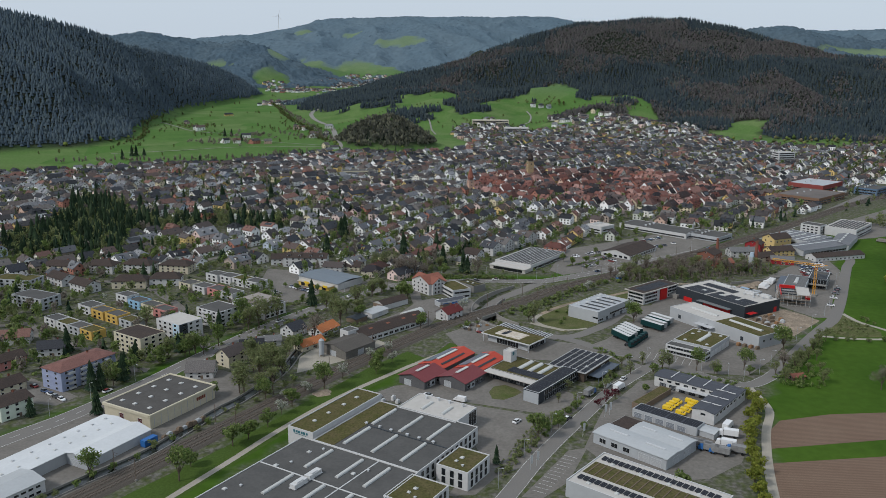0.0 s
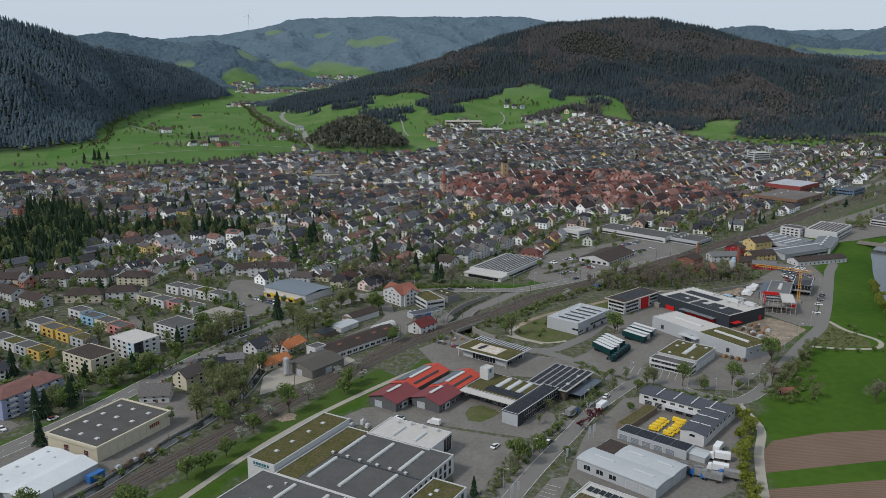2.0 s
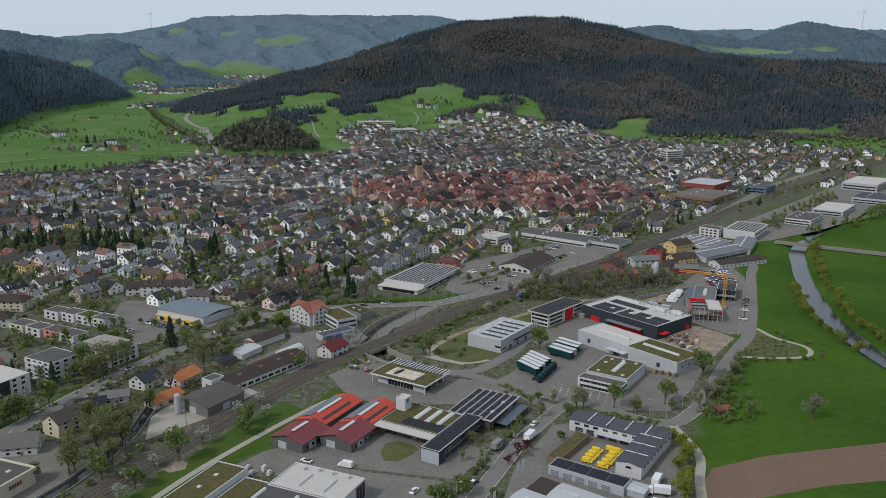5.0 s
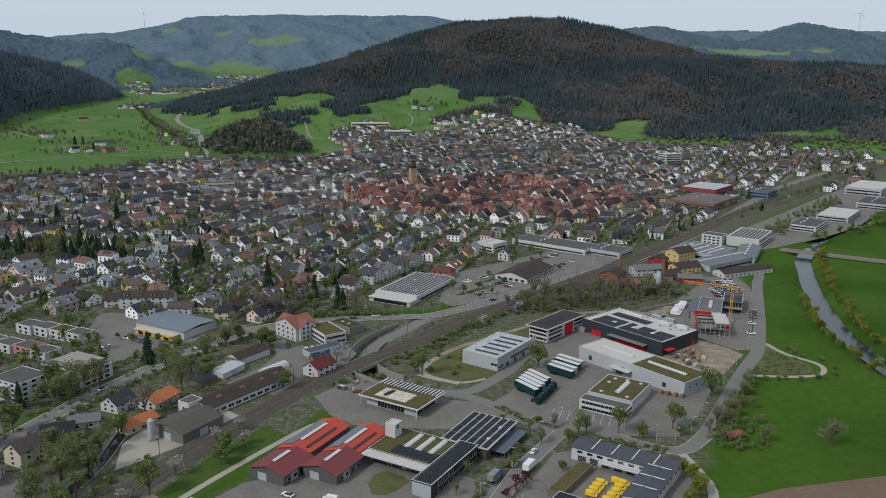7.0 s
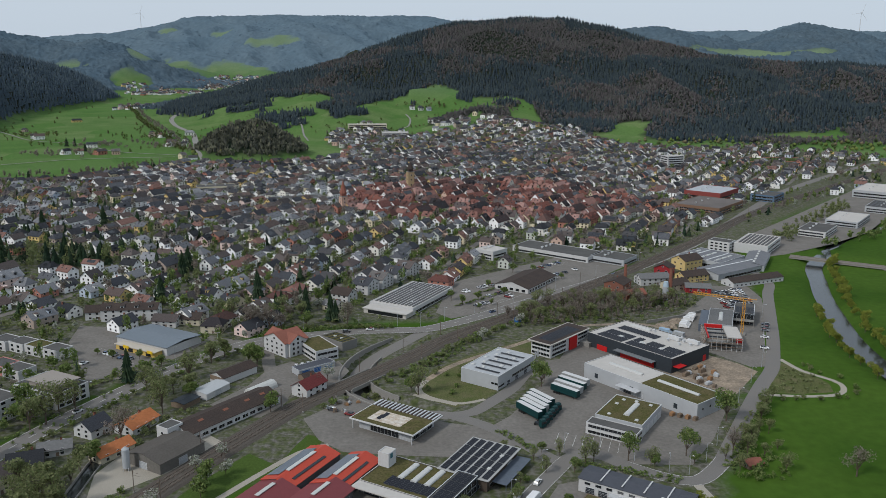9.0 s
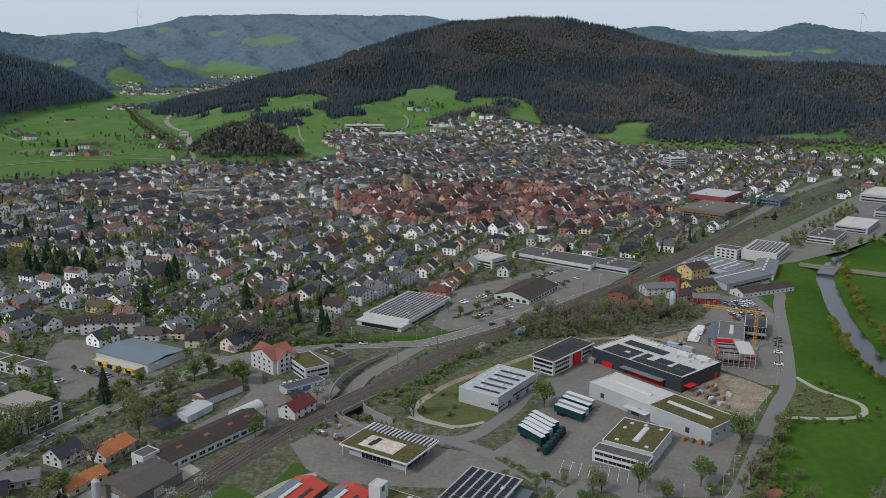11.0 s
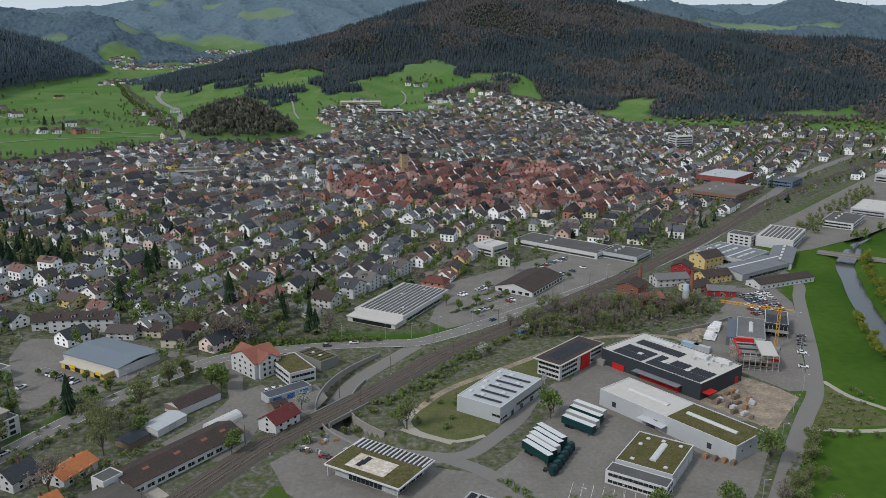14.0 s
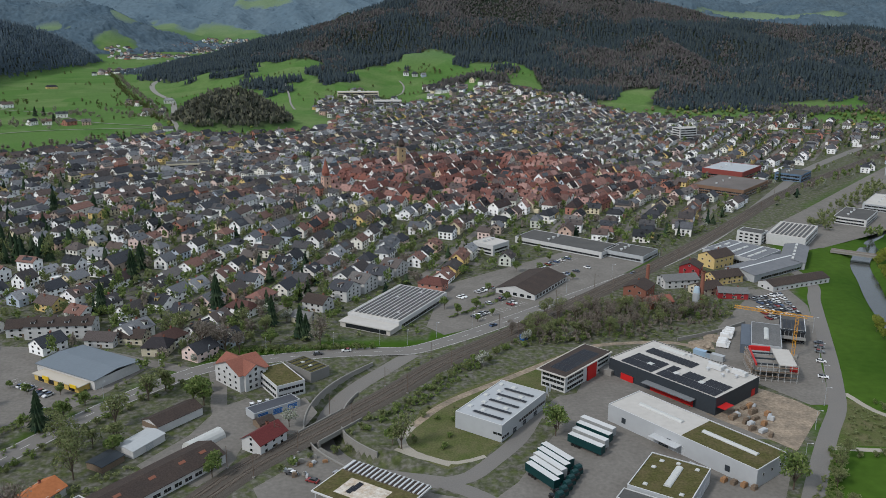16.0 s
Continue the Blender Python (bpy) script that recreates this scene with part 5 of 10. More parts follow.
def build_l_shape():
    pv = mat("dark_roof_film", (0.07, 0.075, 0.09), rough=0.6, grain=0.08, stain=0.2)
    for x, y, L, W, a in ((84.6, 316, 36, 9.8, -34.4), (88.8, 298.6, 31, 9, 55.7)):
        b = shed("service_wing", "white two-storey service wing with a dark film roof", x, y, a, L, W, 6.3, 7.3, WHITE, pv, "workshop", 0, over=0.35)
        n = int(L / 9)
        part("roof_rib", boxes(*[(-L / 2 + (i + 1) * L / (n + 1) - 0.2, -L / 2 + (i + 1) * L / (n + 1) + 0.2, -W * 0.45, W * 0.45, 7.25, 7.5) for i in range(n)]), FRAME, b)
        add_windows(b, L, W, "fblr", 4.1, 1.2, 2.0, 3.4)
        for s in np.arange(-L / 2 + 4, L / 2 - 3, 4.4):
            gate(b, L, W, "f" if L > 33 else "b", float(s), 3.0, 2.9, DARKPANEL)
        part("canopy", boxes((-L * 0.2, L * 0.42, -W / 2 - 2.6, -W / 2, 3.2, 3.4)), ALU, b) if L > 33 else None
    b = flat_block("garage_row", "low garage row with a dark solar roof", "garage", 66.6, 284.5, -36, 27, 7, 4.6, LIGHTPANEL, pv, 0.2)
    for i in range(4):
        panel_row(b, -10 + i * 6.7, 0, 4.45, 6, 0, 1.0, 5.6, 3)
    for s in np.arange(-11, 12, 4.6):
        gate(b, 27, 7, "f", float(s), 3.4, 3.0, mat("slate_gate", (0.2, 0.22, 0.25), rough=0.5))
    b = flat_block("carport", "long open carport with a mossy roof", "carport", 63.8, 306.7, 53, 24, 5, 3.4, TIMBER, SEDUM, 0.15)
    b = shed("side_annex", "low light grey annex with a flat pitched roof", 80.5, 276.5, -36, 7, 6, 3.0, 3.5, LIGHTPANEL, METALROOF, "annex")


build_l_shape()


def build_curved_hall():
    b = thing("barrel_hall", "grey hall under two shallow light metal barrel roofs", "hall", at=settled(54.5, 262.5, -39, 5.8)[0])
    L, W, h = 30, 21, 5.4
    part("wall", boxes((-L / 2, L / 2, -W / 2, W / 2, -0.3, h)), GREYPANEL, b)
    for y0, L0, x0 in ((-W / 4, L, 0), (W / 4, L * 0.72, L * 0.14)):
        bm = bmesh.new()
        n, hw = 8, W / 4 + 0.35
        rows = []
        for s in (x0 - L0 / 2 - 0.4, x0 + L0 / 2 + 0.4):
            for off in (0, -0.25):
                rows.append([bm.verts.new((s, y0 - hw + 2 * hw * k / n, h + 0.25 + off + 0.75 * (1 - ((2 * k / n) - 1) ** 2))) for k in range(n + 1)])
        for k in range(n):
            bm.faces.new((rows[0][k], rows[2][k], rows[2][k + 1], rows[0][k + 1]))
            bm.faces.new((rows[1][k + 1], rows[3][k + 1], rows[3][k], rows[1][k]))
            bm.faces.new((rows[0][k + 1], rows[1][k + 1], rows[1][k], rows[0][k]))
            bm.faces.new((rows[2][k], rows[3][k], rows[3][k + 1], rows[2][k + 1]))
        r = part("barrel_roof", bm, METALROOF, b)
        part("gable_end", boxes((x0 - L0 / 2 + 0.1, x0 + L0 / 2 - 0.1, y0 - hw + 0.8, y0 + hw - 0.8, h, h + 0.35)), GREYPANEL, b)
        for q in (-0.25, 0.25):
            part("ridge_vent", boxes((-L0 * 0.13, L0 * 0.13, -0.3, 0.3, 0, 0.4)), ALU, r, m=Matrix.Translation((x0 + q * L0, y0, h + 0.95)))
    part("dark_flat_roof", boxes((-L / 2 + 0.3, -L / 2 + 9.4, 0.5, W / 2 - 0.3, h, h + 0.25)), DARKROOF, b)
    for s in (-11, -6, -1):
        link_mesh("window", window_mesh(2.6, 2.2), b, side_pose("f", L, W, s, 1.6))
    for s in (6, 11):
        gate(b, L, W, "f", s, 3.8, 3.8, LIGHTPANEL)
    gate(b, L, W, "r", -4, 4, 4), gate(b, L, W, "r", 4, 4, 4)
    b = flat_block("solar_store", "large light store with sedum bays and solar rows on the roof", "warehouse", 49.7, 220.4, -34, 45, 25, 8, LIGHTPANEL, PALEROOF, 0.4, rim=FRAME)
    for k in range(20):
        panel_row(b, -20 + k * 2.05, 8.6, 7.65, 3, 90, 1.0, 1.7, 8)
        panel_row(b, -20 + k * 2.05, -7.4, 7.65, 3, 90, 1.0, 1.7, 8)
    part("sedum_bed", boxes((-21.5, 21.5, -4, 5, 7.6, 7.68)), SEDUM, b)
    for k in range(16):
        part("roof_rail", boxes((-20 + k * 2.6, -19.7 + k * 2.6, -3.8, 4.8, 7.68, 7.95)), TIMBER, b)
    for q in (-16, -6, 4, 14):
        dome(b, q, 6.4, 7.6), dome(b, q, -9.6, 7.6)


build_curved_hall()


def build_depot():
    # white hall with skylights
    b = flat_block("white_hall", "white box-shaped hall with skylights and solar strips on its roof", "hall", 51.9, 424.2, 53, 32, 18.8, 8.7, LIGHTPANEL, LIGHTPANEL, 0.25, rim=FRAME)
    for k, u in enumerate((-12, -6.5, -1, 4.5, 10)):
        panel_row(b, u, -1.5, 8.5, 12, 90, 1.0, 1.7, 8)
        for v in ((-4, 5) if k % 2 else (2, 7.5)):
            dome(b, u + 2.6, v, 8.45, 1.7)
    band(b, 32, 18.8, "f", -4, 15.5, 3.2, 4.6, GLASS)
    band(b, 32, 18.8, "f", -16, -11, 1.4, 2.6, GLASS)
    band(b, 32, 18.8, "l", -9.5, -6, 3.2, 4.4, GLASS)
    for s in (-7, 0, 8):
        gate(b, 32, 18.8, "f", s, 2.6, 2.7, DARKPANEL)
    # long depot hall: pale half and sedum half
    b = flat_block("depot_hall", "long light grey depot hall, half pale roof and half sedum", "hall", 114.1, 402.3, 36.5, 17.5, 58, 8.9, LIGHTPANEL, PALEROOF, 0.3, rim=FRAME)
    part("sedum_bed", boxes((-8.3, 8.3, -28.6, -1, 8.55, 8.66)), SEDUM, b, "brown-green sedum half")
    skylight_strip(b, 0, -14, 8.62, 20, 2.0, 90), skylight_strip(b, 0, 13, 8.62, 18, 2.0, 90)
    for s in (-22, -3, 19):
        link_mesh("window", window_mesh(1.6, 2.6, "grille", DARKPANEL, DARKPANEL), b, side_pose("l", 17.5, 58, -s, 2.2))
    part("canopy", boxes((-12.2, -8.75, -2, 9, 4.3, 4.6)), ALU, b)
    gate(b, 17.5, 58, "l", -1, 4, 4), gate(b, 17.5, 58, "l", 5, 4, 4, DARKPANEL)
    add_windows(b, 17.5, 58, "f", 4.5, 1.2, 1.0, 4.0)
    s = flat_block("link_box", "small grey flat-roofed link building", "annex", 107.5, 383.5, 36.5, 8, 6.5, 4.2, GREYPANEL, FELT, 0.3)
    # office with sedum roof
    b = flat_block("depot_office", "low hall with a sedum roof and one long rooflight", "office", 97.5, 374.6, 55, 23, 18.8, 7, LIGHTPANEL, SEDUM, 0.35, rim=FRAME)
    skylight_strip(b, 0.5, -1, 6.66, 13, 2.2)
    for u, v in ((8, 5), (8.5, -6), (-8, 5), (-8, -6), (3, 6), (9, 0)):
        dome(b, u, v, 6.6)
    for s in np.arange(-9, 10, 4.4):
        gate(b, 23, 18.8, "f", float(s), 3.6, 3.8, ALU)
    b = flat_block("office_block", "white two-storey office front with window bands", "office", 88.6, 362.0, 55, 6.2, 20, 6.2, WHITE, FELT, 0.3)
    for z0 in (0.8, 3.9):
        band(b, 6.2, 20, "l", -9, 9, z0, z0 + 1.4, GLASS)
        band(b, 6.2, 20, "f", -2.4, 2.4, z0, z0 + 1.4, GLASS)
    part("balcony_rail", boxes((-4.2, -4.1, -10, 8, 3.0, 4.0)), FRAME, b)
    # black production hall
    b = flat_block("black_hall", "anthracite production hall with a pale roof and solar blocks", "factory", 126.8, 451, 37.5, 30, 48.5, 9.5, DARKPANEL, PALEROOF, 0.35, rim=PALEROOF)
    panel_field(b, -14, -1, -22, 20, 9.2, 1.85, skip=((-14, -1, 3, 5), (-9.5, -4, -14.5, -11.5), (-9.5, -4, -3.5, -0.5)), n=6)
    panel_field(b, 1.5, 8, -2, 20, 9.2, 1.85, n=6)
    for u, v in ((-7.2, -13), (-7.2, -2), (-7.2, 10)):
        dome(b, u, v, 9.2, 2.2)
    for u, v in ((5, -8), (9, -14), (7, -19), (11, -5), (12, -11), (4, -15), (11, 4)):
        vent(b, u, v, 9.15, 1.2, 1.6)
    for u, v in ((9, -9), (11, -18)):
        air_unit(b, u, v, 9.2, 90)
    skylight_strip(b, 11, 12, 9.2, 12, 2.2, 90)
    part("entrance_frame", boxes((-15.4, -15.0, 12, 18, 0, 3.4)), CARRED, b, "red entrance frame")
    part("canopy", boxes((-18.5, -15.0, -16, 6, 4.6, 4.85), (-18.5, -18.3, -16, 6, 4.5, 5.0)), mat("canopy_glass", (0.2, 0.21, 0.22), rough=0.3), b, "glazed canopy with red edge")
    part("loading_bay", boxes((-15.1, -14.9, -15, 4, 0, 3.8)), CARRED, b, "red recessed loading bay")
    part("gable_canopy", boxes((-14, -8, -27.5, -24.2, 4.2, 4.4)), CARRED, b)
    part("red_door", boxes((10, 12.4, -24.35, -24.2, 0, 4)), CARRED, b)
    # office with the red slab
    b = flat_block("glass_office", "white and glass office with an overhanging dark roof", "office", 86.5, 459.5, 46, 34, 11, 9.2, WHITE, FELT, 0.2)
    part("roof_slab", boxes((-18.6, 16.5, -6.6, 7, 9.25, 9.75)), mat("roof_edge", (0.45, 0.42, 0.38)), b)
    part("roof_planting", boxes((-17.8, 16, -5.9, 6.4, 9.75, 9.82)), DARKROOF, b)
    panel_field(b, -14, 12, -3, 4, 9.75, 1.9, n=6)
    part("red_slab", boxes((-1.2, 5.2, -6.1, -5.3, 0.0, 9.6)), CARRED, b, "tall red facade slab")
    for z0 in (1.0, 4.0, 6.6):
        band(b, 34, 11, "f", -15.5, -4, z0, z0 + 1.5, GLASS)
        band(b, 34, 11, "l", -5, 5, z0, z0 + 1.5, GLASS)
        band(b, 34, 11, "f", 7, 15, z0 + 0.3, z0 + 1.6, GLASS)
    part("entrance_block", boxes((8.5, 14.5, -11, -5.6, 0, 3.0)), CONCRETE, b)


build_depot()


def build_site():
    b = flat_block("metal_hall", "low hall with a dark corrugated roof and centre light", "hall", 178.5, 492, 67, 29, 12.5, 7, GREYPANEL, mat("fibre_cement", (0.15, 0.15, 0.15), grain=0.25, grain_scale=1.5, stain=0.4), 0.12)
    skylight_strip(b, 0, 0, 6.9, 14, 2)
    part("side_bay", boxes((-14, 13, 6.3, 10.5, -0.3, 5.5)), mat("blue_grey_sheet", (0.1, 0.12, 0.15)), b)
    b = flat_block("glass_pavilion", "modern grey pavilion with solar panels and glass front", "office", 195.8, 503.5, 66, 21, 10.5, 8, DARKPANEL, FELT, 0.3, rim=ALU)
    panel_field(b, -9, 9, -4, 4, 7.72, 1.9, n=6)
    band(b, 21, 10.5, "f", -10, 10, 0.4, 3.2, GLASS), band(b, 21, 10.5, "f", -10, 10, 4.2, 7, GLASS), band(b, 21, 10.5, "l", -5, 5, 0.4, 7, GLASS)
    part("balcony", boxes((-14.5, -10.5, -5.5, 5.5, 3.6, 3.9), (-14.4, -14.2, -5.4, -5.2, 0, 3.6), (-14.4, -14.2, 5.2, 5.4, 0, 3.6)), CONCRETE, b)
    # shell under construction
    s = thing("building_shell", "half-built concrete and steel shell with red beams", "building site", at=place(170.5, 467.5, 76))
    part("base_slab", boxes((-10, 10, -8.5, 8.5, 0.0, 0.4)), CONCRETE, s)
    part("upper_slab", boxes((-9, 9, -8, -1, 6.4, 6.8)), PALEROOF, s)
    part("mid_slab", boxes((-9.5, 9.5, -8, 8, 3.2, 3.5)), CONCRETE, s)
    for q in (-9, -3, 3, 9):
        for r in (-7.6, -0.6, 7.6):
            part("column", boxes((q - 0.2, q + 0.2, r - 0.2, r + 0.2, 0.4, 6.8)), CONCRETE, s)
    for q in (-9, -3, 3):
        part("beam", boxes((q - 0.25, q + 0.25, -0.5, 7.8, 6.4, 7.0)), DARKPANEL, s)
    part("red_beam", boxes((8.6, 9.6, -0.5, 8.2, 5.6, 7.4)), CARRED, s, "red steel beam")
    part("red_beam", boxes((-9.6, 9.6, 7.6, 8.2, 6.0, 6.8)), CARRED, s, "red steel beam")
    part("red_sign", boxes((-9.4, -9.2, -8.2, -5.2, 4.2, 6.2)), CARRED, s)
    for q in np.arange(-9.5, 9.6, 2.4):
        part("scaffold_frame", boxes((q - 0.05, q + 0.05, 8.9, 9.0, 0.1, 7.6), (q - 0.05, q + 0.05, 9.8, 9.9, 0.1, 7.6)), ALU, s)
    for z0 in (2.1, 4.1, 6.1):
        part("scaffold_deck", boxes((-10, 10, 8.9, 9.9, z0, z0 + 0.08)), TIMBER, s)
    for r in np.arange(-8, 8.1, 2.4):
        part("scaffold_frame", boxes((-11.1, -11.0, r - 0.05, r + 0.05, 0.1, 7.6), (-10.2, -10.1, r - 0.05, r + 0.05, 0.1, 7.6)), ALU, s)
    for z0 in (2.1, 4.1, 6.1):
        part("scaffold_deck", boxes((-11.1, -10.1, -8.4, 8.6, z0, z0 + 0.08)), TIMBER, s)
    # crane
    c = thing("tower_crane", "yellow lattice tower crane folded over the building site", "crane", at=place(186.5, 482, 150))
    orange = mat("crane_yellow", (0.62, 0.3, 0.04), rough=0.5)
    def lattice(bm, length, w, axis, base):
        n = int(length / 1.5)
        for a_ in (-w / 2, w / 2):
            for b_ in (-w / 2, w / 2):
                if axis == "z":
                    add_box(bm, a_ - 0.08, a_ + 0.08, b_ - 0.08, b_ + 0.08, base, base + length)
                else:
                    add_box(bm, -6, length, a_ - 0.08, a_ + 0.08, base + b_ - 0.08, base + b_ + 0.08)
        for k in range(n):
            for sg in (-1, 1):
                if axis == "z":
                    m = Matrix.Translation((0, sg * w / 2, base + (k + 0.5) * 1.5)) @ Matrix.Rotation(radians(45 if k % 2 else -45), 4, "Y")
                    add_box(bm, -0.9, 0.9, -0.05, 0.05, -0.05, 0.05, 0, m)
                else:
                    m = Matrix.Translation(((k + 0.5) * 1.5, sg * w / 2, base)) @ Matrix.Rotation(radians(45 if k % 2 else -45), 4, "Y")
                    add_box(bm, -0.8, 0.8, -0.05, 0.05, -0.05, 0.05, 0, m)
    bm = bmesh.new()
    lattice(bm, 18, 1.2, "z", 0.8)
    part("mast", bm, orange, c)
    bm = bmesh.new()
    lattice(bm, 26, 1.0, "x", 19.2)
    part("jib", bm, orange, c)
    part("ballast_base", boxes((-2, 2, -2, 2, 0, 0.9), (-6.5, -4, -0.9, 0.9, 17.8, 19)), CONCRETE, c)


build_site()


def build_left():
    b = flat_block("flat_store", "cream concrete store with a dark felt roof and domes", "warehouse", -134.6, 275.7, 67, 34, 25, 8, CREAM, mat("dark_felt", (0.075, 0.07, 0.065), rough=0.9, grain=0.1, stain=0.5, stain_scale=0.15, other=(0.12, 0.115, 0.11)), 0.3)
    part("fascia", boxes((-17.5, 17.5, -13, -12.4, 6.6, 8.1), (-17.5, 17.5, 12.4, 13, 6.6, 8.1), (-17.6, -17.0, -12.4, 12.4, 6.6, 8.1), (17.0, 17.6, -12.4, 12.4, 6.6, 8.1)), CREAM, b)
    for u in (-12, -4, 4, 12):
        for v in (-7, 1, 8):
            dome(b, u, v, 7.65, 1.5)
    for s in np.arange(-15, 16, 3.4):
        plate(b, 34, 25, "f", float(s) - 0.1, float(s) + 0.1, 0, 6.5, GREYPANEL, "joint_cover", 0.05)
    brown = mat("sign_brown", (0.2, 0.06, 0.04))
    sg = bmesh.new()
    for k in range(5):
        add_box(sg, -2.6 + k * 1.0, -2.6 + k * 1.0 + 0.7, 0.02, 0.15, 3.6, 5.4)
    part("sign", sg, brown, b, "brown sign bars", side_pose("f", 34, 25, 9, 0))
    for s in (-7, 3):
        gate(b, 34, 25, "l", s, 2.2, 4.5, mat("maroon_gate", (0.1, 0.03, 0.03)))
    b = shed("white_warehouse", "long warehouse with a low white metal roof", -153.5, 230.5, 67.5, 54, 14, 5.6, 6.6, LIGHTPANEL, mat("white_sheet", (0.64, 0.655, 0.665), rough=0.5, grain=0.04, stain=0.2), "warehouse")
    for q in (-22, -16, -9, -2, 4, 10, 16, 22):
        dome(b, q, -3, 6.1, 1.1), vent(b, q + 1.5, 2, 6.4, 0.8, 0.8)
    b = shed("white_warehouse", "grey-walled warehouse with a white gabled metal roof", -138.3, 238.5, 67.5, 28, 13, 4.8, 6.8, GREYPANEL, MATS["white_sheet"], "warehouse", doors="l")
    b = shed("old_warehouse", "pale old warehouse with a ribbed metal roof", -153.5, 199.5, 64, 22, 13, 6.6, 8.2, WHITE, METALROOF, "warehouse")
    add_windows(b, 22, 13, "fr", 1.6, 1.1, 1.6, 2.4), add_windows(b, 22, 13, "fr", 4.4, 1.0, 1.6, 2.4)
    # blocks of flats
    lilac = mat("lilac_render", (0.3, 0.34, 0.48), grain=0.06, stain=0.25, stain_scale=0.2)
    b = gable_house("block_of_flats", "lilac-blue block of flats with a low red hip roof", -180, 297.5, 66, 27, 12.5, 12, 14.2, lilac, mat("faded_red_tiles", (0.2, 0.1, 0.085), grain=0.2, grain_scale=2, stain=0.4, stain_scale=0.3), 4, hip=6, category="flats")
    for k in range(4):
        for s in (-9, -3, 3, 9):
            part("balcony", boxes((s - 1.5, s + 1.5, -7.4, -6.2, k * 3 + 0.4, k * 3 + 1.5)), WHITE, b)
    b = flat_block("block_of_flats", "beige block of flats with brown flat roof", "flats", -172, 338, 62, 14, 20, 12, CREAM, DARKROOF, 0.3)
    for k in range(4):
        add_windows(b, 14, 20, "flr", 0.9 + 3 * k, 1.4, 1.5, 3.2)
    bluew = mat("pale_blue_render", (0.42, 0.55, 0.65), grain=0.05)
    b = flat_block("block_of_flats", "white and blue modern block of flats", "flats", -161.5, 360, 60, 14, 18, 12, WHITE, PALEROOF, 0.3)
    plate(b, 14, 18, "l", -8.8, -4, 0, 11.8, bluew), plate(b, 14, 18, "f", -6.8, -2, 0, 11.8, DARKPANEL)
    for k in range(4):
        add_windows(b, 14, 18, "flr", 0.9 + 3 * k, 1.4, 1.6, 3.4)
    b = flat_block("block_of_flats", "white block of flats with balconies", "flats", -150, 383.5, 60, 15, 17, 11.5, WHITE, FELT, 0.3)
    for k in range(4):
        add_windows(b, 15, 17, "flr", 0.9 + 2.9 * k, 1.4, 1.8, 3.2)
        part("balcony", boxes((-8.8, -7.5, -4, 4, 2.9 * k + 0.2, 2.9 * k + 1.2)), WHITE, b)
    b = flat_block("block_of_flats", "modern white flats with grey recessed top floor", "flats", -135, 404, 60, 16, 25, 9, WHITE, FELT, 0.3)
    part("top_floor", boxes((-5.5, 5.5, -10, 6, 8.7, 11.6), (-6.2, 6.2, -10.8, 6.8, 11.6, 11.9)), mat("taupe_render", (0.3, 0.27, 0.24), grain=0.05), b)
    for k in range(3):
        add_windows(b, 16, 25, "flr", 0.8 + 2.9 * k, 1.6, 2.0, 3.4, frame_mat=DARKPANEL)
        part("balcony", boxes((-9.4, -8, -10, 8, 2.9 * k + 0.2, 2.9 * k + 1.1)), GREYPANEL, b)


build_left()


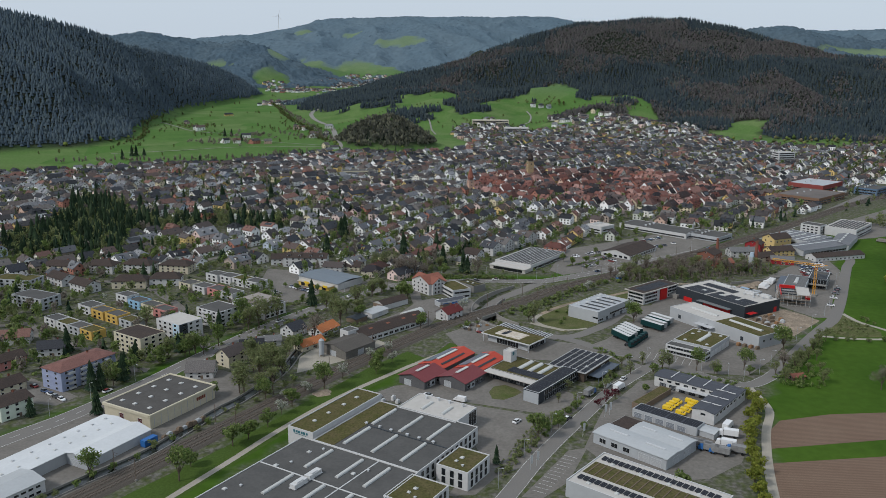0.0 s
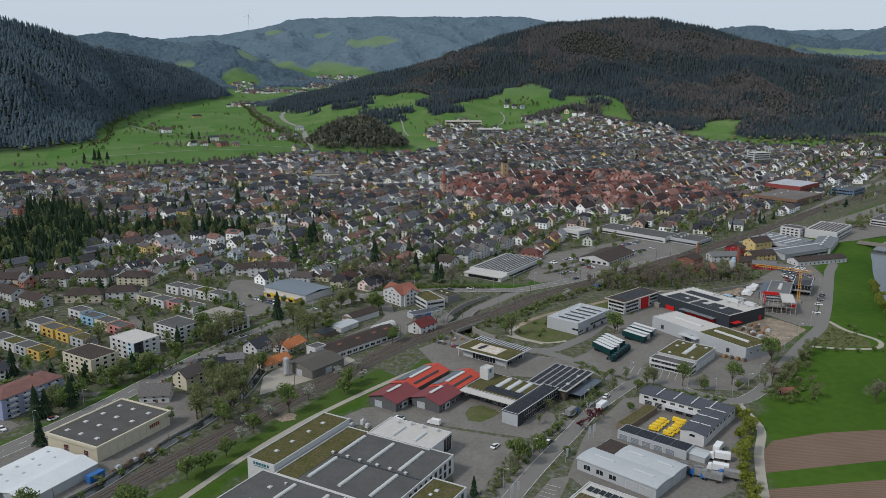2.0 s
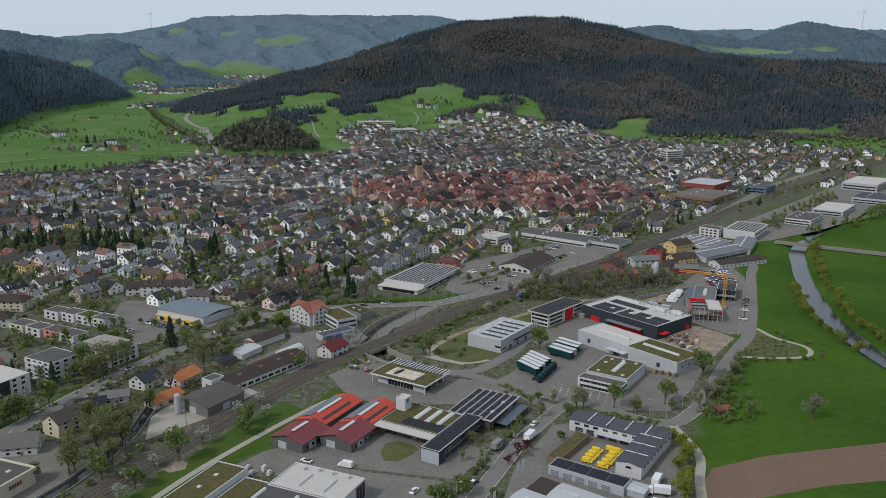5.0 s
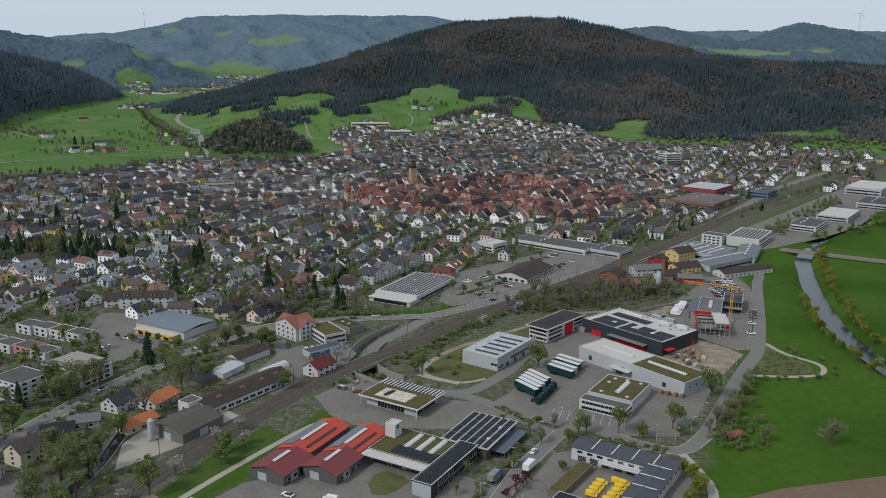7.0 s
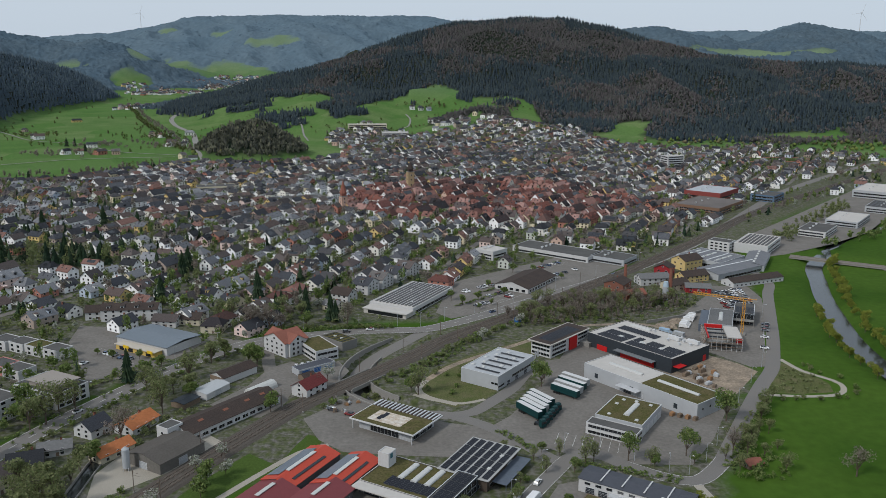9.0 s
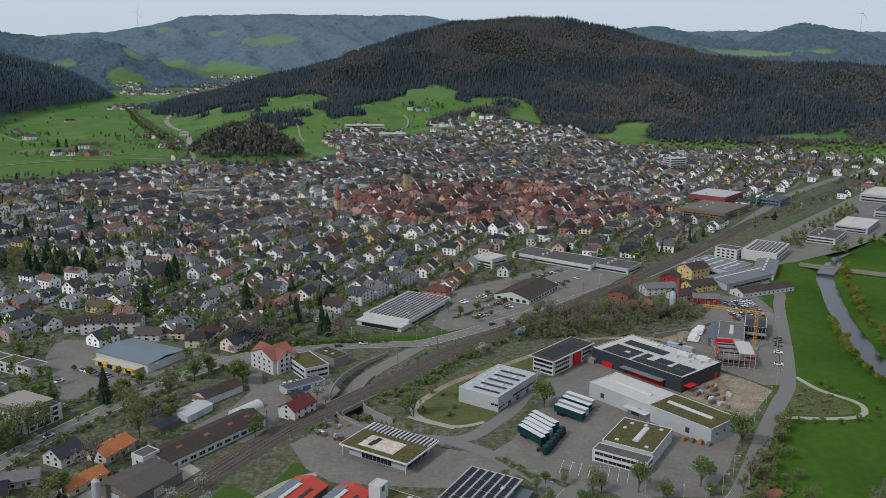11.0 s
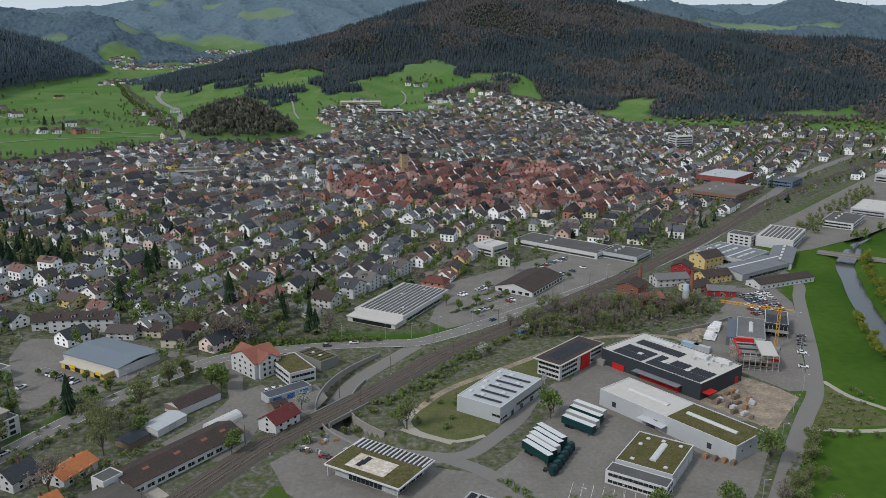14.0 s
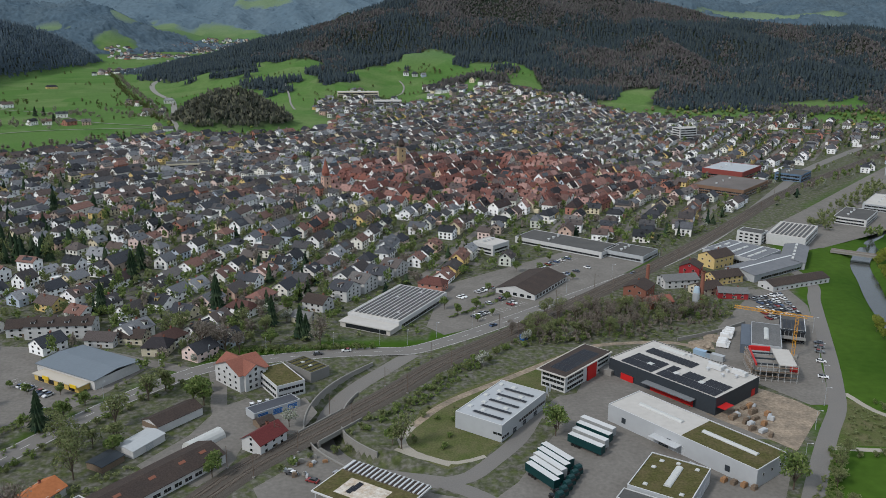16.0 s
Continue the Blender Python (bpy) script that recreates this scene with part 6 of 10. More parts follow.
def build_centre():
    b = flat_block("supermarket", "supermarket with a blue-grey metal roof and yellow front", "supermarket", -111, 473, 58.5, 22, 34, 5.2, WHITE, FELT, 0.2)
    bm = bmesh.new()
    gable_roof(bm, 34, 22, 5.3, 6.8, over=0.5, thick=0.3)
    part("roof", bm, mat("blue_grey_roof", (0.16, 0.19, 0.22), rough=0.5, grain=0.05, stain=0.2), b, m=Matrix.Rotation(math.pi / 2, 4, "Z"))
    part("yellow_front", boxes((-16, -11.0, -14, 12, 0, 3.4)), mat("ochre_render", (0.6, 0.42, 0.12), grain=0.06), b)
    part("porch_roof", boxes((-16.6, -11.0, -14.6, 12.6, 3.4, 3.8)), mat("pale_stone", (0.5, 0.45, 0.38)), b)
    for s in (-10, -4, 2, 8):
        part("shop_window", boxes((-16.1, -15.9, s - 1.6, s + 1.6, 0.3, 2.8)), GLASS, b)
    for s in (-12, 4):
        part("sign", boxes((-17.0, -16.7, s - 1.8, s + 1.8, 2.8, 4.6)), YELLOW, b, "plain yellow sign box")
    b = flat_block("retail_hall", "long retail hall with a ribbed roof of rooflight bands", "store", 15, 544, 60.5, 50, 28, 5.6, WHITE, PALEROOF, 0.25)
    rib = mat("rib_grey", (0.1, 0.1, 0.1), rough=0.7, grain=0.1)
    for k in range(11):
        y0 = -12.9 + k * 2.38
        part("roof_rib", boxes((-22, 24, y0, y0 + 1.2, 5.3, 5.75)), rib, b)
        part("rib_upstand", boxes((-22, 24, y0 + 1.2, y0 + 1.45, 5.3, 5.9)), FRAME, b)
    for q, v in ((-14, -7.5), (6, 4.4), (18, -2.8)):
        dome(b, q, v, 5.7, 1.2)
    part("front_annex", boxes((-33, -25, -14, 13, -0.2, 3.4), (-33.6, -25, -14.6, 13.6, 3.4, 3.8)), PALEROOF, b)
    band(b, 50, 28, "f", -22, 22, 0.6, 2.6, GLASS)
    part("front_glass", boxes((-33.1, -32.9, -12, 10, 0.4, 2.8)), GLASS, b)
    # old gabled building
    b = gable_house("old_school_building", "white historic building with cross gables and red tiled roof", -46.5, 456.5, 45, 13, 16.5, 9.4, 14.2, WHITE, mat("fresh_red_tiles", (0.27, 0.105, 0.075), grain=0.2, grain_scale=2, stain=0.4), 3, category="building", chimney=False)
    bm = bmesh.new()
    gable_shell(bm, 19, 9.5, 9.4, 13.4)
    part("cross_wing", bm, WHITE, b, m=Matrix.Rotation(math.pi / 2, 4, "Z") @ Matrix.Translation((0, 0, 0)))
    bm = bmesh.new()
    gable_roof(bm, 19, 9.5, 9.4, 13.4, over=0.4)
    part("cross_roof", bm, MATS["fresh_red_tiles"], b, m=Matrix.Rotation(math.pi / 2, 4, "Z"))
    for z0 in (1.2, 4.4, 7.4, 10.2):
        for s in ((-2.6, 0, 2.6) if z0 < 10 else (0,)):
            link_mesh("window", window_mesh(1.1, 1.6), b, side_pose("f", 13, 19, s, z0))
    b = flat_block("glass_annex", "white annex with window bands and a sedum roof", "office", -31, 453, -58, 20, 11.5, 7.8, WHITE, SEDUM, 0.35)
    for z0 in (1.2, 4.6):
        band(b, 20, 11.5, "f", -9, 9, z0, z0 + 1.4, GLASS), band(b, 20, 11.5, "r", -5, 5, z0, z0 + 1.4, GLASS)
    b = flat_block("grey_cube", "grey rendered cube with a planted roof", "hall", -22, 467, -45, 16, 9.5, 6, mat("grey_render", (0.2, 0.195, 0.185), grain=0.06), SEDUM, 0.4)
    for k in range(5):
        part("planting_rail", boxes((-6.4 + k * 3, -6.1 + k * 3, -4.2, 4.2, 5.6, 5.95)), DARKPANEL, b)
    dome(b, 2, 0, 5.6), dome(b, -3, 0, 5.6)
    b = flat_block("carport", "long carport with a dark film roof", "carport", -31.2, 436, 38, 19, 6.5, 3.8, LIGHTPANEL, mat("dark_roof_film", (0.07, 0.075, 0.09)), 0.15)
    for s in (-6, 0, 6):
        gate(b, 19, 6.5, "f", s, 4, 2.9, BLUEPAINT)
    gable_house("small_house", "white cottage with a dark red tiled roof", -30, 407.5, 55, 12.5, 8.5, 5.6, 9.2, WHITE, mat("dark_red_tiles", (0.13, 0.03, 0.03), grain=0.2, grain_scale=2), 2)
    shed("garden_hut", "small timber hut with a brown roof", -33, 425, 40, 6, 5, 2.6, 4.2, TIMBER, DARKROOF, "hut")
    b = shed("long_shed", "long white shed with a mossy brown tiled roof", -60, 383.5, 52.5, 45, 13.5, 4.4, 7.6, WHITE, DARKROOF, "shed")
    add_windows(b, 45, 13.5, "f", 1.0, 1.6, 2.6, 3.6)
    for q in (-14, -2, 9, 17):
        part("patch", boxes((q - 1.2, q + 1.2, -0.6, 0.6, 0, 0.05)), mat("new_red_tiles", (0.22, 0.09, 0.06)), b, m=Matrix.Translation((0, 0, 0)) @ Matrix.Translation((0, -2.5, 6.75)) @ Matrix.Rotation(math.atan2(3.2, 6.75), 4, "X"))
    b = flat_block("stair_house", "small white flat-roofed tower house", "building", -76, 363.5, 55, 7, 6, 8.5, WHITE, FELT, 0.3)
    add_windows(b, 7, 6, "flr", 1, 1.2, 1.0, 2.6), add_windows(b, 7, 6, "flr", 4.6, 1.2, 1.0, 2.6)
    b = shed("timber_workshop", "grey sawmill shed with a broad brown roof", -74, 350.5, 57, 20, 17, 5.2, 7.8, mat("grey_cladding", (0.17, 0.16, 0.145), grain=0.15, stain=0.4), mat("slate_brown_roof", (0.1, 0.09, 0.08), grain=0.15, grain_scale=1.5, stain=0.4), "shed", doors="lf")
    s = thing("sawdust_silo", "small grey steel silo beside the sawmill", "silo", at=place(-86, 345, 0))
    bm = bmesh.new()
    bmesh.ops.create_cone(bm, cap_ends=True, segments=16, radius1=1.3, radius2=1.3, depth=7, matrix=Matrix.Translation((0, 0, 4.5)))
    bmesh.ops.create_cone(bm, cap_ends=True, segments=16, radius1=1.3, radius2=0.2, depth=0.9, matrix=Matrix.Translation((0, 0, 8.45)))
    part("drum", bm, GREYPANEL, s)
    part("stand", boxes((-1, -0.8, -1, -0.8, 0, 1.2), (0.8, 1, -1, -0.8, 0, 1.2), (-1, -0.8, 0.8, 1, 0, 1.2), (0.8, 1, 0.8, 1, 0, 1.2)), ALU, s)
    shed("teal_shed", "low shed with a pale blue metal roof", -71.6, 410, 60, 14, 8, 3.6, 4.4, WHITE, METALROOF, "shed", doors="f")
    shed("dark_lean_to", "open lean-to with a dark roof", -79.5, 399, 60, 9, 7, 3.0, 3.6, TIMBER, DARKPANEL, "shed")
    b = shed("timber_barn", "brown timber barn with a dark tiled roof", -65.5, 427.5, 52, 19, 9, 4.2, 6.6, WHITE, DARKROOF, "barn")
    part("timber_gable", boxes((-9.7, -9.5, -4.2, 4.2, 1.5, 4.2)), TIMBER, b)
    g = thing("greenhouse", "long plastic-covered tunnel greenhouse", "greenhouse", at=place(-51.5, 414.5, 52))
    bm = bmesh.new()
    n = 8
    rows = [[bm.verts.new((s, 3 * math.cos(math.pi * k / n), 3 * math.sin(math.pi * k / n))) for k in range(n + 1)] for s in (-7, 7)]
    for k in range(n):
        bm.faces.new((rows[0][k], rows[0][k + 1], rows[1][k + 1], rows[1][k]))
    bm.faces.new(rows[0]), bm.faces.new(rows[1][::-1])
    part("cover", bm, SKYLIGHT, g)
    part("hoop", boxes(*[(q - 0.06, q + 0.06, -0.8, 0.8, 2.9, 3.08) for q in (-6.5, -3.5, 0, 3.5, 6.5)]), ALU, g)
    b = shed("sports_hall", "low hall with a broad dark brown gabled roof", 87, 579, 55, 40, 23, 3.8, 8.0, WHITE, DARKROOF, "hall")
    add_windows(b, 40, 23, "fl", 0.8, 2.0, 2.4, 3.6)
    # row of white gabled houses
    for x, y in ((-13, 560), (-4.5, 573), (4, 587), (12, 600)):
        gable_house("terraced_house", "white terraced house with a dark gabled roof", x, y, -30, 11, 13, 8, 12.5, WHITE, TILES, 3, group="white terraced row", dormers=1)
    gable_house("apartment_house", "long white apartment house with a dark roof", -136, 511, 3, 29, 11, 8.6, 11.6, WHITE, DARKROOF, 3, dormers=4)


build_centre()


def build_east():
    seam = mat("white_roof_seam", (0.62, 0.63, 0.63), rough=0.6, grain=0.08)
    slate = mat("mid_grey_roof", (0.15, 0.155, 0.168), rough=0.7, grain=0.1, grain_scale=0.5, stain=0.4, stain_scale=0.1, other=(0.2, 0.205, 0.215))
    b = shed("car_dealer", "long grey commercial wing under a low dark grey roof", 227.3, 603.9, 32, 49, 19.5, 5.6, 7.6, LIGHTPANEL, slate, "commercial hall", 0, over=0.5)
    part("ridge_cap", boxes((-24.5, 24.5, -0.5, 0.5, 7.75, 7.95)), seam, b, "white ridge cap")
    for q in (-15, -3, 9):
        part("roof_light", boxes((q - 1.0, q + 1.0, -6.5, -1.5, 0, 0.3)), SKYLIGHT, b, m=Matrix.Translation((0, 0, 6.1)) @ Matrix.Rotation(math.atan2(2.0, 9.75), 4, "X") @ Matrix.Translation((0, 0, 0.75)))
    band(b, 49, 19.5, "f", -18, 22, 0.8, 2.6, GLASS)
    gate(b, 49, 19.5, "l", 0, 4, 4, DARKPANEL)
    b = flat_block("car_dealer", "flat grey commercial hall with white seams and rooflights", "commercial hall", 225.3, 634.1, 40, 33, 34, 6.7, LIGHTPANEL, slate, 0.25, rim=FRAME)
    part("roof_seam", boxes((-15.5, 15.5, -6.2, -5.2, 6.4, 6.75)), seam, b, "white roof seam")
    part("roof_seam", boxes((-15.5, 15.5, 8.0, 9.0, 6.4, 6.75)), seam, b, "white roof seam")
    for u, v in ((-10, -11), (-2, -11), (6, -11), (-10, 1), (-2, 1), (6, 1), (-6, 12.5), (5, 12.5)):
        skylight_strip(b, u, v, 6.5, 5.5, 1.8, 0)
    band(b, 33, 34, "l", -14, 14, 0.8, 3.4, GLASS)
    b = shed("car_dealer", "narrow grey wing with a low roof and white skylights", 255.7, 627.9, 61, 42, 14, 5.4, 7.2, LIGHTPANEL, slate, "commercial hall", 5, over=0.4)
    band(b, 42, 14, "b", -18, 18, 0.8, 2.6, GLASS)
    b = flat_block("white_depot", "white hall with a ribbed roof of skylight bands", "hall", 275.2, 672.5, 53.5, 42, 24, 9.3, WHITE, PALEROOF, 0.3)
    band(b, 42, 24, "f", -19, 19, 1.0, 2.6, GLASS), band(b, 42, 24, "f", -19, 19, 5.2, 7.0, GLASS)
    for k in range(8):
        part("roof_rib", boxes((-18, 18, -10.5 + k * 2.7, -9.1 + k * 2.7, 9.0, 9.6)), MATS["rib_grey"], b)
    b = flat_block("white_depot", "tall white office block beside the depot", "office", 246, 668, 48, 12, 16, 10, WHITE, FELT, 0.3)
    for k in range(3):
        add_windows(b, 12, 16, "fl", 1 + 3 * k, 1.4, 2, 3)
    b = shed("long_barn", "long dark-roofed timber barn on a white base", 233, 580, 22, 42, 11, 4.0, 6.8, WHITE, DARKROOF, "barn")
    add_windows(b, 42, 11, "fl", 1.0, 1.2, 1.2, 3.4)
    for nm, lb, x, y, a, L, W, e, r, wall, roof in (
            ("brick_house", "old brick factory house with a dark roof", 140, 559, 55, 14, 12, 8, 11, BRICK, DARKROOF),
            ("red_roof_house", "brick house with a bright red roof", 146, 546, 15, 13, 9, 4.5, 7.5, BRICK, MATS["fresh_red_tiles"]),
            ("long_white_house", "long white factory wing with grey roof", 167, 578, 10, 20, 10, 6, 9, WHITE, mat("slate_roof", (0.15, 0.15, 0.15), grain=0.15)),
            ("red_house", "dark red rendered house", 180, 595, 60, 11, 11, 8, 11.5, mat("crimson_render", (0.3, 0.03, 0.035), grain=0.08), DARKROOF),
            ("yellow_house", "yellow rendered house with a brown roof", 201, 613, 30, 17, 12, 9, 13, mat("yellow_render", (0.6, 0.45, 0.2), grain=0.06), DARKROOF),
            ("yellow_house", "long yellow house with a brown roof", 195, 585, 20, 19, 10, 5.5, 9, mat("yellow_render", (0.6, 0.45, 0.2)), DARKROOF),
            ("crimson_house", "crimson house with solar panels", 190, 560, -10, 15, 9, 4.5, 7, mat("crimson_render", (0.3, 0.03, 0.035)), mat("slate_roof", (0.15, 0.15, 0.15))),
            ("brown_house", "brown-roofed house behind the chimney", 178, 566, 25, 15, 10, 5, 8.5, CREAM, DARKROOF)):
        gable_house(nm, lb, x, y, a, L, W, e, r, wall, roof, 2)
    c = thing("factory_chimney", "tall tapering red brick factory chimney", "chimney", at=place(169.5, 549, 0))
    bm = bmesh.new()
    bmesh.ops.create_cone(bm, cap_ends=True, segments=16, radius1=1.35, radius2=0.9, depth=19, matrix=Matrix.Translation((0, 0, 9.5)))
    part("shaft", bm, BRICK, c)
    bm = bmesh.new()
    bmesh.ops.create_cone(bm, cap_ends=True, segments=16, radius1=1.15, radius2=1.15, depth=0.8, matrix=Matrix.Translation((0, 0, 18.6)))
    part("crown", bm, BRICK, c)
    c = thing("factory_chimney", "shorter red brick chimney", "chimney", at=place(150, 578, 0))
    bm = bmesh.new()
    bmesh.ops.create_cone(bm, cap_ends=True, segments=12, radius1=1.2, radius2=0.9, depth=14, matrix=Matrix.Translation((0, 0, 7)))
    part("shaft", bm, BRICK, c)
    s = thing("silo", "grey steel silo with a blue cap", "silo", at=place(166.5, 548, 0))
    bm = bmesh.new()
    bmesh.ops.create_cone(bm, cap_ends=True, segments=16, radius1=1.8, radius2=1.8, depth=8, matrix=Matrix.Translation((0, 0, 4)))
    part("drum", bm, GREYPANEL, s)
    bm = bmesh.new()
    bmesh.ops.create_cone(bm, cap_ends=True, segments=16, radius1=1.7, radius2=1.2, depth=3, matrix=Matrix.Translation((0, 0, 9.5)))
    part("cap", bm, mat("pale_blue_steel", (0.4, 0.5, 0.58)), s)
    # road bridge over the river
    b = thing("road_bridge", "slim concrete road bridge over the river", "bridge", at=place(330, 623, -34))
    part("deck", boxes((-48, 48, -3.2, 3.2, 0.6, 1.2)), CONCRETE, b)
    for sg in (-3.1, 3.1):
        part("railing", boxes((-48, 48, sg - 0.06, sg + 0.06, 1.2, 2.2)), mat("bridge_rail", (0.22, 0.2, 0.18), grain=0.1), b)
    for q in (-14, 14):
        part("pier", boxes((q - 0.6, q + 0.6, -2.8, 2.8, -3, 0.6)), CONCRETE, b)
    h = gable_house("allotment_hut", "small garden hut with a red roof among shrubs", 132, 339, 20, 6, 4, 2.4, 3.6, TIMBER, MATS["fresh_red_tiles"], 1, category="hut", chimney=False)


build_east()

# ---------------------------------------------------------------- the town
TOWN_TURN = radians(57)


def warp(s, t):
    """From the straight street grid to the bent streets of the town."""
    x, y = s * math.cos(TOWN_TURN) - t * math.sin(TOWN_TURN), s * math.sin(TOWN_TURN) + t * math.cos(TOWN_TURN)
    return x + 70 * (vnoise(x, y, 260, 41) - 0.5), y + 70 * (vnoise(x, y, 260, 42) - 0.5)


def clear_of_plan(x, y, margin):
    ok = np.ones(np.shape(x), bool)
    for fx, fy, fa, fl, fw in FOOT:
        a = radians(fa)
        u, v = (x - fx) * math.cos(a) + (y - fy) * math.sin(a), -(x - fx) * math.sin(a) + (y - fy) * math.cos(a)
        ok &= ~((np.abs(u) < fl / 2 + margin) & (np.abs(v) < fw / 2 + margin))
    return ok


def clear_of_line(x, y, pts, width):
    return along(x, y, [(p[0], p[1], 0) for p in pts])[0] > width


CAR_PARKS = [[(-162, 505), (-143, 505), (-131, 478), (-85, 484), (-98, 456), (-126, 420), (-162, 480)], [(28, 524), (36, 513), (110, 574), (172, 636), (176, 662), (120, 655), (36, 590)], [(-60, 500), (-60, 440), (10, 440), (26, 512), (-10, 540), (-70, 535)], [(-15, 500), (34, 500), (52, 536), (30, 552), (-20, 532)]]
FOOT.append((0.7, 518.8, 60.5, 10, 30))
LEFT_BLOCK = [(-330, 120), (-330, 420), (-250, 492), (-160, 500), (-100, 470), (-100, 300), (-180, 200)]
GARDEN_WOOD = [(-394, 578), (-378, 601), (-403, 684), (-425, 745), (-374, 732), (-330, 640), (-270, 525), (-328, 518), (-345, 503)]
GULLY = [(-341, 653), (-298, 672), (-248, 673), (-195, 665), (-186, 633), (-233, 631), (-277, 621), (-313, 599)]
SPORTS = [(490, 1225), (500, 1275), (640, 1290), (650, 1235)]
OLD_TOWN = (95, 885, 145, 130)


def house_lattice(spacing, setback, pitch, keep):
    out = []
    for t in np.arange(-1200, 1500, spacing):
        for side in (-1, 1):
            s = np.arange(-200, 2200, pitch)
            s = s + rng.uniform(-0.16, 0.16, s.size) * pitch
            tt = t + side * (setback + rng.uniform(-1.5, 2.0, s.size))
            x, y = warp(s, tt)
            x2, y2 = warp(s + 3, tt)
            ang = np.arctan2(y2 - y, x2 - x)
            ok = keep(x, y) & (rng.uniform(0, 1, s.size) < 0.93)
            out += list(zip(x[ok], y[ok], ang[ok]))
    return out


def base_keep(x, y):
    k = inside(x, y, TOWN) & clear_of_plan(x, y, 8.5) & clear_of_line(x, y, MAIN_ROAD, 13) & clear_of_line(x, y, RAIL, 16)
    for p in CAR_PARKS + [LEFT_BLOCK, GARDEN_WOOD, GULLY]:
        k &= ~inside(x, y, p)
    return k & ~(np.hypot(x + 212, y - 1300) < 100) & ~inside(x, y, SPORTS)


def old_keep(x, y):
    return base_keep(x, y) & (np.hypot((x - OLD_TOWN[0]) / OLD_TOWN[2], (y - OLD_TOWN[1]) / OLD_TOWN[3]) < 1)


def new_keep(x, y):
    return base_keep(x, y) & (np.hypot((x - OLD_TOWN[0]) / OLD_TOWN[2], (y - OLD_TOWN[1]) / OLD_TOWN[3]) >= 1)


# larger buildings of the town, known one by one
for nm, lb, ct, x, y, a, L, W, h, wall, roof in (
        ("retail_store", "long white retail store with a flat grey roof", "store", 122, 662, 50, 24, 62, 5.5, WHITE, FELT),
        ("retail_store", "flat grey retail store by the car park", "store", 158, 640, 50, 22, 26, 5.5, GREYPANEL, FELT),
        ("white_block", "white three-storey commercial block", "building", 72, 648, 45, 16, 16, 9, WHITE, PALEROOF),
        ("brown_factory", "wide brown factory hall with a striped flat roof", "factory", 300, 842, 48, 60, 44, 9, mat("rust_panel", (0.2, 0.12, 0.08), grain=0.1), mat("brown_grey_roof", (0.16, 0.14, 0.13), grain=0.1, stain=0.5)),
        ("red_factory", "red and blue factory hall with a pale roof", "factory", 330, 915, 48, 50, 38, 10, mat("dull_red_panel", (0.24, 0.06, 0.052), grain=0.08), GREYPANEL),
        ("blue_factory", "blue-fronted hall with a flat roof", "factory", 385, 905, 48, 30, 24, 7, mat("blue_panel", (0.1, 0.16, 0.24), grain=0.08), FELT),
        ("white_high_block", "tall white apartment block at the foot of the hill", "flats", 372, 1175, 20, 26, 16, 15, WHITE, PALEROOF),
        ("school", "long low school with white roof edges", "school", -98, 890, 20, 50, 16, 6, LIGHTPANEL, FELT),
        ("school", "white flat-roofed school wing", "school", -190, 960, 15, 40, 18, 7, CREAM, FELT),
        ("solar_warehouse", "wide warehouse with solar roofs near the river", "warehouse", 470, 830, 50, 46, 34, 8, LIGHTPANEL, FELT),
        ("warehouse", "grey warehouse by the railway", "warehouse", 400, 775, 50, 50, 26, 7, GREYPANEL, PALEROOF),
        ("warehouse", "flat white warehouse by the river meadow", "warehouse", 350, 730, 50, 40, 22, 7, WHITE, FELT),
        ("warehouse", "large grey hall with pale roof by the railway", "warehouse", 520, 935, 48, 66, 36, 8, LIGHTPANEL, PALEROOF),
        ("hillside_hall", "long white hall on the slope", "hall", -56, 1595, 5, 70, 22, 7, CREAM, PALEROOF),
        ("hillside_hall", "white flat hall on the slope", "hall", -5, 1545, 5, 46, 24, 7, WHITE, PALEROOF)):
    b = flat_block(nm, lb, ct, x, y, a, L, W, h, wall, roof, 0.3)
    n = 2 if h > 6.5 else 1
    for k in range(n if h < 12 else 5):
        for side, span in (("f", L), ("l", W)):
            band(b, L, W, side, -span / 2 + 1.5, span / 2 - 1.5, 0.9 + 3 * k, 2.4 + 3 * k, GLASS)
    for q in range(3):
        vent(b, L * (0.25 * q - 0.25), W * 0.15, h - 0.35, 1.6, 1.6)
    if "solar" in nm:
        panel_field(b, -L * 0.45, L * 0.45, -W * 0.4, W * 0.4, h - 0.3, 3.8, n=6)


def spire_tower(name, label, x, y, ang, w, h, wall, cap, spire):
    t = thing(name, label, "tower", at=place(x, y, ang))
    part("shaft", boxes((-w / 2, w / 2, -w / 2, w / 2, -0.5, h)), wall, t)
    part("cornice", boxes((-w / 2 - 0.3, w / 2 + 0.3, -w / 2 - 0.3, w / 2 + 0.3, h, h + 0.6)), CONCRETE, t)
    bm = bmesh.new()
    add_box(bm, -w * 0.36, w * 0.36, -w * 0.36, w * 0.36, h + 0.6, h + 3)
    bmesh.ops.create_cone(bm, cap_ends=True, segments=8, radius1=w * 0.62, radius2=0.1, depth=spire, matrix=Matrix.Translation((0, 0, h + 3 + spire / 2)))
    part("spire", bm, cap, t)
    for z0 in (h * 0.35, h * 0.6, h * 0.82):
        for s in "flrb":
            link_mesh("window", window_mesh(0.9, 1.6), t, side_pose(s, w, w, 0, z0))


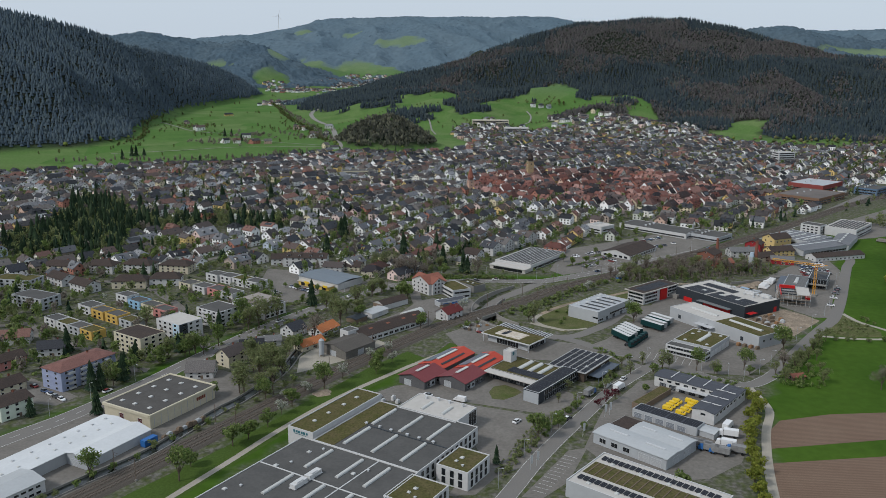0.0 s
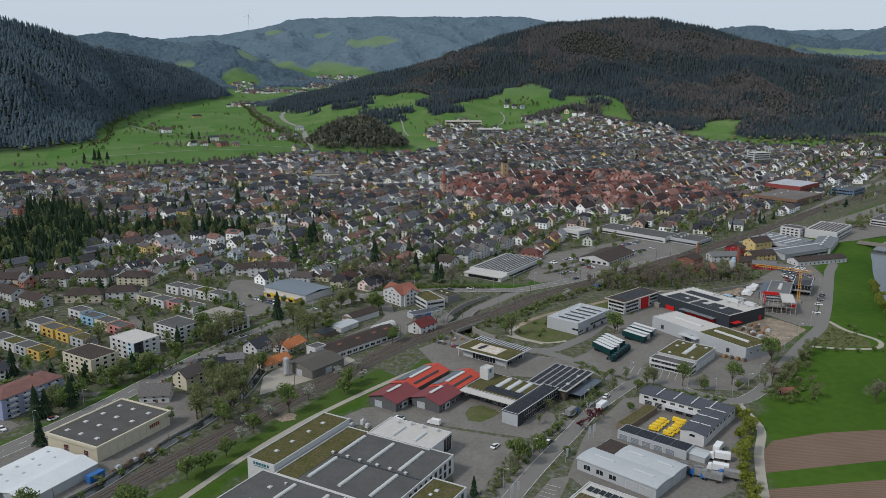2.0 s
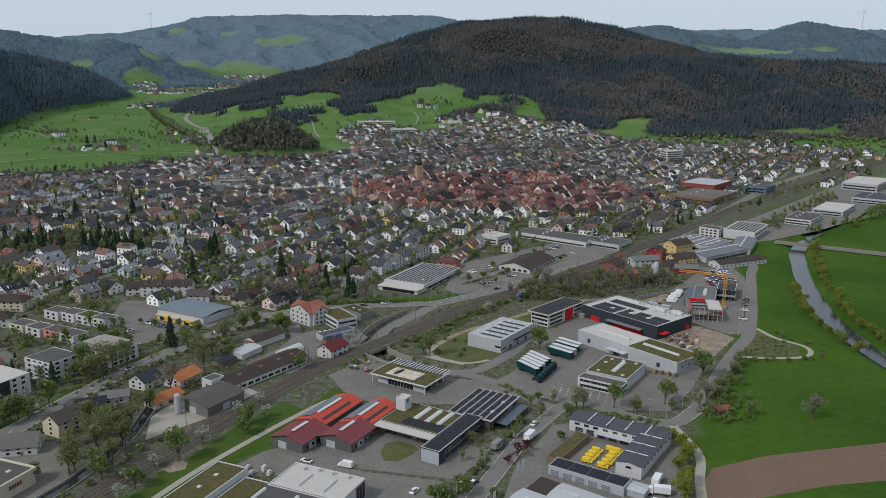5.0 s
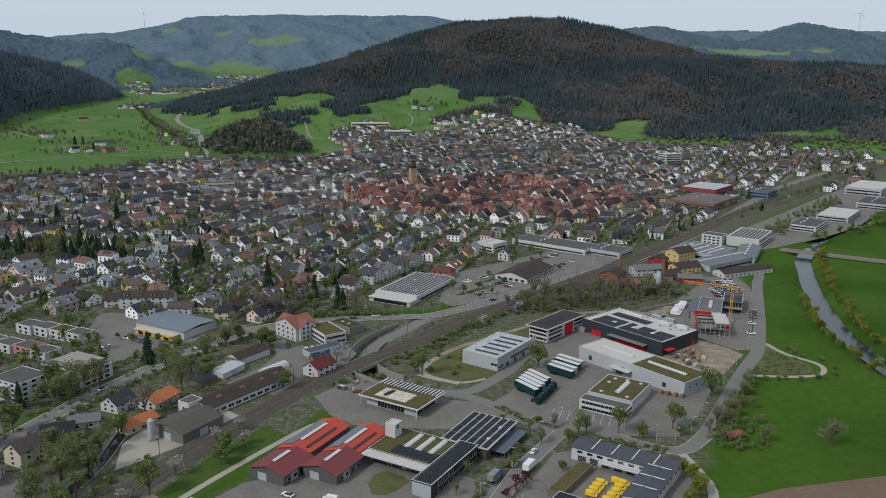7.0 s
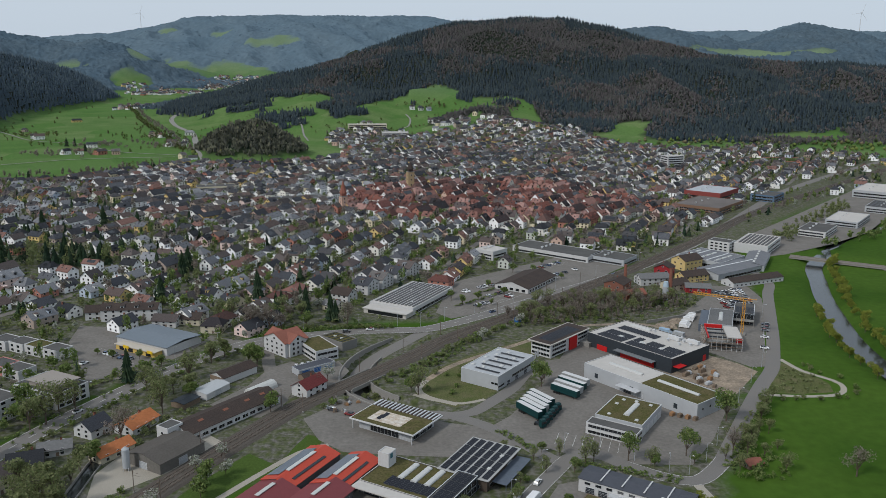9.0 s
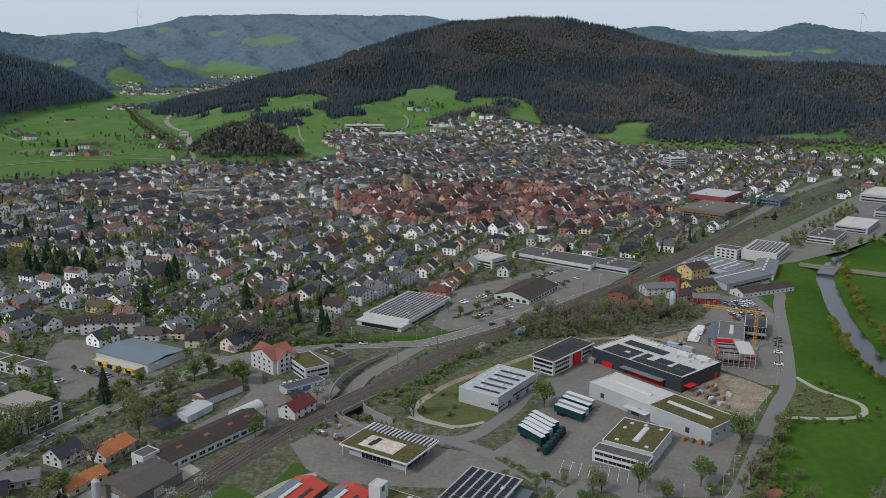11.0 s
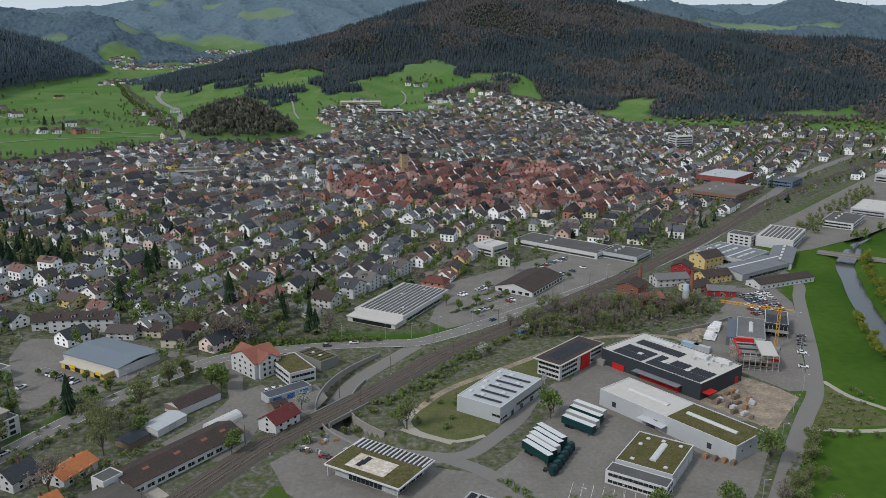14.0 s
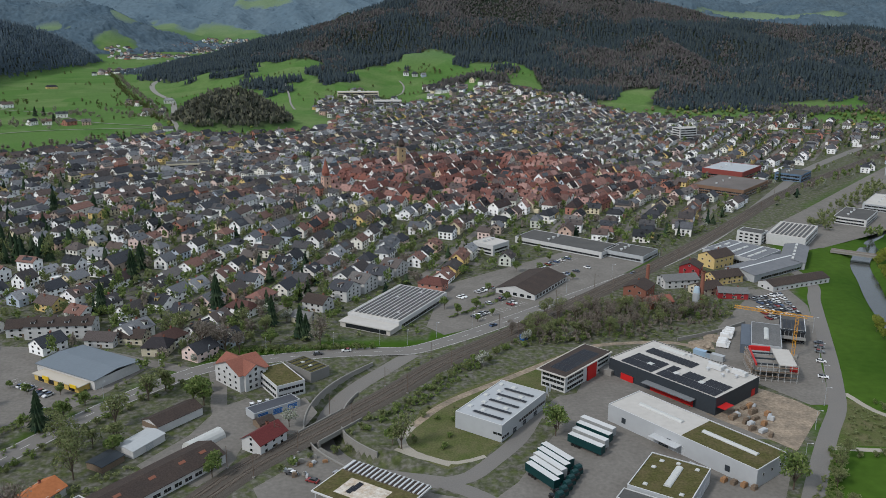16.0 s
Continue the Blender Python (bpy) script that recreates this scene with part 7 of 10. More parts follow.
spire_tower("church_tower", "tall ochre church tower with a dark lantern top", 17, 956, 20, 6.8, 22, mat("ochre_stone", (0.42, 0.31, 0.18), grain=0.1, stain=0.3), DARKROOF, 8)
spire_tower("chapel_tower", "slender pink chapel tower with a pointed red roof", -46, 838, 30, 6, 15, mat("pink_render", (0.55, 0.36, 0.28), grain=0.1), MATS["fresh_red_tiles"], 12)

old_houses, new_houses = house_lattice(30, 7.6, 12.4, old_keep), house_lattice(43, 10.8, 16.4, new_keep)
village = []
for cx, cy, ra, rb, n in ((-655, 2250, 60, 75, 34), (-780, 2900, 120, 130, 90), (-720, 3230, 70, 110, 70), (-620, 3390, 110, 60, 80), (-672, 2180, 40, 40, 12), (-900, 2980, 40, 50, 20), (-652, 3300, 60, 60, 40), (-410, 1540, 20, 40, 5), (-350, 1420, 16, 30, 4), (150, 1590, 90, 60, 56), (110, 1670, 60, 26, 16)):
    for k in range(n):
        r, q = math.sqrt(rng.uniform()), rng.uniform(0, 6.283)
        village.append((cx + ra * r * math.cos(q), cy + rb * r * math.sin(q), rng.uniform(0, 3.14)))
farms = [(-470, 1377, 0.4), (-675, 1616, 0.9), (-599, 1495, 0.5), (-612, 1505, 0.3), (-478, 1297, 1.0), (-460, 1300, 0.2), (-429, 1297, 0.8), (-408, 1300, 0.4), (-433, 1566, 0.7), (-358, 1398, 1.2), (-344, 1443, 1.4), (-369, 1570, 0.3), (-282, 1236, 0.2), (-300, 1252, 0.9), (45, 1800, 0.2), (28, 1803, 0.2), (62, 1796, 0.3), (-660, 1820, 0.7)]


def house_arrays(rows, low, high, steep=(0.55, 0.85)):
    """Walls, roofs and windows of many houses, each a closed little building."""
    wall, wf, roof, rf, win, nf = [], [], [], [], [], []
    xs, ys = np.array([r[0] for r in rows]), np.array([r[1] for r in rows])
    heights, block = hills_z(xs, ys), vnoise(xs, ys, 58, 47)
    for (x, y, ang), z, bl in zip(rows, heights, block):
        pick = rng.uniform()
        L, W = (rng.uniform(8.4, 11.8), rng.uniform(7.2, 9.0)) if pick < 0.82 else (rng.uniform(13, 20), rng.uniform(8.6, 10.4))
        if bl > 0.52 and pick < 0.82 and rng.uniform() < 0.85:            # whole rows turn their gables to the street
            ang += math.pi / 2
        ang += rng.normal(0, 0.07)
        e = rng.uniform(low, high)
        r = e + W / 2 * rng.uniform(*steep)
        hip = W * rng.uniform(0.25, 0.45) if rng.uniform() < 0.24 else 0.0
        c, s = math.cos(ang), math.sin(ang)

        def put(pts):
            return [(x + c * p[0] - s * p[1], y + s * p[0] + c * p[1], z + p[2]) for p in pts]
        b = bw = len(wall)
        wall += put([(-L / 2, -W / 2, -3), (L / 2, -W / 2, -3), (L / 2, W / 2, -3), (-L / 2, W / 2, -3), (-L / 2, -W / 2, e), (L / 2, -W / 2, e), (L / 2, W / 2, e), (-L / 2, W / 2, e), (-L / 2, 0, e if hip else r), (L / 2, 0, e if hip else r)])
        wf += [tuple(b + i for i in f) for f in ((0, 1, 5, 4), (2, 3, 7, 6), (1, 2, 6, 9, 5), (3, 0, 4, 8, 7))]
        k = (r - e) / (W / 2)
        o = 0.55
        p = [(-L / 2 - o, -W / 2 - o, e - k * o), (L / 2 + o, -W / 2 - o, e - k * o), (L / 2 + o, W / 2 + o, e - k * o), (-L / 2 - o, W / 2 + o, e - k * o), (-L / 2 - o + hip, 0, r), (L / 2 + o - hip, 0, r)]
        b = b0 = len(roof)
        roof += put([(q[0], q[1], q[2] + 0.28) for q in p] + p)
        rf += [tuple(b + i for i in f) for f in ((0, 1, 5, 4), (2, 3, 4, 5)) + (((1, 2, 5), (3, 0, 4)) if hip else ()) + ((1, 0, 6, 7), (3, 2, 8, 9), (5, 1, 7, 11), (2, 5, 11, 8), (4, 3, 9, 10), (0, 4, 10, 6))]
        # chimney as part of the roof's outline
        b = len(roof)
        cx, cy = L * rng.uniform(-0.3, 0.3), W * 0.1
        q = [(cx + i * 0.4, cy + j * 0.4, h) for h in (r - 1.4, r + 0.9) for j in (-1, 1) for i in (-1, 1)]
        roof += put(q)
        rf += [tuple(b + i for i in f) for f in ((4, 5, 7, 6), (0, 1, 5, 4), (2, 6, 7, 3), (0, 4, 6, 2), (1, 3, 7, 5))]
        if rng.uniform() < 0.42:                         # dormers, or a small cross gable
            for sy in ((-1, 1) if rng.uniform() < 0.6 else (1,) if rng.uniform() < 0.5 else (-1,)):
                us = (0.0,) if L < 11.5 else (-L * 0.22, L * 0.22)
                for u in us:
                    hw, yo, yi = rng.uniform(0.9, 1.5), sy * W * 0.4, sy * W * 0.1
                    zt, zb = r - k * W * 0.1 - 0.15, r - k * W * 0.4 + 0.1
                    b = len(roof)
                    roof += put([(u - hw, yo, zb - 0.3), (u + hw, yo, zb - 0.3), (u + hw, yo, zt - 0.5), (u - hw, yo, zt - 0.5), (u - hw, yi, zt), (u + hw, yi, zt), (u - hw, yi, zb - 0.6), (u + hw, yi, zb - 0.6), (u, yo, zt + 0.35), (u, yi, zt + 0.35)])
                    rf += [tuple(b + i for i in f) for f in ((0, 1, 2, 8, 3), (3, 8, 9, 4), (8, 2, 5, 9), (0, 3, 4, 6), (1, 7, 5, 2))] + [(b + 6, b + 7, b0 + 4)]
                    b = len(win)
                    win += put([(u - hw * 0.6, yo + sy * 0.06, zb + 0.15), (u + hw * 0.6, yo + sy * 0.06, zb + 0.15), (u + hw * 0.6, yo + sy * 0.06, zt - 0.6), (u - hw * 0.6, yo + sy * 0.06, zt - 0.6)])
                    nf.append((b, b + 1, b + 2, b + 3))
        elif rng.uniform() < 0.16 and not hip:           # solar panels on the sunny slope
            b = len(win)
            zz = lambda d: r - k * d + 0.34
            u0, u1 = L * rng.uniform(-0.42, -0.2), L * rng.uniform(0.1, 0.42)
            sy = -1 if c > 0 else 1
            win += put([(u0, sy * W * 0.4, zz(W * 0.4)), (u1, sy * W * 0.4, zz(W * 0.4)), (u1, sy * W * 0.1, zz(W * 0.1)), (u0, sy * W * 0.1, zz(W * 0.1))])
            nf.append((b, b + 1, b + 2, b + 3))
        if rng.uniform() < 0.3:                          # lean-to garage or porch under a flat roof
            b = len(wall)
            g0, g1, gs = -L / 2 + 0.4, -L / 2 + rng.uniform(3.5, 6), rng.choice((-1, 1))
            ya, yb = gs * (W / 2 - 0.1), gs * (W / 2 + rng.uniform(2.6, 4.5))
            wall += put([(g0, ya, -2), (g1, ya, -2), (g1, yb, -2), (g0, yb, -2), (g0, ya, 2.7), (g1, ya, 2.7), (g1, yb, 2.7), (g0, yb, 2.7)])
            wf += [tuple(b + i for i in f) for f in ((0, 1, 5, 4), (1, 2, 6, 5), (2, 3, 7, 6), (3, 0, 4, 7), (4, 5, 6, 7))] + [(bw, b, b + 1)]
        floors = 2 if e > 4.3 else 1
        for fl in range(floors):
            z0 = 0.7 + fl * 2.2
            for i in range(3):
                u = (i - 1) * L * 0.3
                for sy in (-1, 1):
                    b = len(win)
                    win += put([(u - 0.6, sy * (W / 2 + 0.05), z0), (u + 0.6, sy * (W / 2 + 0.05), z0), (u + 0.6, sy * (W / 2 + 0.05), z0 + 1.3), (u - 0.6, sy * (W / 2 + 0.05), z0 + 1.3)])
                    nf.append((b, b + 1, b + 2, b + 3))
            for i in (-1, 1):
                for sx in (-1, 1):
                    b = len(win)
                    u = i * W * 0.22
                    win += put([(sx * (L / 2 + 0.05), u - 0.55, z0), (sx * (L / 2 + 0.05), u + 0.55, z0), (sx * (L / 2 + 0.05), u + 0.55, z0 + 1.3), (sx * (L / 2 + 0.05), u - 0.55, z0 + 1.3)])
                    nf.append((b, b + 1, b + 2, b + 3))
        for sx in (() if hip else (-1, 1)):
            b = len(win)
            win += put([(sx * (L / 2 + 0.05), -0.6, e + 0.5), (sx * (L / 2 + 0.05), 0.6, e + 0.5), (sx * (L / 2 + 0.05), 0.6, e + 1.7), (sx * (L / 2 + 0.05), -0.6, e + 1.7)])
            nf.append((b, b + 1, b + 2, b + 3))
        if rng.uniform() < 0.45:                         # roof windows
            for i in (-1, 1):
                for sy in (-1, 1):
                    b = len(win)
                    zz = lambda d: r - k * d + 0.32
                    u = i * L * 0.2
                    win += put([(u - 0.5, sy * W * 0.3, zz(W * 0.3)), (u + 0.5, sy * W * 0.3, zz(W * 0.3)), (u + 0.5, sy * W * 0.2, zz(W * 0.2)), (u - 0.5, sy * W * 0.2, zz(W * 0.2))])
                    nf.append((b, b + 1, b + 2, b + 3))
    return (wall, wf), (roof, rf), (win, nf)


def house_stuff(label, rows, wallmat, roofmat, low, high, steep=(0.55, 0.85)):
    w, r, n = house_arrays(rows, low, high, steep)
    top = thing("house_group", label, "houses")
    top["kind"] = "stuff"
    for nm, (v, f), m in (("walls", w, wallmat), ("roofs", r, roofmat), ("windows", n, GLASS)):
        ob = link_mesh(nm, data_mesh(nm, v, f, m), top)
        ob["kind"] = "stuff"


by_distance = sorted(new_houses, key=lambda h: math.hypot(h[0] + 60, h[1] - 400))
near_houses, mid_houses = by_distance[:56], by_distance[56:226]
shown = set(near_houses + mid_houses)
for h in mid_houses:
    w, r, n = house_arrays([h], 4.0, 6.0)
    top = thing("house", "plastered town house with a tiled gable roof", "house", "town houses")
    link_mesh("wall", data_mesh("wall", *w, PLASTER), top)
    link_mesh("roof", data_mesh("roof", *r, TILES), top)
    link_mesh("window_panes", data_mesh("window_panes", *n, GLASS), top)["kind"] = "stuff"
house_stuff("town houses with white walls and dark tiled roofs", [h for h in new_houses if h not in shown], PLASTER_FAR, TILES_FAR, 4.1, 6.2)
house_stuff("dense old-town houses with red tiled roofs", old_houses, PLASTER_FAR, TILES_RED_FAR, 4.6, 7.0, (0.8, 1.1))
house_stuff("scattered village houses and farms in the side valley", village + farms, PLASTER_FAR, TILES_FAR, 4.0, 6.0)

# near houses with parts, built once for each kind
HOUSE_KINDS = []
for k, (L, W, e, r, hip, dm, roof, lb) in enumerate(((12, 9.5, 5.6, 9.8, 0, 0, TILES, "plastered house with a steep dark tiled roof"), (10.5, 9.5, 5.4, 9.4, 0, 1, TILES, "plastered house with a dark roof and dormer"),
                                                   (13.5, 10, 5.8, 9.4, 3.5, 0, TILES_RED, "plastered house with a red-brown hip roof"), (11, 10, 4.0, 8.6, 0, 1, TILES, "low plastered house with a dark gabled roof"),
                                                   (14, 10.5, 6.4, 10.6, 0, 2, TILES, "large plastered house with dormers in a dark roof"))):
    HOUSE_KINDS.append(gable_house("house", lb, 0, 0, 0, L, W, e, r, PLASTER, roof, 2 if e > 5 else 1, hip=hip, group="town houses", dormers=dm))
for i, (x, y, ang) in enumerate(near_houses):
    k = HOUSE_KINDS[i % 5] if rng.uniform() < 0.7 else HOUSE_KINDS[0]
    copy_thing(k, Matrix.Translation((x, y, 0.0)) @ Matrix.Rotation(float(ang) + (math.pi / 2 if rng.uniform() < 0.35 else 0), 4, "Z"))
for k in HOUSE_KINDS:
    for o in list(k.children_recursive):
        bpy.data.objects.remove(o)
    bpy.data.objects.remove(k)
FOOT = FOOT[:-5]

# houses of the western quarter, one by one: x, y, turn, length, width, eaves, ridge
orange = mat("ochre_yellow_render", (0.55, 0.36, 0.1), grain=0.06)
blue_w = mat("sky_blue_render", (0.25, 0.42, 0.58), grain=0.06)
rose_w = mat("rose_render", (0.5, 0.22, 0.2), grain=0.06)
dark_w = mat("dark_timber_cladding", (0.1, 0.075, 0.06), grain=0.2)
for lb, x, y, a, L, W, e, r, wall, roof, hip in (
        ("long block with a brown hip roof", -289, 474, -4, 22, 11, 7.5, 11, CREAM, DARKROOF, 5), ("long block with a brown hip roof", -263, 478, -4, 20, 11, 7.5, 11, WHITE, DARKROOF, 5),
        ("long block with a brown hip roof", -240, 483, -4, 20, 11, 7.5, 11, WHITE, DARKROOF, 5), ("long block with a brown hip roof", -215, 484, -4, 20, 11, 7.5, 11, CREAM, DARKROOF, 5),
        ("white house with a brown roof", -274, 448, -30, 17, 10, 6.5, 10, WHITE, DARKROOF, 0), ("white house with a brown roof", -252, 435, -30, 17, 10, 6.5, 10, WHITE, DARKROOF, 0),
        ("house with a red-brown hip roof", -229, 447, 10, 20, 11, 6.5, 10, CREAM, DARKROOF, 4), ("house with a red-brown hip roof", -210, 455, 10, 18, 11, 6.5, 10, WHITE, DARKROOF, 4),
        ("white house with a dark gable roof", -238, 343, 20, 13, 9, 5.4, 9, WHITE, TILES, 0), ("white house with a dark gable roof", -212, 330, 20, 12, 9, 5.4, 9, WHITE, TILES, 0),
        ("rose-red terraced house beside gardens", -224, 311, 62, 16, 9, 5.6, 8.6, rose_w, DARKROOF, 0), ("dark-roofed house behind hedges", -207, 285, 62, 13, 10, 5, 8, CREAM, DARKROOF, 0),
        ("pale green three-storey house", -190, 262, 62, 13, 11, 8.5, 11, mat("pale_green_render", (0.6, 0.66, 0.56), grain=0.05), DARKROOF, 0), ("white house with a dark steep roof", -132, 312, 10, 12, 10, 4.5, 9, WHITE, TILES, 0),
        ("tall beige house with a steep roof", -123, 326, 62, 11, 8.5, 7.5, 11.5, CREAM, TILES, 0), ("timber house with a dark roof", -119.5, 344, 20, 11, 9, 4.5, 8.5, dark_w, TILES, 0),
        ("white house with a dark roof", -106.5, 371, 62, 10, 9, 5, 9, WHITE, TILES, 0), ("house with an orange tiled roof", -92, 376, 65, 14, 9, 4, 7, WHITE, mat("orange_tiles", (0.42, 0.15, 0.06), grain=0.15), 0),
        ("low house with an orange roof", -94, 354, 55, 14, 7, 3.6, 6.4, CREAM, MATS["orange_tiles"], 0), ("low white house with a grey roof", -115, 357, 20, 11, 8, 3.6, 5.6, WHITE, MATS["slate_roof"], 0),
        ("white house with solar panels", -115, 502, -8, 13, 9, 4.6, 8, WHITE, TILES, 0), ("cream house with a brown roof", -103, 505, -8, 12, 9, 4.6, 8, CREAM, DARKROOF, 0),
        ("old house with a red hip roof", -88, 491, -6, 11, 10, 5.5, 9.4, CREAM, TILES_RED, 3.5), ("white house with a dark roof", -155, 515, 10, 12, 10, 6, 9.5, WHITE, DARKROOF, 0),
        ("white house near the junction", -25, 545, -30, 12, 10, 6, 10, WHITE, DARKROOF, 0), ("small cream house with a grey roof", -30, 529, -30, 10, 8, 4, 7, CREAM, MATS["slate_roof"], 0)):
    gable_house("house", lb, x, y, a, L, W, e, r, wall, roof, 2 if e < 7 else 3, hip=hip)
for lb, x, y, a, L, W, h, wall in (
        ("grey flat-roofed flats", -295, 436, -6, 26, 13, 9, LIGHTPANEL), ("grey flat-roofed flats with balconies", -263, 402, -20, 24, 13, 9, LIGHTPANEL), ("white flat-roofed terraced house", -234, 372, 60, 8, 11, 6, WHITE),
        ("white flat-roofed terraced house", -224, 366, 60, 8, 11, 6, WHITE), ("white flat-roofed terraced house", -215, 361, 60, 8, 11, 6, LIGHTPANEL), ("ochre flat-roofed terraced house", -206, 356, 60, 8, 11, 6, orange),
        ("ochre flat-roofed terraced house", -216, 387, 60, 8, 11, 6.5, orange), ("ochre and dark terraced house", -205, 381, 60, 8, 11, 6.5, orange), ("grey terraced house", -194, 374, 60, 8, 11, 6, LIGHTPANEL),
        ("white terraced house", -227, 395, 60, 9, 12, 6.5, WHITE), ("white terraced house", -217, 417, 60, 8, 11, 6.5, WHITE), ("sky-blue terraced house", -205, 407, 60, 8, 11, 6.5, blue_w), ("beige terraced house", -194, 400, 60, 8, 11, 6.5, CREAM),
        ("rose-red terraced house beside gardens", -184, 393, 60, 8, 11, 6.5, rose_w), ("white and dark terraced row house", -183, 469, 60, 9, 11, 6.5, WHITE), ("white and dark terraced row house", -173, 465, 60, 9, 11, 6.5, WHITE), ("white and dark terraced row house", -163, 460, 60, 9, 11, 6.5, WHITE),
        ("white and dark terraced row house", -153, 455, 60, 9, 11, 6.5, WHITE), ("grey terraced row house", -192, 448, 60, 9, 11, 6, CREAM), ("grey terraced row house", -181, 442, 60, 9, 11, 6, WHITE), ("rose terraced row house", -170, 437, 60, 9, 11, 6, rose_w), ("white terraced row house", -160, 431, 60, 9, 11, 6, WHITE)):
    b = flat_block("flat_roofed_house", lb + " with large dark windows", "house", x, y, a, L, W, h, wall, SEDUM if rng.uniform() < 0.4 else FELT, 0.3)
    for k in range(max(2, int(h / 3))):
        add_windows(b, L, W, "flr", 0.8 + 2.9 * k, 1.4, 1.6, 3.4, frame_mat=DARKPANEL)

# streets
for t in np.arange(-1200, 1500, 43):
    s = np.arange(-200, 2200, 14.0)
    x, y = warp(s, np.full(s.size, t))
    ok = base_keep(x, y) & (np.hypot((x - OLD_TOWN[0]) / OLD_TOWN[2], (y - OLD_TOWN[1]) / OLD_TOWN[3]) >= 1) & (y < 1350)
    run = []
    for a, b, k in zip(x, y, ok):
        if k:
            run.append((a, b))
        else:
            if len(run) > 4:
                ribbon("street", run, 5.0, 0.05, ASPHALT, "narrow residential asphalt street", "street", step=14)
            run = []
for s0 in np.arange(-200, 2200, 152.0):
    t = np.arange(-1200, 1500, 14.0)
    x, y = warp(np.full(t.size, s0), t)
    ok = base_keep(x, y) & (y < 1250)
    run = []
    for a, b, k in zip(x, y, ok):
        if k:
            run.append((a, b))
        else:
            if len(run) > 4:
                ribbon("street", run, 5.5, 0.055, ASPHALT, "residential asphalt cross street", "street", step=14)
            run = []
ribbon("street", [(-389, 600), (-414, 656), (-449, 738), (-478, 804), (-514, 860), (-569, 911)], 7.0, 0.06, ROADTAR, "street climbing along the edge of the park", "street")
ribbon("street", [(-330, 300), (-262, 372), (-238, 358), (-200, 340), (-178, 318), (-160, 318)], 5.0, 0.05, ASPHALT, "residential street between the flats", "street")
ribbon("street", [(-300, 455), (-240, 460), (-200, 430), (-172, 395), (-145, 350)], 5.0, 0.052, ASPHALT, "residential street past terraced houses", "street")
ribbon("street", [(-62, 480), (-56, 460), (-52, 441), (-44, 418), (-42, 402), (-50, 388)], 6.0, 0.058, ASPHALT, "side street beside the old gabled building", "street")
ribbon("street", [(-160, 500), (-120, 497), (-90, 484), (-72, 476)], 6.0, 0.056, ASPHALT, "street behind the supermarket", "street")

# ---------------------------------------------------------------- trees
LEAF_GREEN = varied("spring_leaves", [(0.13, 0.185, 0.055), (0.17, 0.22, 0.072), (0.095, 0.145, 0.045), (0.2, 0.245, 0.09)], "island", rough=0.8, grain=0.2, grain_scale=1)
LEAF_OLIVE = varied("olive_buds", [(0.2, 0.225, 0.1), (0.165, 0.195, 0.082), (0.225, 0.242, 0.12), (0.135, 0.165, 0.072)], "island", rough=0.85, grain=0.2, grain_scale=1)
LEAF_YELLOW = varied("yellow_green_leaves", [(0.2, 0.225, 0.04), (0.16, 0.195, 0.036), (0.24, 0.25, 0.052)], "island", rough=0.8, grain=0.2, grain_scale=1)
LEAF_BROWN = varied("brown_twigs", [(0.23, 0.2, 0.17), (0.2, 0.172, 0.147), (0.26, 0.222, 0.19), (0.21, 0.195, 0.155)], "island", rough=0.9, grain=0.2, grain_scale=1)
LEAF_WHITE = varied("white_blossom", [(0.4, 0.41, 0.36), (0.34, 0.36, 0.28), (0.2, 0.23, 0.15), (0.46, 0.45, 0.42)], "island", rough=0.8, grain=0.15, grain_scale=1)
LEAF_PURPLE = varied("copper_leaves", [(0.1, 0.025, 0.035), (0.13, 0.035, 0.045), (0.08, 0.02, 0.03)], "island", rough=0.8, grain=0.2, grain_scale=1)
NEEDLES = varied("dark_needles", [(0.022, 0.04, 0.02), (0.03, 0.05, 0.026), (0.018, 0.034, 0.02), (0.036, 0.054, 0.03)], "island", rough=0.9, grain=0.25, grain_scale=2)

for leaf in (LEAF_GREEN, LEAF_OLIVE, LEAF_YELLOW, LEAF_BROWN, LEAF_WHITE, LEAF_PURPLE):
    leafy(leaf, 0.4)


def limb(bm, a, b, r0, r1, n=5):
    a, b = Vector(a), Vector(b)
    q = (b - a).to_track_quat("Z", "Y").to_matrix()
    lo = [bm.verts.new(a + q @ Vector((r0 * math.cos(6.283 * k / n), r0 * math.sin(6.283 * k / n), 0))) for k in range(n)]
    hi = [bm.verts.new(b + q @ Vector((r1 * math.cos(6.283 * k / n), r1 * math.sin(6.283 * k / n), 0))) for k in range(n)]
    for k in range(n):
        bm.faces.new((lo[k], lo[(k + 1) % n], hi[(k + 1) % n], hi[k]))


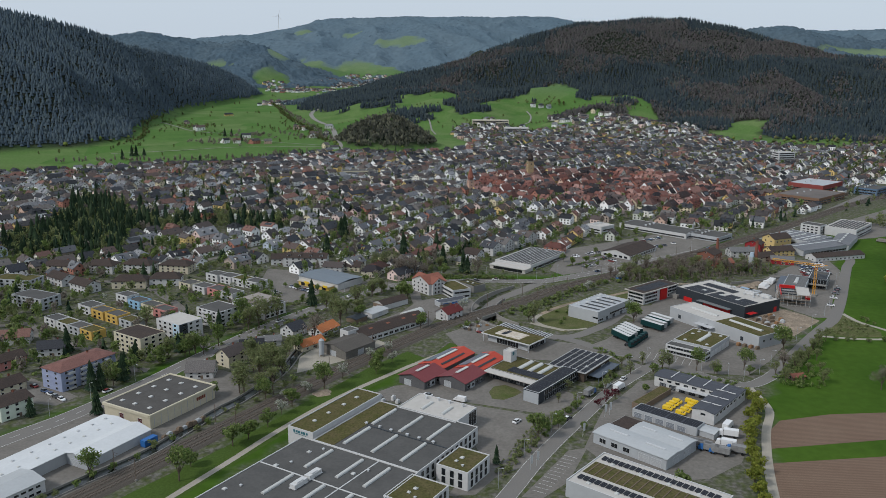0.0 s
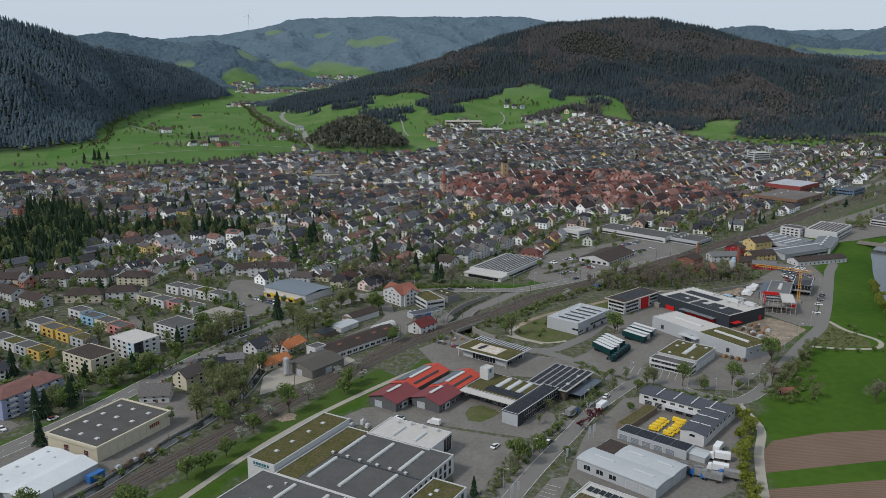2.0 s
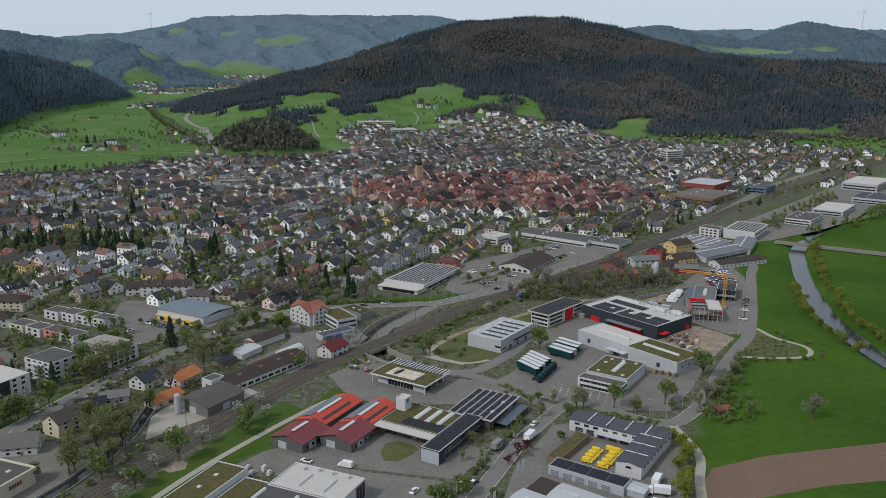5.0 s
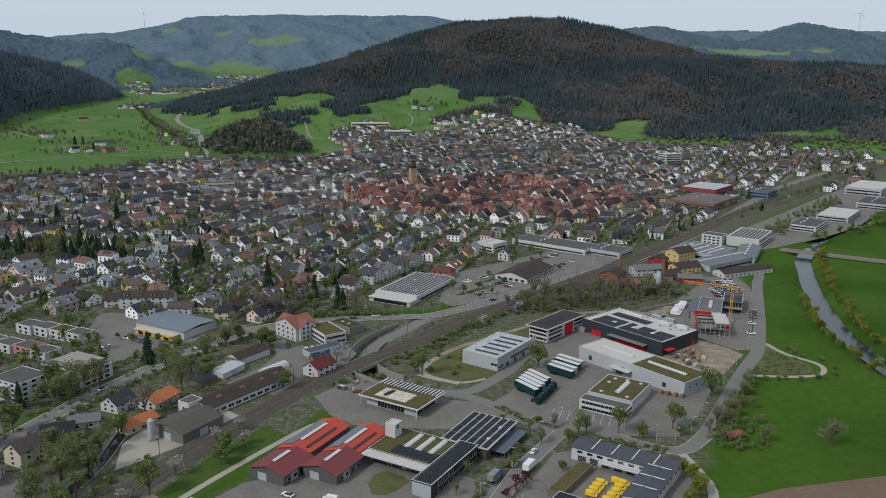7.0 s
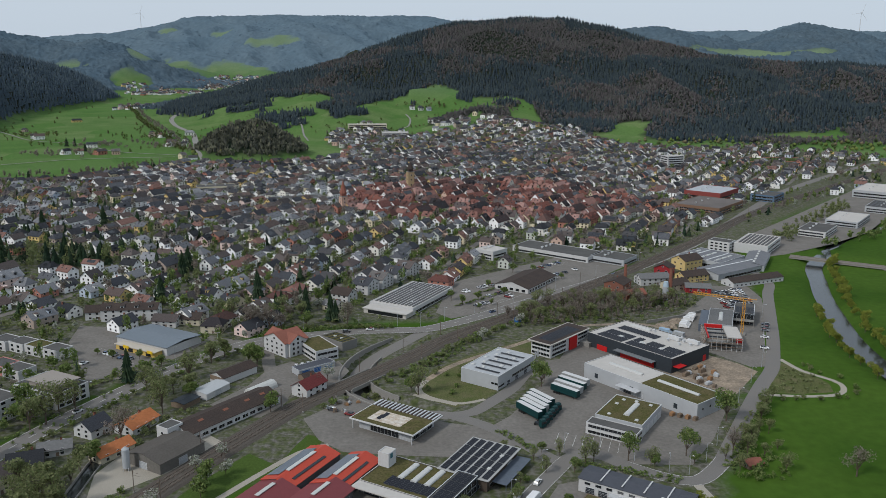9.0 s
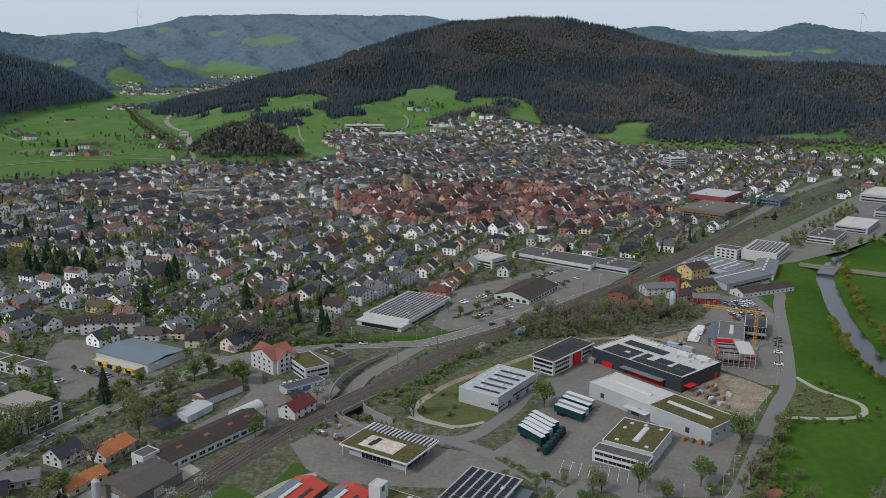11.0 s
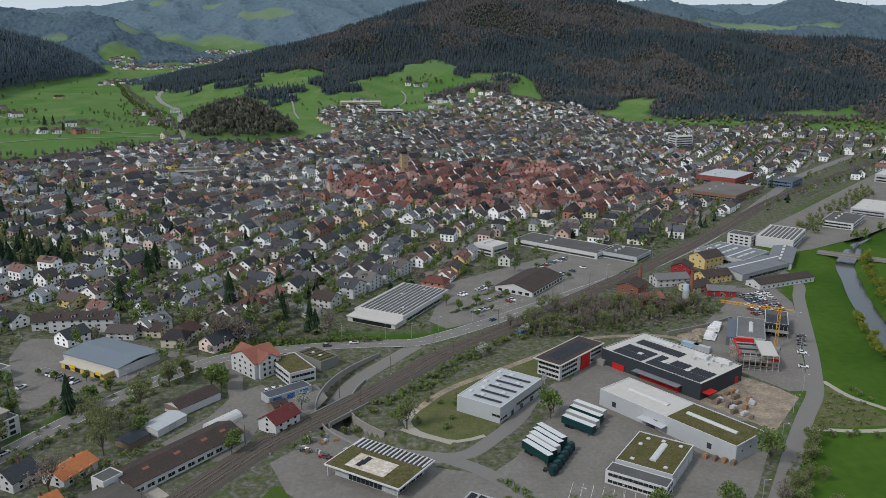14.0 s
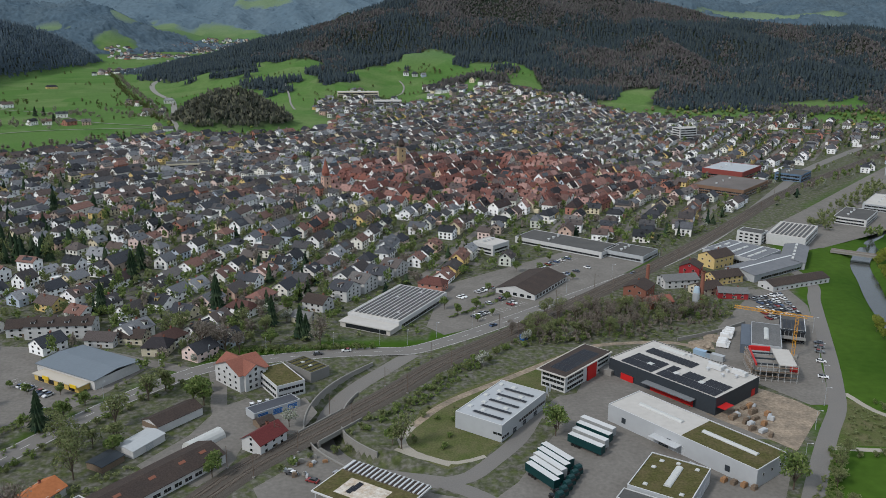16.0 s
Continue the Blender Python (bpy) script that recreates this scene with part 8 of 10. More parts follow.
def leaf_cloud(r, seed, lobes, count, size, height, spread, base):
    """Loose leaf sprays in uneven lobes, with gaps between them."""
    g = np.random.default_rng(seed)
    vs, fs = [], []
    centres = []
    for k in range(lobes):
        a = 6.283 * k / lobes + g.uniform(-0.4, 0.4)
        rad = spread * g.uniform(0.15, 0.62) * (1 if k else 0.1)
        centres.append((rad * math.cos(a), rad * math.sin(a), base + (height - base) * g.uniform(0.3, 0.82), spread * g.uniform(0.3, 0.52)))
    for i in range(count):
        c = centres[int(g.integers(len(centres)))]
        d = g.normal(size=3)
        d /= np.linalg.norm(d) + 1e-6
        p = np.array(c[:3]) + d * np.array([1, 1, 0.8]) * c[3] * g.uniform(0.55, 1.0)
        p[2] = min(max(p[2], base * 0.8), height)
        u = g.normal(size=3)
        u /= np.linalg.norm(u)
        w = np.cross(u, d + 0.4 * g.normal(size=3))
        w /= np.linalg.norm(w) + 1e-6
        s = size * g.uniform(0.6, 1.4)
        b = len(vs)
        vs += [tuple(p + u * s), tuple(p + w * s * 0.7), tuple(p - u * s), tuple(p - w * s * 0.7)]
        fs.append((b, b + 1, b + 2, b + 3))
    return vs, fs, centres


def tree_kind(name, label, seed, height, spread, leaf, count, size, twigs=0, base=0.22, lobes=8):
    """A tree: tapered trunk with limbs, and a crown of sprays."""
    g = np.random.default_rng(seed + 100)
    top = thing(name, label, "tree")
    vs, fs, centres = leaf_cloud(1, seed, lobes, count, size, height, spread, height * base)
    bm = bmesh.new()
    fork = height * (base + 0.08)
    limb(bm, (0, 0, -0.3), (0, 0, fork), height * 0.022, height * 0.016, 7)
    for c in centres:
        mid = (c[0] * 0.5, c[1] * 0.5, fork + (c[2] - fork) * 0.55)
        limb(bm, (0, 0, fork * 0.9), mid, height * 0.011, height * 0.007)
        limb(bm, mid, (c[0], c[1], c[2] + c[3] * 0.5), height * 0.007, height * 0.002)
        for k in range(twigs):
            d = g.normal(size=3)
            d /= np.linalg.norm(d)
            limb(bm, mid, (c[0] + d[0] * c[3], c[1] + d[1] * c[3], min(height, c[2] + abs(d[2]) * c[3])), height * 0.004, height * 0.001, 3)
    part("trunk", bm, BARK, top)
    link_mesh("crown", data_mesh("crown", vs, fs, leaf), top)
    return top


def conifer_kind(name, label, seed, height, spread):
    g = np.random.default_rng(seed)
    top = thing(name, label, "tree")
    bm = bmesh.new()
    limb(bm, (0, 0, -0.3), (0, 0, height * 0.9), height * 0.018, 0.04, 6)
    part("trunk", bm, BARK, top)
    vs, fs = [], []
    tiers = 9
    for k in range(tiers):
        z = height * (0.1 + 0.86 * k / tiers)
        r = spread * (1 - k / tiers) ** 0.85 * g.uniform(0.85, 1.1) + 0.25
        n = 11
        b = len(vs)
        vs.append((0, 0, min(height, z + height * 0.2)))
        for i in range(2 * n):
            a = 6.283 * i / (2 * n) + k
            q = r * (g.uniform(0.8, 1.15) if i % 2 == 0 else g.uniform(0.5, 0.68))
            vs.append((q * math.cos(a), q * math.sin(a), z - (0.35 if i % 2 == 0 else 0) * r * 0.5 + g.uniform(-0.2, 0.2)))
        fs += [(b, b + 1 + i, b + 1 + (i + 1) % (2 * n)) for i in range(2 * n)]
    link_mesh("crown", data_mesh("crown", vs, fs, NEEDLES), top)
    return top


def bush_kind(name, label, seed, height, spread, leaf, count=150):
    vs, fs, c = leaf_cloud(1, seed, 6, count, 0.3, height, spread, 0.1)
    top = thing(name, label, "shrub")
    bm = bmesh.new()
    for q in c[:4]:
        limb(bm, (0, 0, -0.1), (q[0] * 0.7, q[1] * 0.7, q[2] * 0.8), 0.05, 0.02, 4)
    part("stems", bm, BARK, top)
    link_mesh("crown", data_mesh("crown", vs, fs, leaf), top)
    return top


KINDS = {
    "green": [tree_kind("spring_tree", "tree in fresh green spring leaf", s, h, w, LEAF_GREEN, 900, 0.33, 2, base=0.13) for s, h, w in ((1, 9, 4.2), (2, 7, 3.4), (3, 11, 5))],
    "olive": [tree_kind("budding_tree", "budding tree with thin olive foliage", s, h, w, LEAF_OLIVE, 700, 0.28, 4, base=0.13) for s, h, w in ((4, 10, 4.4), (5, 8, 3.6), (6, 12, 5))],
    "brown": [tree_kind("bare_tree", "leafless tree with a brown twig crown", s, h, w, LEAF_BROWN, 560, 0.22, 8, base=0.12) for s, h, w in ((7, 11, 5), (8, 9, 4))],
    "white": [tree_kind("blossom_tree", "fruit tree in white blossom", s, h, w, LEAF_WHITE, 620, 0.24, 2) for s, h, w in ((9, 6, 3), (10, 5, 2.6))],
    "yellow": [tree_kind("willow_tree", "yellow-green willow in new leaf", s, h, w, LEAF_YELLOW, 700, 0.3, 2, base=0.08) for s, h, w in ((11, 7, 3.6), (12, 5.5, 3.0))],
    "purple": [tree_kind("copper_tree", "small tree with copper-purple leaves", 13, 4.5, 2.2, LEAF_PURPLE, 260, 0.24, 1)],
    "conifer": [conifer_kind("spruce_tree", "dark green spruce with a pointed crown", s, h, w) for s, h, w in ((14, 15, 3.6), (15, 11, 3.0))],
    "bush": [bush_kind("garden_shrub", "rounded green garden shrub", 16, 2.0, 1.7, LEAF_GREEN), bush_kind("garden_shrub", "rounded olive shrub in bud", 17, 2.6, 2.1, LEAF_OLIVE)],
}
rnd = random.Random(5)


def plant(kind, spots, smin=0.95, smax=1.35):
    for x, y in spots:
        if kind != "bush" and not bool(clear_of_plan(np.array(float(x)), np.array(float(y)), 0.5)):
            continue
        k = rnd.choice(KINDS[kind])
        s = rnd.uniform(smin, smax)
        c = copy_thing(k, Matrix.Identity(4))
        c.matrix_basis = Matrix.Translation((x, y, float(ground_z(np.array(float(x)), np.array(float(y)))))) @ Matrix.Rotation(rnd.uniform(0, 6.28), 4, "Z") @ Matrix.Diagonal((s, s, s * rnd.uniform(0.9, 1.15), 1))


def beside(pts, offset, gap, y0=-1e9, y1=1e9, wobble=1.5):
    line = smooth_line(pts, gap)
    nn = normals(line)
    return [(p[0] + q[0] * offset + rnd.uniform(-wobble, wobble), p[1] + q[1] * offset + rnd.uniform(-wobble, wobble)) for p, q in zip(line, nn) if y0 < p[1] < y1]


plant("green", [(-136, 221), (-105, 222), (-96, 249), (-92, 255), (-88, 266), (-105, 232), (-75, 305), (-167, 299), (-159, 328), (-187, 292), (-181, 297), (-141, 393), (-135, 387), (-106, 434), (-120, 292),
                (70, 415), (13, 411), (90, 346), (112, 349), (24, 278), (16, 267), (-62, 444), (-61, 454), (-81, 451), (-75, 458), (-80, 408), (-44, 392), (63, 233)])
plant("olive", [(-108, 297), (-101, 296), (-97, 302), (-97, 316), (-116, 332), (-108, 329), (-118, 318), (-113, 306), (-105, 310), (-112, 322), (-172, 303), (-149, 339), (-157, 333), (-187, 375), (-129, 395), (-90, 403), (-95, 408), (-100, 415), (-88, 412), (-84, 402),
                (16, 408), (-91, 515), (-83, 510), (-54, 514), (-46, 514), (-56, 517)])
plant("olive", [(66, 351), (97, 342), (46, 354), (56, 347), (59, 338), (49, 330), (25, 302), (30, 315), (15, 261), (46, 319)], 0.45, 0.7)
plant("olive", [(140, 347), (127, 337), (125, 345), (159, 392), (153, 381), (140, 364), (147, 352), (143, 336), (150, 366)], 0.5, 0.75)
plant("brown", [(-71, 505), (-67, 501), (-75, 509), (-63, 508), (-70, 514), (-67, 524), (-45, 534), (166, 332), (130, 351), (-57, 250)], 0.9, 1.3)
plant("white", [(-62, 344), (-57, 334), (-51, 340), (-55, 352), (-24, 425), (72, 501), (50, 476), (-47, 537), (-39, 532), (-82, 300), (-70, 318), (-88, 290), (-86, 278)], 0.9, 1.35)
plant("olive", [(-87, 392), (-85, 426), (-133, 378), (-129, 383), (-101, 335), (-105, 330), (-106, 322), (-107, 315), (-115, 330), (-101, 343), (-99, 318), (-110, 297), (-80, 448), (-76, 457), (-81, 414), (-122, 394)], 1.15, 1.5)
plant("green", [(-58, 443), (-100, 350), (-143, 341), (-140, 353), (-147, 341), (-84, 286), (-56, 333), (-56, 325), (-150, 336), (-54, 281), (-97, 292), (-42, 501), (-40, 544), (138, 378)], 1.0, 1.4)
plant("green", [(72, 420), (113, 343), (98, 341), (47, 322), (31, 295), (34, 277), (63, 317), (69, 338), (60, 353)], 0.55, 0.8)
plant("brown", [(-60, 493), (-65, 497), (-54, 493), (-70, 493), (-95, 367), (-20, 501)], 1.3, 1.6)
plant("green", [(38, 548), (44, 539), (54, 548), (61, 538), (63, 574), (71, 560), (53, 530), (83, 612), (97, 612), (113, 596), (106, 633), (-128, 455), (-115, 454), (-137, 461), (-102, 444)], 0.5, 0.75)
plant("purple", [(41, 298), (45, 303), (49, 308)])
plant("conifer", [(1, 246)], 0.42, 0.46)
plant("conifer", [(-544, 1101), (-540, 1106), (-533, 1116), (-541, 1066), (-512, 1387), (-501, 1391), (-462, 1328), (-424, 1050)], 1.0, 1.25)
plant("conifer", [(-173, 292), (-170, 294), (-165, 304), (-168, 312), (-184, 265), (-208, 335), (-148, 376), (-111, 425), (-171, 329), (-159, 270), (-260, 412), (-284, 415), (-30, 511), (-27, 509), (-59, 529), (-45, 527), (-347, 534), (-325, 528), (-339, 509), (-313, 529), (-275, 530)], 0.7, 1.05)
plant("conifer", [(-76, 551), (-131, 596), (-131, 547), (-375, 559), (-337, 564), (-344, 629), (-328, 608), (-335, 585), (-354, 562), (-286, 551), (-394, 675), (-354, 680), (-341, 696), (-283, 750), (-236, 756), (-332, 712), (-372, 540), (-290, 541), (-134, 622), (-374, 692), (-362, 600), (-350, 590), (-366, 640), (-300, 575), (-318, 560), (-306, 600)], 1.1, 1.5)
plant("yellow", beside(DIRT_TRACK, -5.5, 6.5, 200, 318, 1.0), 0.8, 1.2)
plant("yellow", beside(RIVER, 11, 9, 380, 640, 2.0) + beside(RIVER, -11, 8, 400, 520, 2.0), 0.8, 1.3)
plant("olive", beside(INDUSTRY_ROAD, -7.5, 9, 345, 400, 1.5), 0.6, 1.0)
copse = [(rnd.uniform(58, 172), rnd.uniform(505, 545)) for k in range(75)]
copse = [(x, y) for x, y in copse if 430 + 0.62 * x < y - 4 and y < 0.98 * x + 448 and y > 495]
plant("brown", copse[::2], 0.8, 1.15), plant("olive", copse[1::2], 0.8, 1.1)
plant("bush", beside(RAIL, -9.5, 6, 395, 560, 1.5) + beside(RAIL, -12.5, 7, 420, 540, 2) + beside(RAIL, 9, 8, 175, 330, 2), 0.8, 1.5)
plant("bush", beside(MAIN_ROAD, -8, 5, 330, 470, 1) + [(x, 497 + 1.2 * math.sin(x)) for x in range(-60, 6, 3)], 0.8, 1.3)
plant("bush", beside(INDUSTRY_ROAD, 5.5, 5, 235, 330, 0.8) + beside(FIELD_PATH, 4.5, 5, 400, 440, 2), 0.7, 1.2)
plant("bush", [(rnd.uniform(20, 46), rnd.uniform(405, 445)) for k in range(14)], 0.6, 1.2)
for row in KINDS.values():
    for k in row:
        for o in list(k.children_recursive):
            bpy.data.objects.remove(o)
        bpy.data.objects.remove(k)

# gardens and street trees of the town, too many to count
def spruce_template(seed, tiers=7, n=8):
    """A pointed spruce of drooping ragged tiers."""
    g = np.random.default_rng(seed)
    vs, fs = [], []
    for k in range(tiers):
        z, r = 0.06 + 0.84 * k / tiers, (1 - k / tiers) ** 0.8 * g.uniform(0.85, 1.1) + 0.06
        b = len(vs)
        vs.append((0, 0, min(1, z + 0.26)))
        for i in range(2 * n):
            q = r * (g.uniform(0.85, 1.15) if i % 2 == 0 else g.uniform(0.5, 0.7))
            vs.append((q * math.cos(3.1416 * i / n + k), q * math.sin(3.1416 * i / n + k), z - (0.05 if i % 2 == 0 else 0) + g.uniform(-0.015, 0.015)))
        fs += [(b, b + 1 + i, b + 1 + (i + 1) % (2 * n)) for i in range(2 * n)] + ([(b, b - 1, b - 2)] if k else [])
    return np.array(vs), np.array(fs)


def cloud_template(seed, count, size):
    vs, fs, _ = leaf_cloud(1, seed, 7, count, size, 1.0, 0.9, 0.14)
    v = np.array(vs).reshape(-1, 4, 3)
    mid = v.mean(1, keepdims=True)
    v[..., 2:] = mid[..., 2:] + 0.4 * (v - mid)[..., 2:]          # crowns are taller than wide; their leaves are not
    return v.reshape(-1, 3), np.array(fs)


tx, ty = scatter(-640, 760, 300, 1700, 9.5)
ok = inside(tx, ty, TOWN) & clear_of_plan(tx, ty, 4.5) & clear_of_line(tx, ty, MAIN_ROAD, 8) & clear_of_line(tx, ty, RAIL, 8) & (rng.uniform(0, 1, tx.size) < 0.3 + 0.75 * (vnoise(tx, ty, 70, 62) > 0.42)) & ~inside(tx, ty, SPORTS)
for p in CAR_PARKS[:2]:
    ok &= ~inside(tx, ty, p)
hs = np.array([(h[0], h[1]) for h in new_houses + old_houses])
cell = {}
for h in hs:
    cell.setdefault((int(h[0] // 12), int(h[1] // 12)), []).append(h)
for i in np.nonzero(ok)[0]:
    cx, cy = int(tx[i] // 12), int(ty[i] // 12)
    for a in (-1, 0, 1):
        for b in (-1, 0, 1):
            for h in cell.get((cx + a, cy + b), ()):
                if (tx[i] - h[0]) ** 2 + (ty[i] - h[1]) ** 2 < 40:
                    ok[i] = False
tx, ty = tx[ok], ty[ok]
tz = hills_z(tx, ty)
pick = rng.uniform(0, 1, tx.size) + 0.25 * (vnoise(tx, ty, 120, 61) - 0.5)
dist = np.hypot(tx, ty - 80)
for lo, hi, nm, lb, leaf, hh, rr in ((-1, 0.38, "garden_trees", "fresh green garden trees between the houses", LEAF_GREEN, (3.5, 8), (2.0, 3.8)), (0.38, 0.66, "budding_garden_trees", "olive budding trees between the houses", LEAF_OLIVE, (4, 9), (2.2, 4.2)),
                                    (0.66, 0.83, "bare_garden_trees", "brown leafless trees between the houses", LEAF_BROWN, (5, 10), (2.4, 4.4)), (0.83, 0.91, "blossoming_trees", "white blossoming garden trees", LEAF_WHITE, (3.5, 6), (2, 3))):
    for far in (False, True):
        w = (pick >= lo) & (pick < hi) & ((dist > 620) == far)
        n = int(w.sum())
        if n:
            stuff_trees(nm, lb, tx[w], ty[w], tz[w], rng.uniform(*hh, n), rng.uniform(*rr, n), cloud_template(71, 52, 0.25) if far else cloud_template(72, 130, 0.17), leaf, 0.12, "trees")
w = pick >= 0.91
n = int(w.sum())
stuff_trees("garden_conifers", "dark green conifers between the houses", tx[w], ty[w], tz[w], rng.uniform(6, 13, n), rng.uniform(1.8, 3.2, n), spruce_template(4, 5, 5), NEEDLES, 0.15, "trees")
sx_, sy_ = scatter(-420, 420, 300, 900, 6.2)
ok = inside(sx_, sy_, TOWN) & clear_of_plan(sx_, sy_, 1.5) & clear_of_line(sx_, sy_, MAIN_ROAD, 7) & clear_of_line(sx_, sy_, RAIL, 7) & (rng.uniform(0, 1, sx_.size) < 0.5) & (np.hypot(sx_, sy_ - 100) < 760)
for p in CAR_PARKS[:2]:
    ok &= ~inside(sx_, sy_, p)
for i in np.nonzero(ok)[0]:
    cx, cy = int(sx_[i] // 12), int(sy_[i] // 12)
    for a in (-1, 0, 1):
        for b in (-1, 0, 1):
            for h in cell.get((cx + a, cy + b), ()):
                if (sx_[i] - h[0]) ** 2 + (sy_[i] - h[1]) ** 2 < 42:
                    ok[i] = False
sx_, sy_ = sx_[ok], sy_[ok]
pk = rng.uniform(0, 1, sx_.size)
for lo, hi, leaf, lb in ((0, 0.5, LEAF_GREEN, "green garden shrubs and hedges between the houses"), (0.5, 0.85, LEAF_OLIVE, "olive garden shrubs between the houses"), (0.85, 1.0, NEEDLES, "dark evergreen hedges between the houses")):
    w = (pk >= lo) & (pk < hi)
    n = int(w.sum())
    stuff_trees("garden_shrubs", lb, sx_[w], sy_[w], np.zeros(n) - 0.3, rng.uniform(1.4, 3.2, n), rng.uniform(1.0, 2.3, n), cloud_template(75, 34, 0.3), leaf, 0.15, "shrubs")
for outline, gap in ((GARDEN_WOOD, 6.5), (GULLY, 7.5)):
    xs, ys = [p[0] for p in outline], [p[1] for p in outline]
    a, b = scatter(min(xs), max(xs), min(ys), max(ys), gap)
    ok = inside(a, b, outline)
    a, b = a[ok], b[ok]
    kind_ = rng.uniform(0, 1, a.size) + 0.5 * (vnoise(a, b, 40, 69) - 0.5)
    for lo, hi, lb, leaf, tm, hh, rr in ((-1, 0.48, "tall dark spruces of the old park", NEEDLES, spruce_template(5), (11, 19), (2.8, 4.2)), (0.48, 0.8, "budding broadleaf trees of the old park", LEAF_OLIVE, cloud_template(78, 130, 0.14), (7, 12), (3.2, 5.2)),
                                         (0.8, 2, "evergreen trees of the old park", NEEDLES, cloud_template(77, 130, 0.14), (5, 10), (2.8, 4.4))):
        w = (kind_ >= lo) & (kind_ < hi)
        n = int(w.sum())
        stuff_trees("park_trees", lb, a[w], b[w], np.zeros(n) - 0.2, rng.uniform(*hh, n), rng.uniform(*rr, n), tm, leaf, 0.12, "trees")
for box_, lb, leaf, tm, hh, rr, share in (((-430, -150, 480, 790), "dark conifers of the old gardens", NEEDLES, spruce_template(6), (8, 15), (2.2, 3.4), 0.12), ((-430, -230, 470, 800), "budding trees of the old gardens", LEAF_OLIVE, cloud_template(78, 70, 0.19), (6, 10), (2.8, 4.4), 0.22),
                                          ((-330, -100, 300, 580), "garden trees between the flats", LEAF_GREEN, cloud_template(79, 130, 0.17), (5, 11), (2.6, 4.6), 0.4), ((-210, 300, 560, 900), "street trees in the town centre", LEAF_GREEN, cloud_template(80, 60, 0.2), (7, 12), (3.2, 5), 0.1)):
    a, b = scatter(*box_, 11)
    ok = inside(a, b, TOWN) & clear_of_plan(a, b, 3.5) & clear_of_line(a, b, MAIN_ROAD, 9) & clear_of_line(a, b, RAIL, 9) & (rng.uniform(0, 1, a.size) < share * 2 * (vnoise(a, b, 60, 68) > 0.4))
    for p in CAR_PARKS:
        ok &= ~inside(a, b, p)
    d2 = ((a[:, None] - hs[None, :, 0]) ** 2 + (b[:, None] - hs[None, :, 1]) ** 2).min(1)
    ok &= d2 > 46
    n = int(ok.sum())
    stuff_trees("garden_trees", lb, a[ok], b[ok], np.zeros(n) - 0.2, rng.uniform(*hh, n), rng.uniform(*rr, n), tm, leaf, 0.15, "trees")
# orchards and field trees
fx, fy = scatter(-800, 760, 1060, 2600, 20)
fz = hills_z(fx, fy, True)
ok = (wooded(fx, fy, fz) < 0.3) & ~inside(fx, fy, TOWN) & (rng.uniform(0, 1, fx.size) < 0.015 + 0.6 * (vnoise(fx, fy, 70, 63) * 0.7 + vnoise(fx, fy, 24, 64) * 0.3 > 0.71))
fx, fy = fx[ok], fy[ok]
stuff_trees("field_trees", "scattered orchard and hedge trees in the meadows", fx, fy, hills_z(fx, fy), rng.uniform(4, 9, fx.size), rng.uniform(2.4, 4.5, fx.size), cloud_template(73, 30, 0.28), SPRING_FAR, 0.15, "trees")
for lb, line, off, gap, leaf, hh, rr in (
        ("budding trees along the valley stream", [(-655, 2140), (-600, 2010), (-555, 1890), (-490, 1730), (-420, 1570), (-365, 1440), (-320, 1330)], 0, 5, SPRING_FAR, (5, 11), (2.6, 4.4)), ("alders along the valley stream", [(-640, 2120), (-545, 1880), (-470, 1700), (-400, 1540), (-340, 1390), (-300, 1290)], 9, 8, LEAF_BROWN, (6, 11), (2.6, 4.2)),
        ("bare trees along the edge of the town", [(-610, 1010), (-520, 1035), (-430, 1065), (-360, 1110), (-290, 1180)], 6, 6, LEAF_BROWN, (6, 11), (2.8, 4.6)), ("hedge along the farm track", [(-745, 1640), (-690, 1580), (-620, 1500), (-540, 1440)], 7, 7, SPRING_FAR, (2, 5), (1.8, 3.2)),
        ("shrubs at the foot of the western hill", [(-640, 1230), (-640, 1300), (-670, 1400), (-720, 1500), (-765, 1640), (-790, 1760)], -8, 5, SPRING_FAR, (4, 9), (2.6, 4.4)), ("hedge trees on the open slope", [(-420, 1600), (-330, 1690), (-250, 1760), (-180, 1800)], 0, 13, SPRING_FAR, (4, 7), (2.4, 3.6)),
        ("hedge trees on the upper meadow", [(60, 1730), (140, 1780), (220, 1800), (290, 1740)], 4, 12, SPRING_FAR, (4, 7), (2.4, 3.6)), ("trees round the hillside houses", [(20, 1640), (110, 1620), (200, 1560), (290, 1540)], 0, 8, LEAF_OLIVE, (5, 9), (2.6, 4.2)),
        ("trees along the sports ground", [(430, 1190), (500, 1215), (580, 1225), (660, 1220)], 0, 7, LEAF_OLIVE, (6, 11), (2.8, 4.6))):
    a = np.array(beside(line, off, gap, wobble=5.0))
    stuff_trees("hedgerow", lb, a[:, 0], a[:, 1], sheet_z(a[:, 0], a[:, 1]) - 0.3, rng.uniform(*hh, len(a)), rng.uniform(*rr, len(a)), cloud_template(106, 40, 0.27), leaf, 0.15, "trees")
bx, by = scatter(-700, 900, 1000, 1500, 8)
bz = hills_z(bx, by, True)
ok = (bz > 1) & (bz < 9) & ~inside(bx, by, TOWN) & (rng.uniform(0, 1, bx.size) < 0.22)
stuff_trees("forest_edge", "budding trees and shrubs along the forest edge", bx[ok], by[ok], hills_z(bx[ok], by[ok]), rng.uniform(4, 9, int(ok.sum())), rng.uniform(2.4, 4, int(ok.sum())), round_template(), SPRING_FAR, 0.3, "trees")

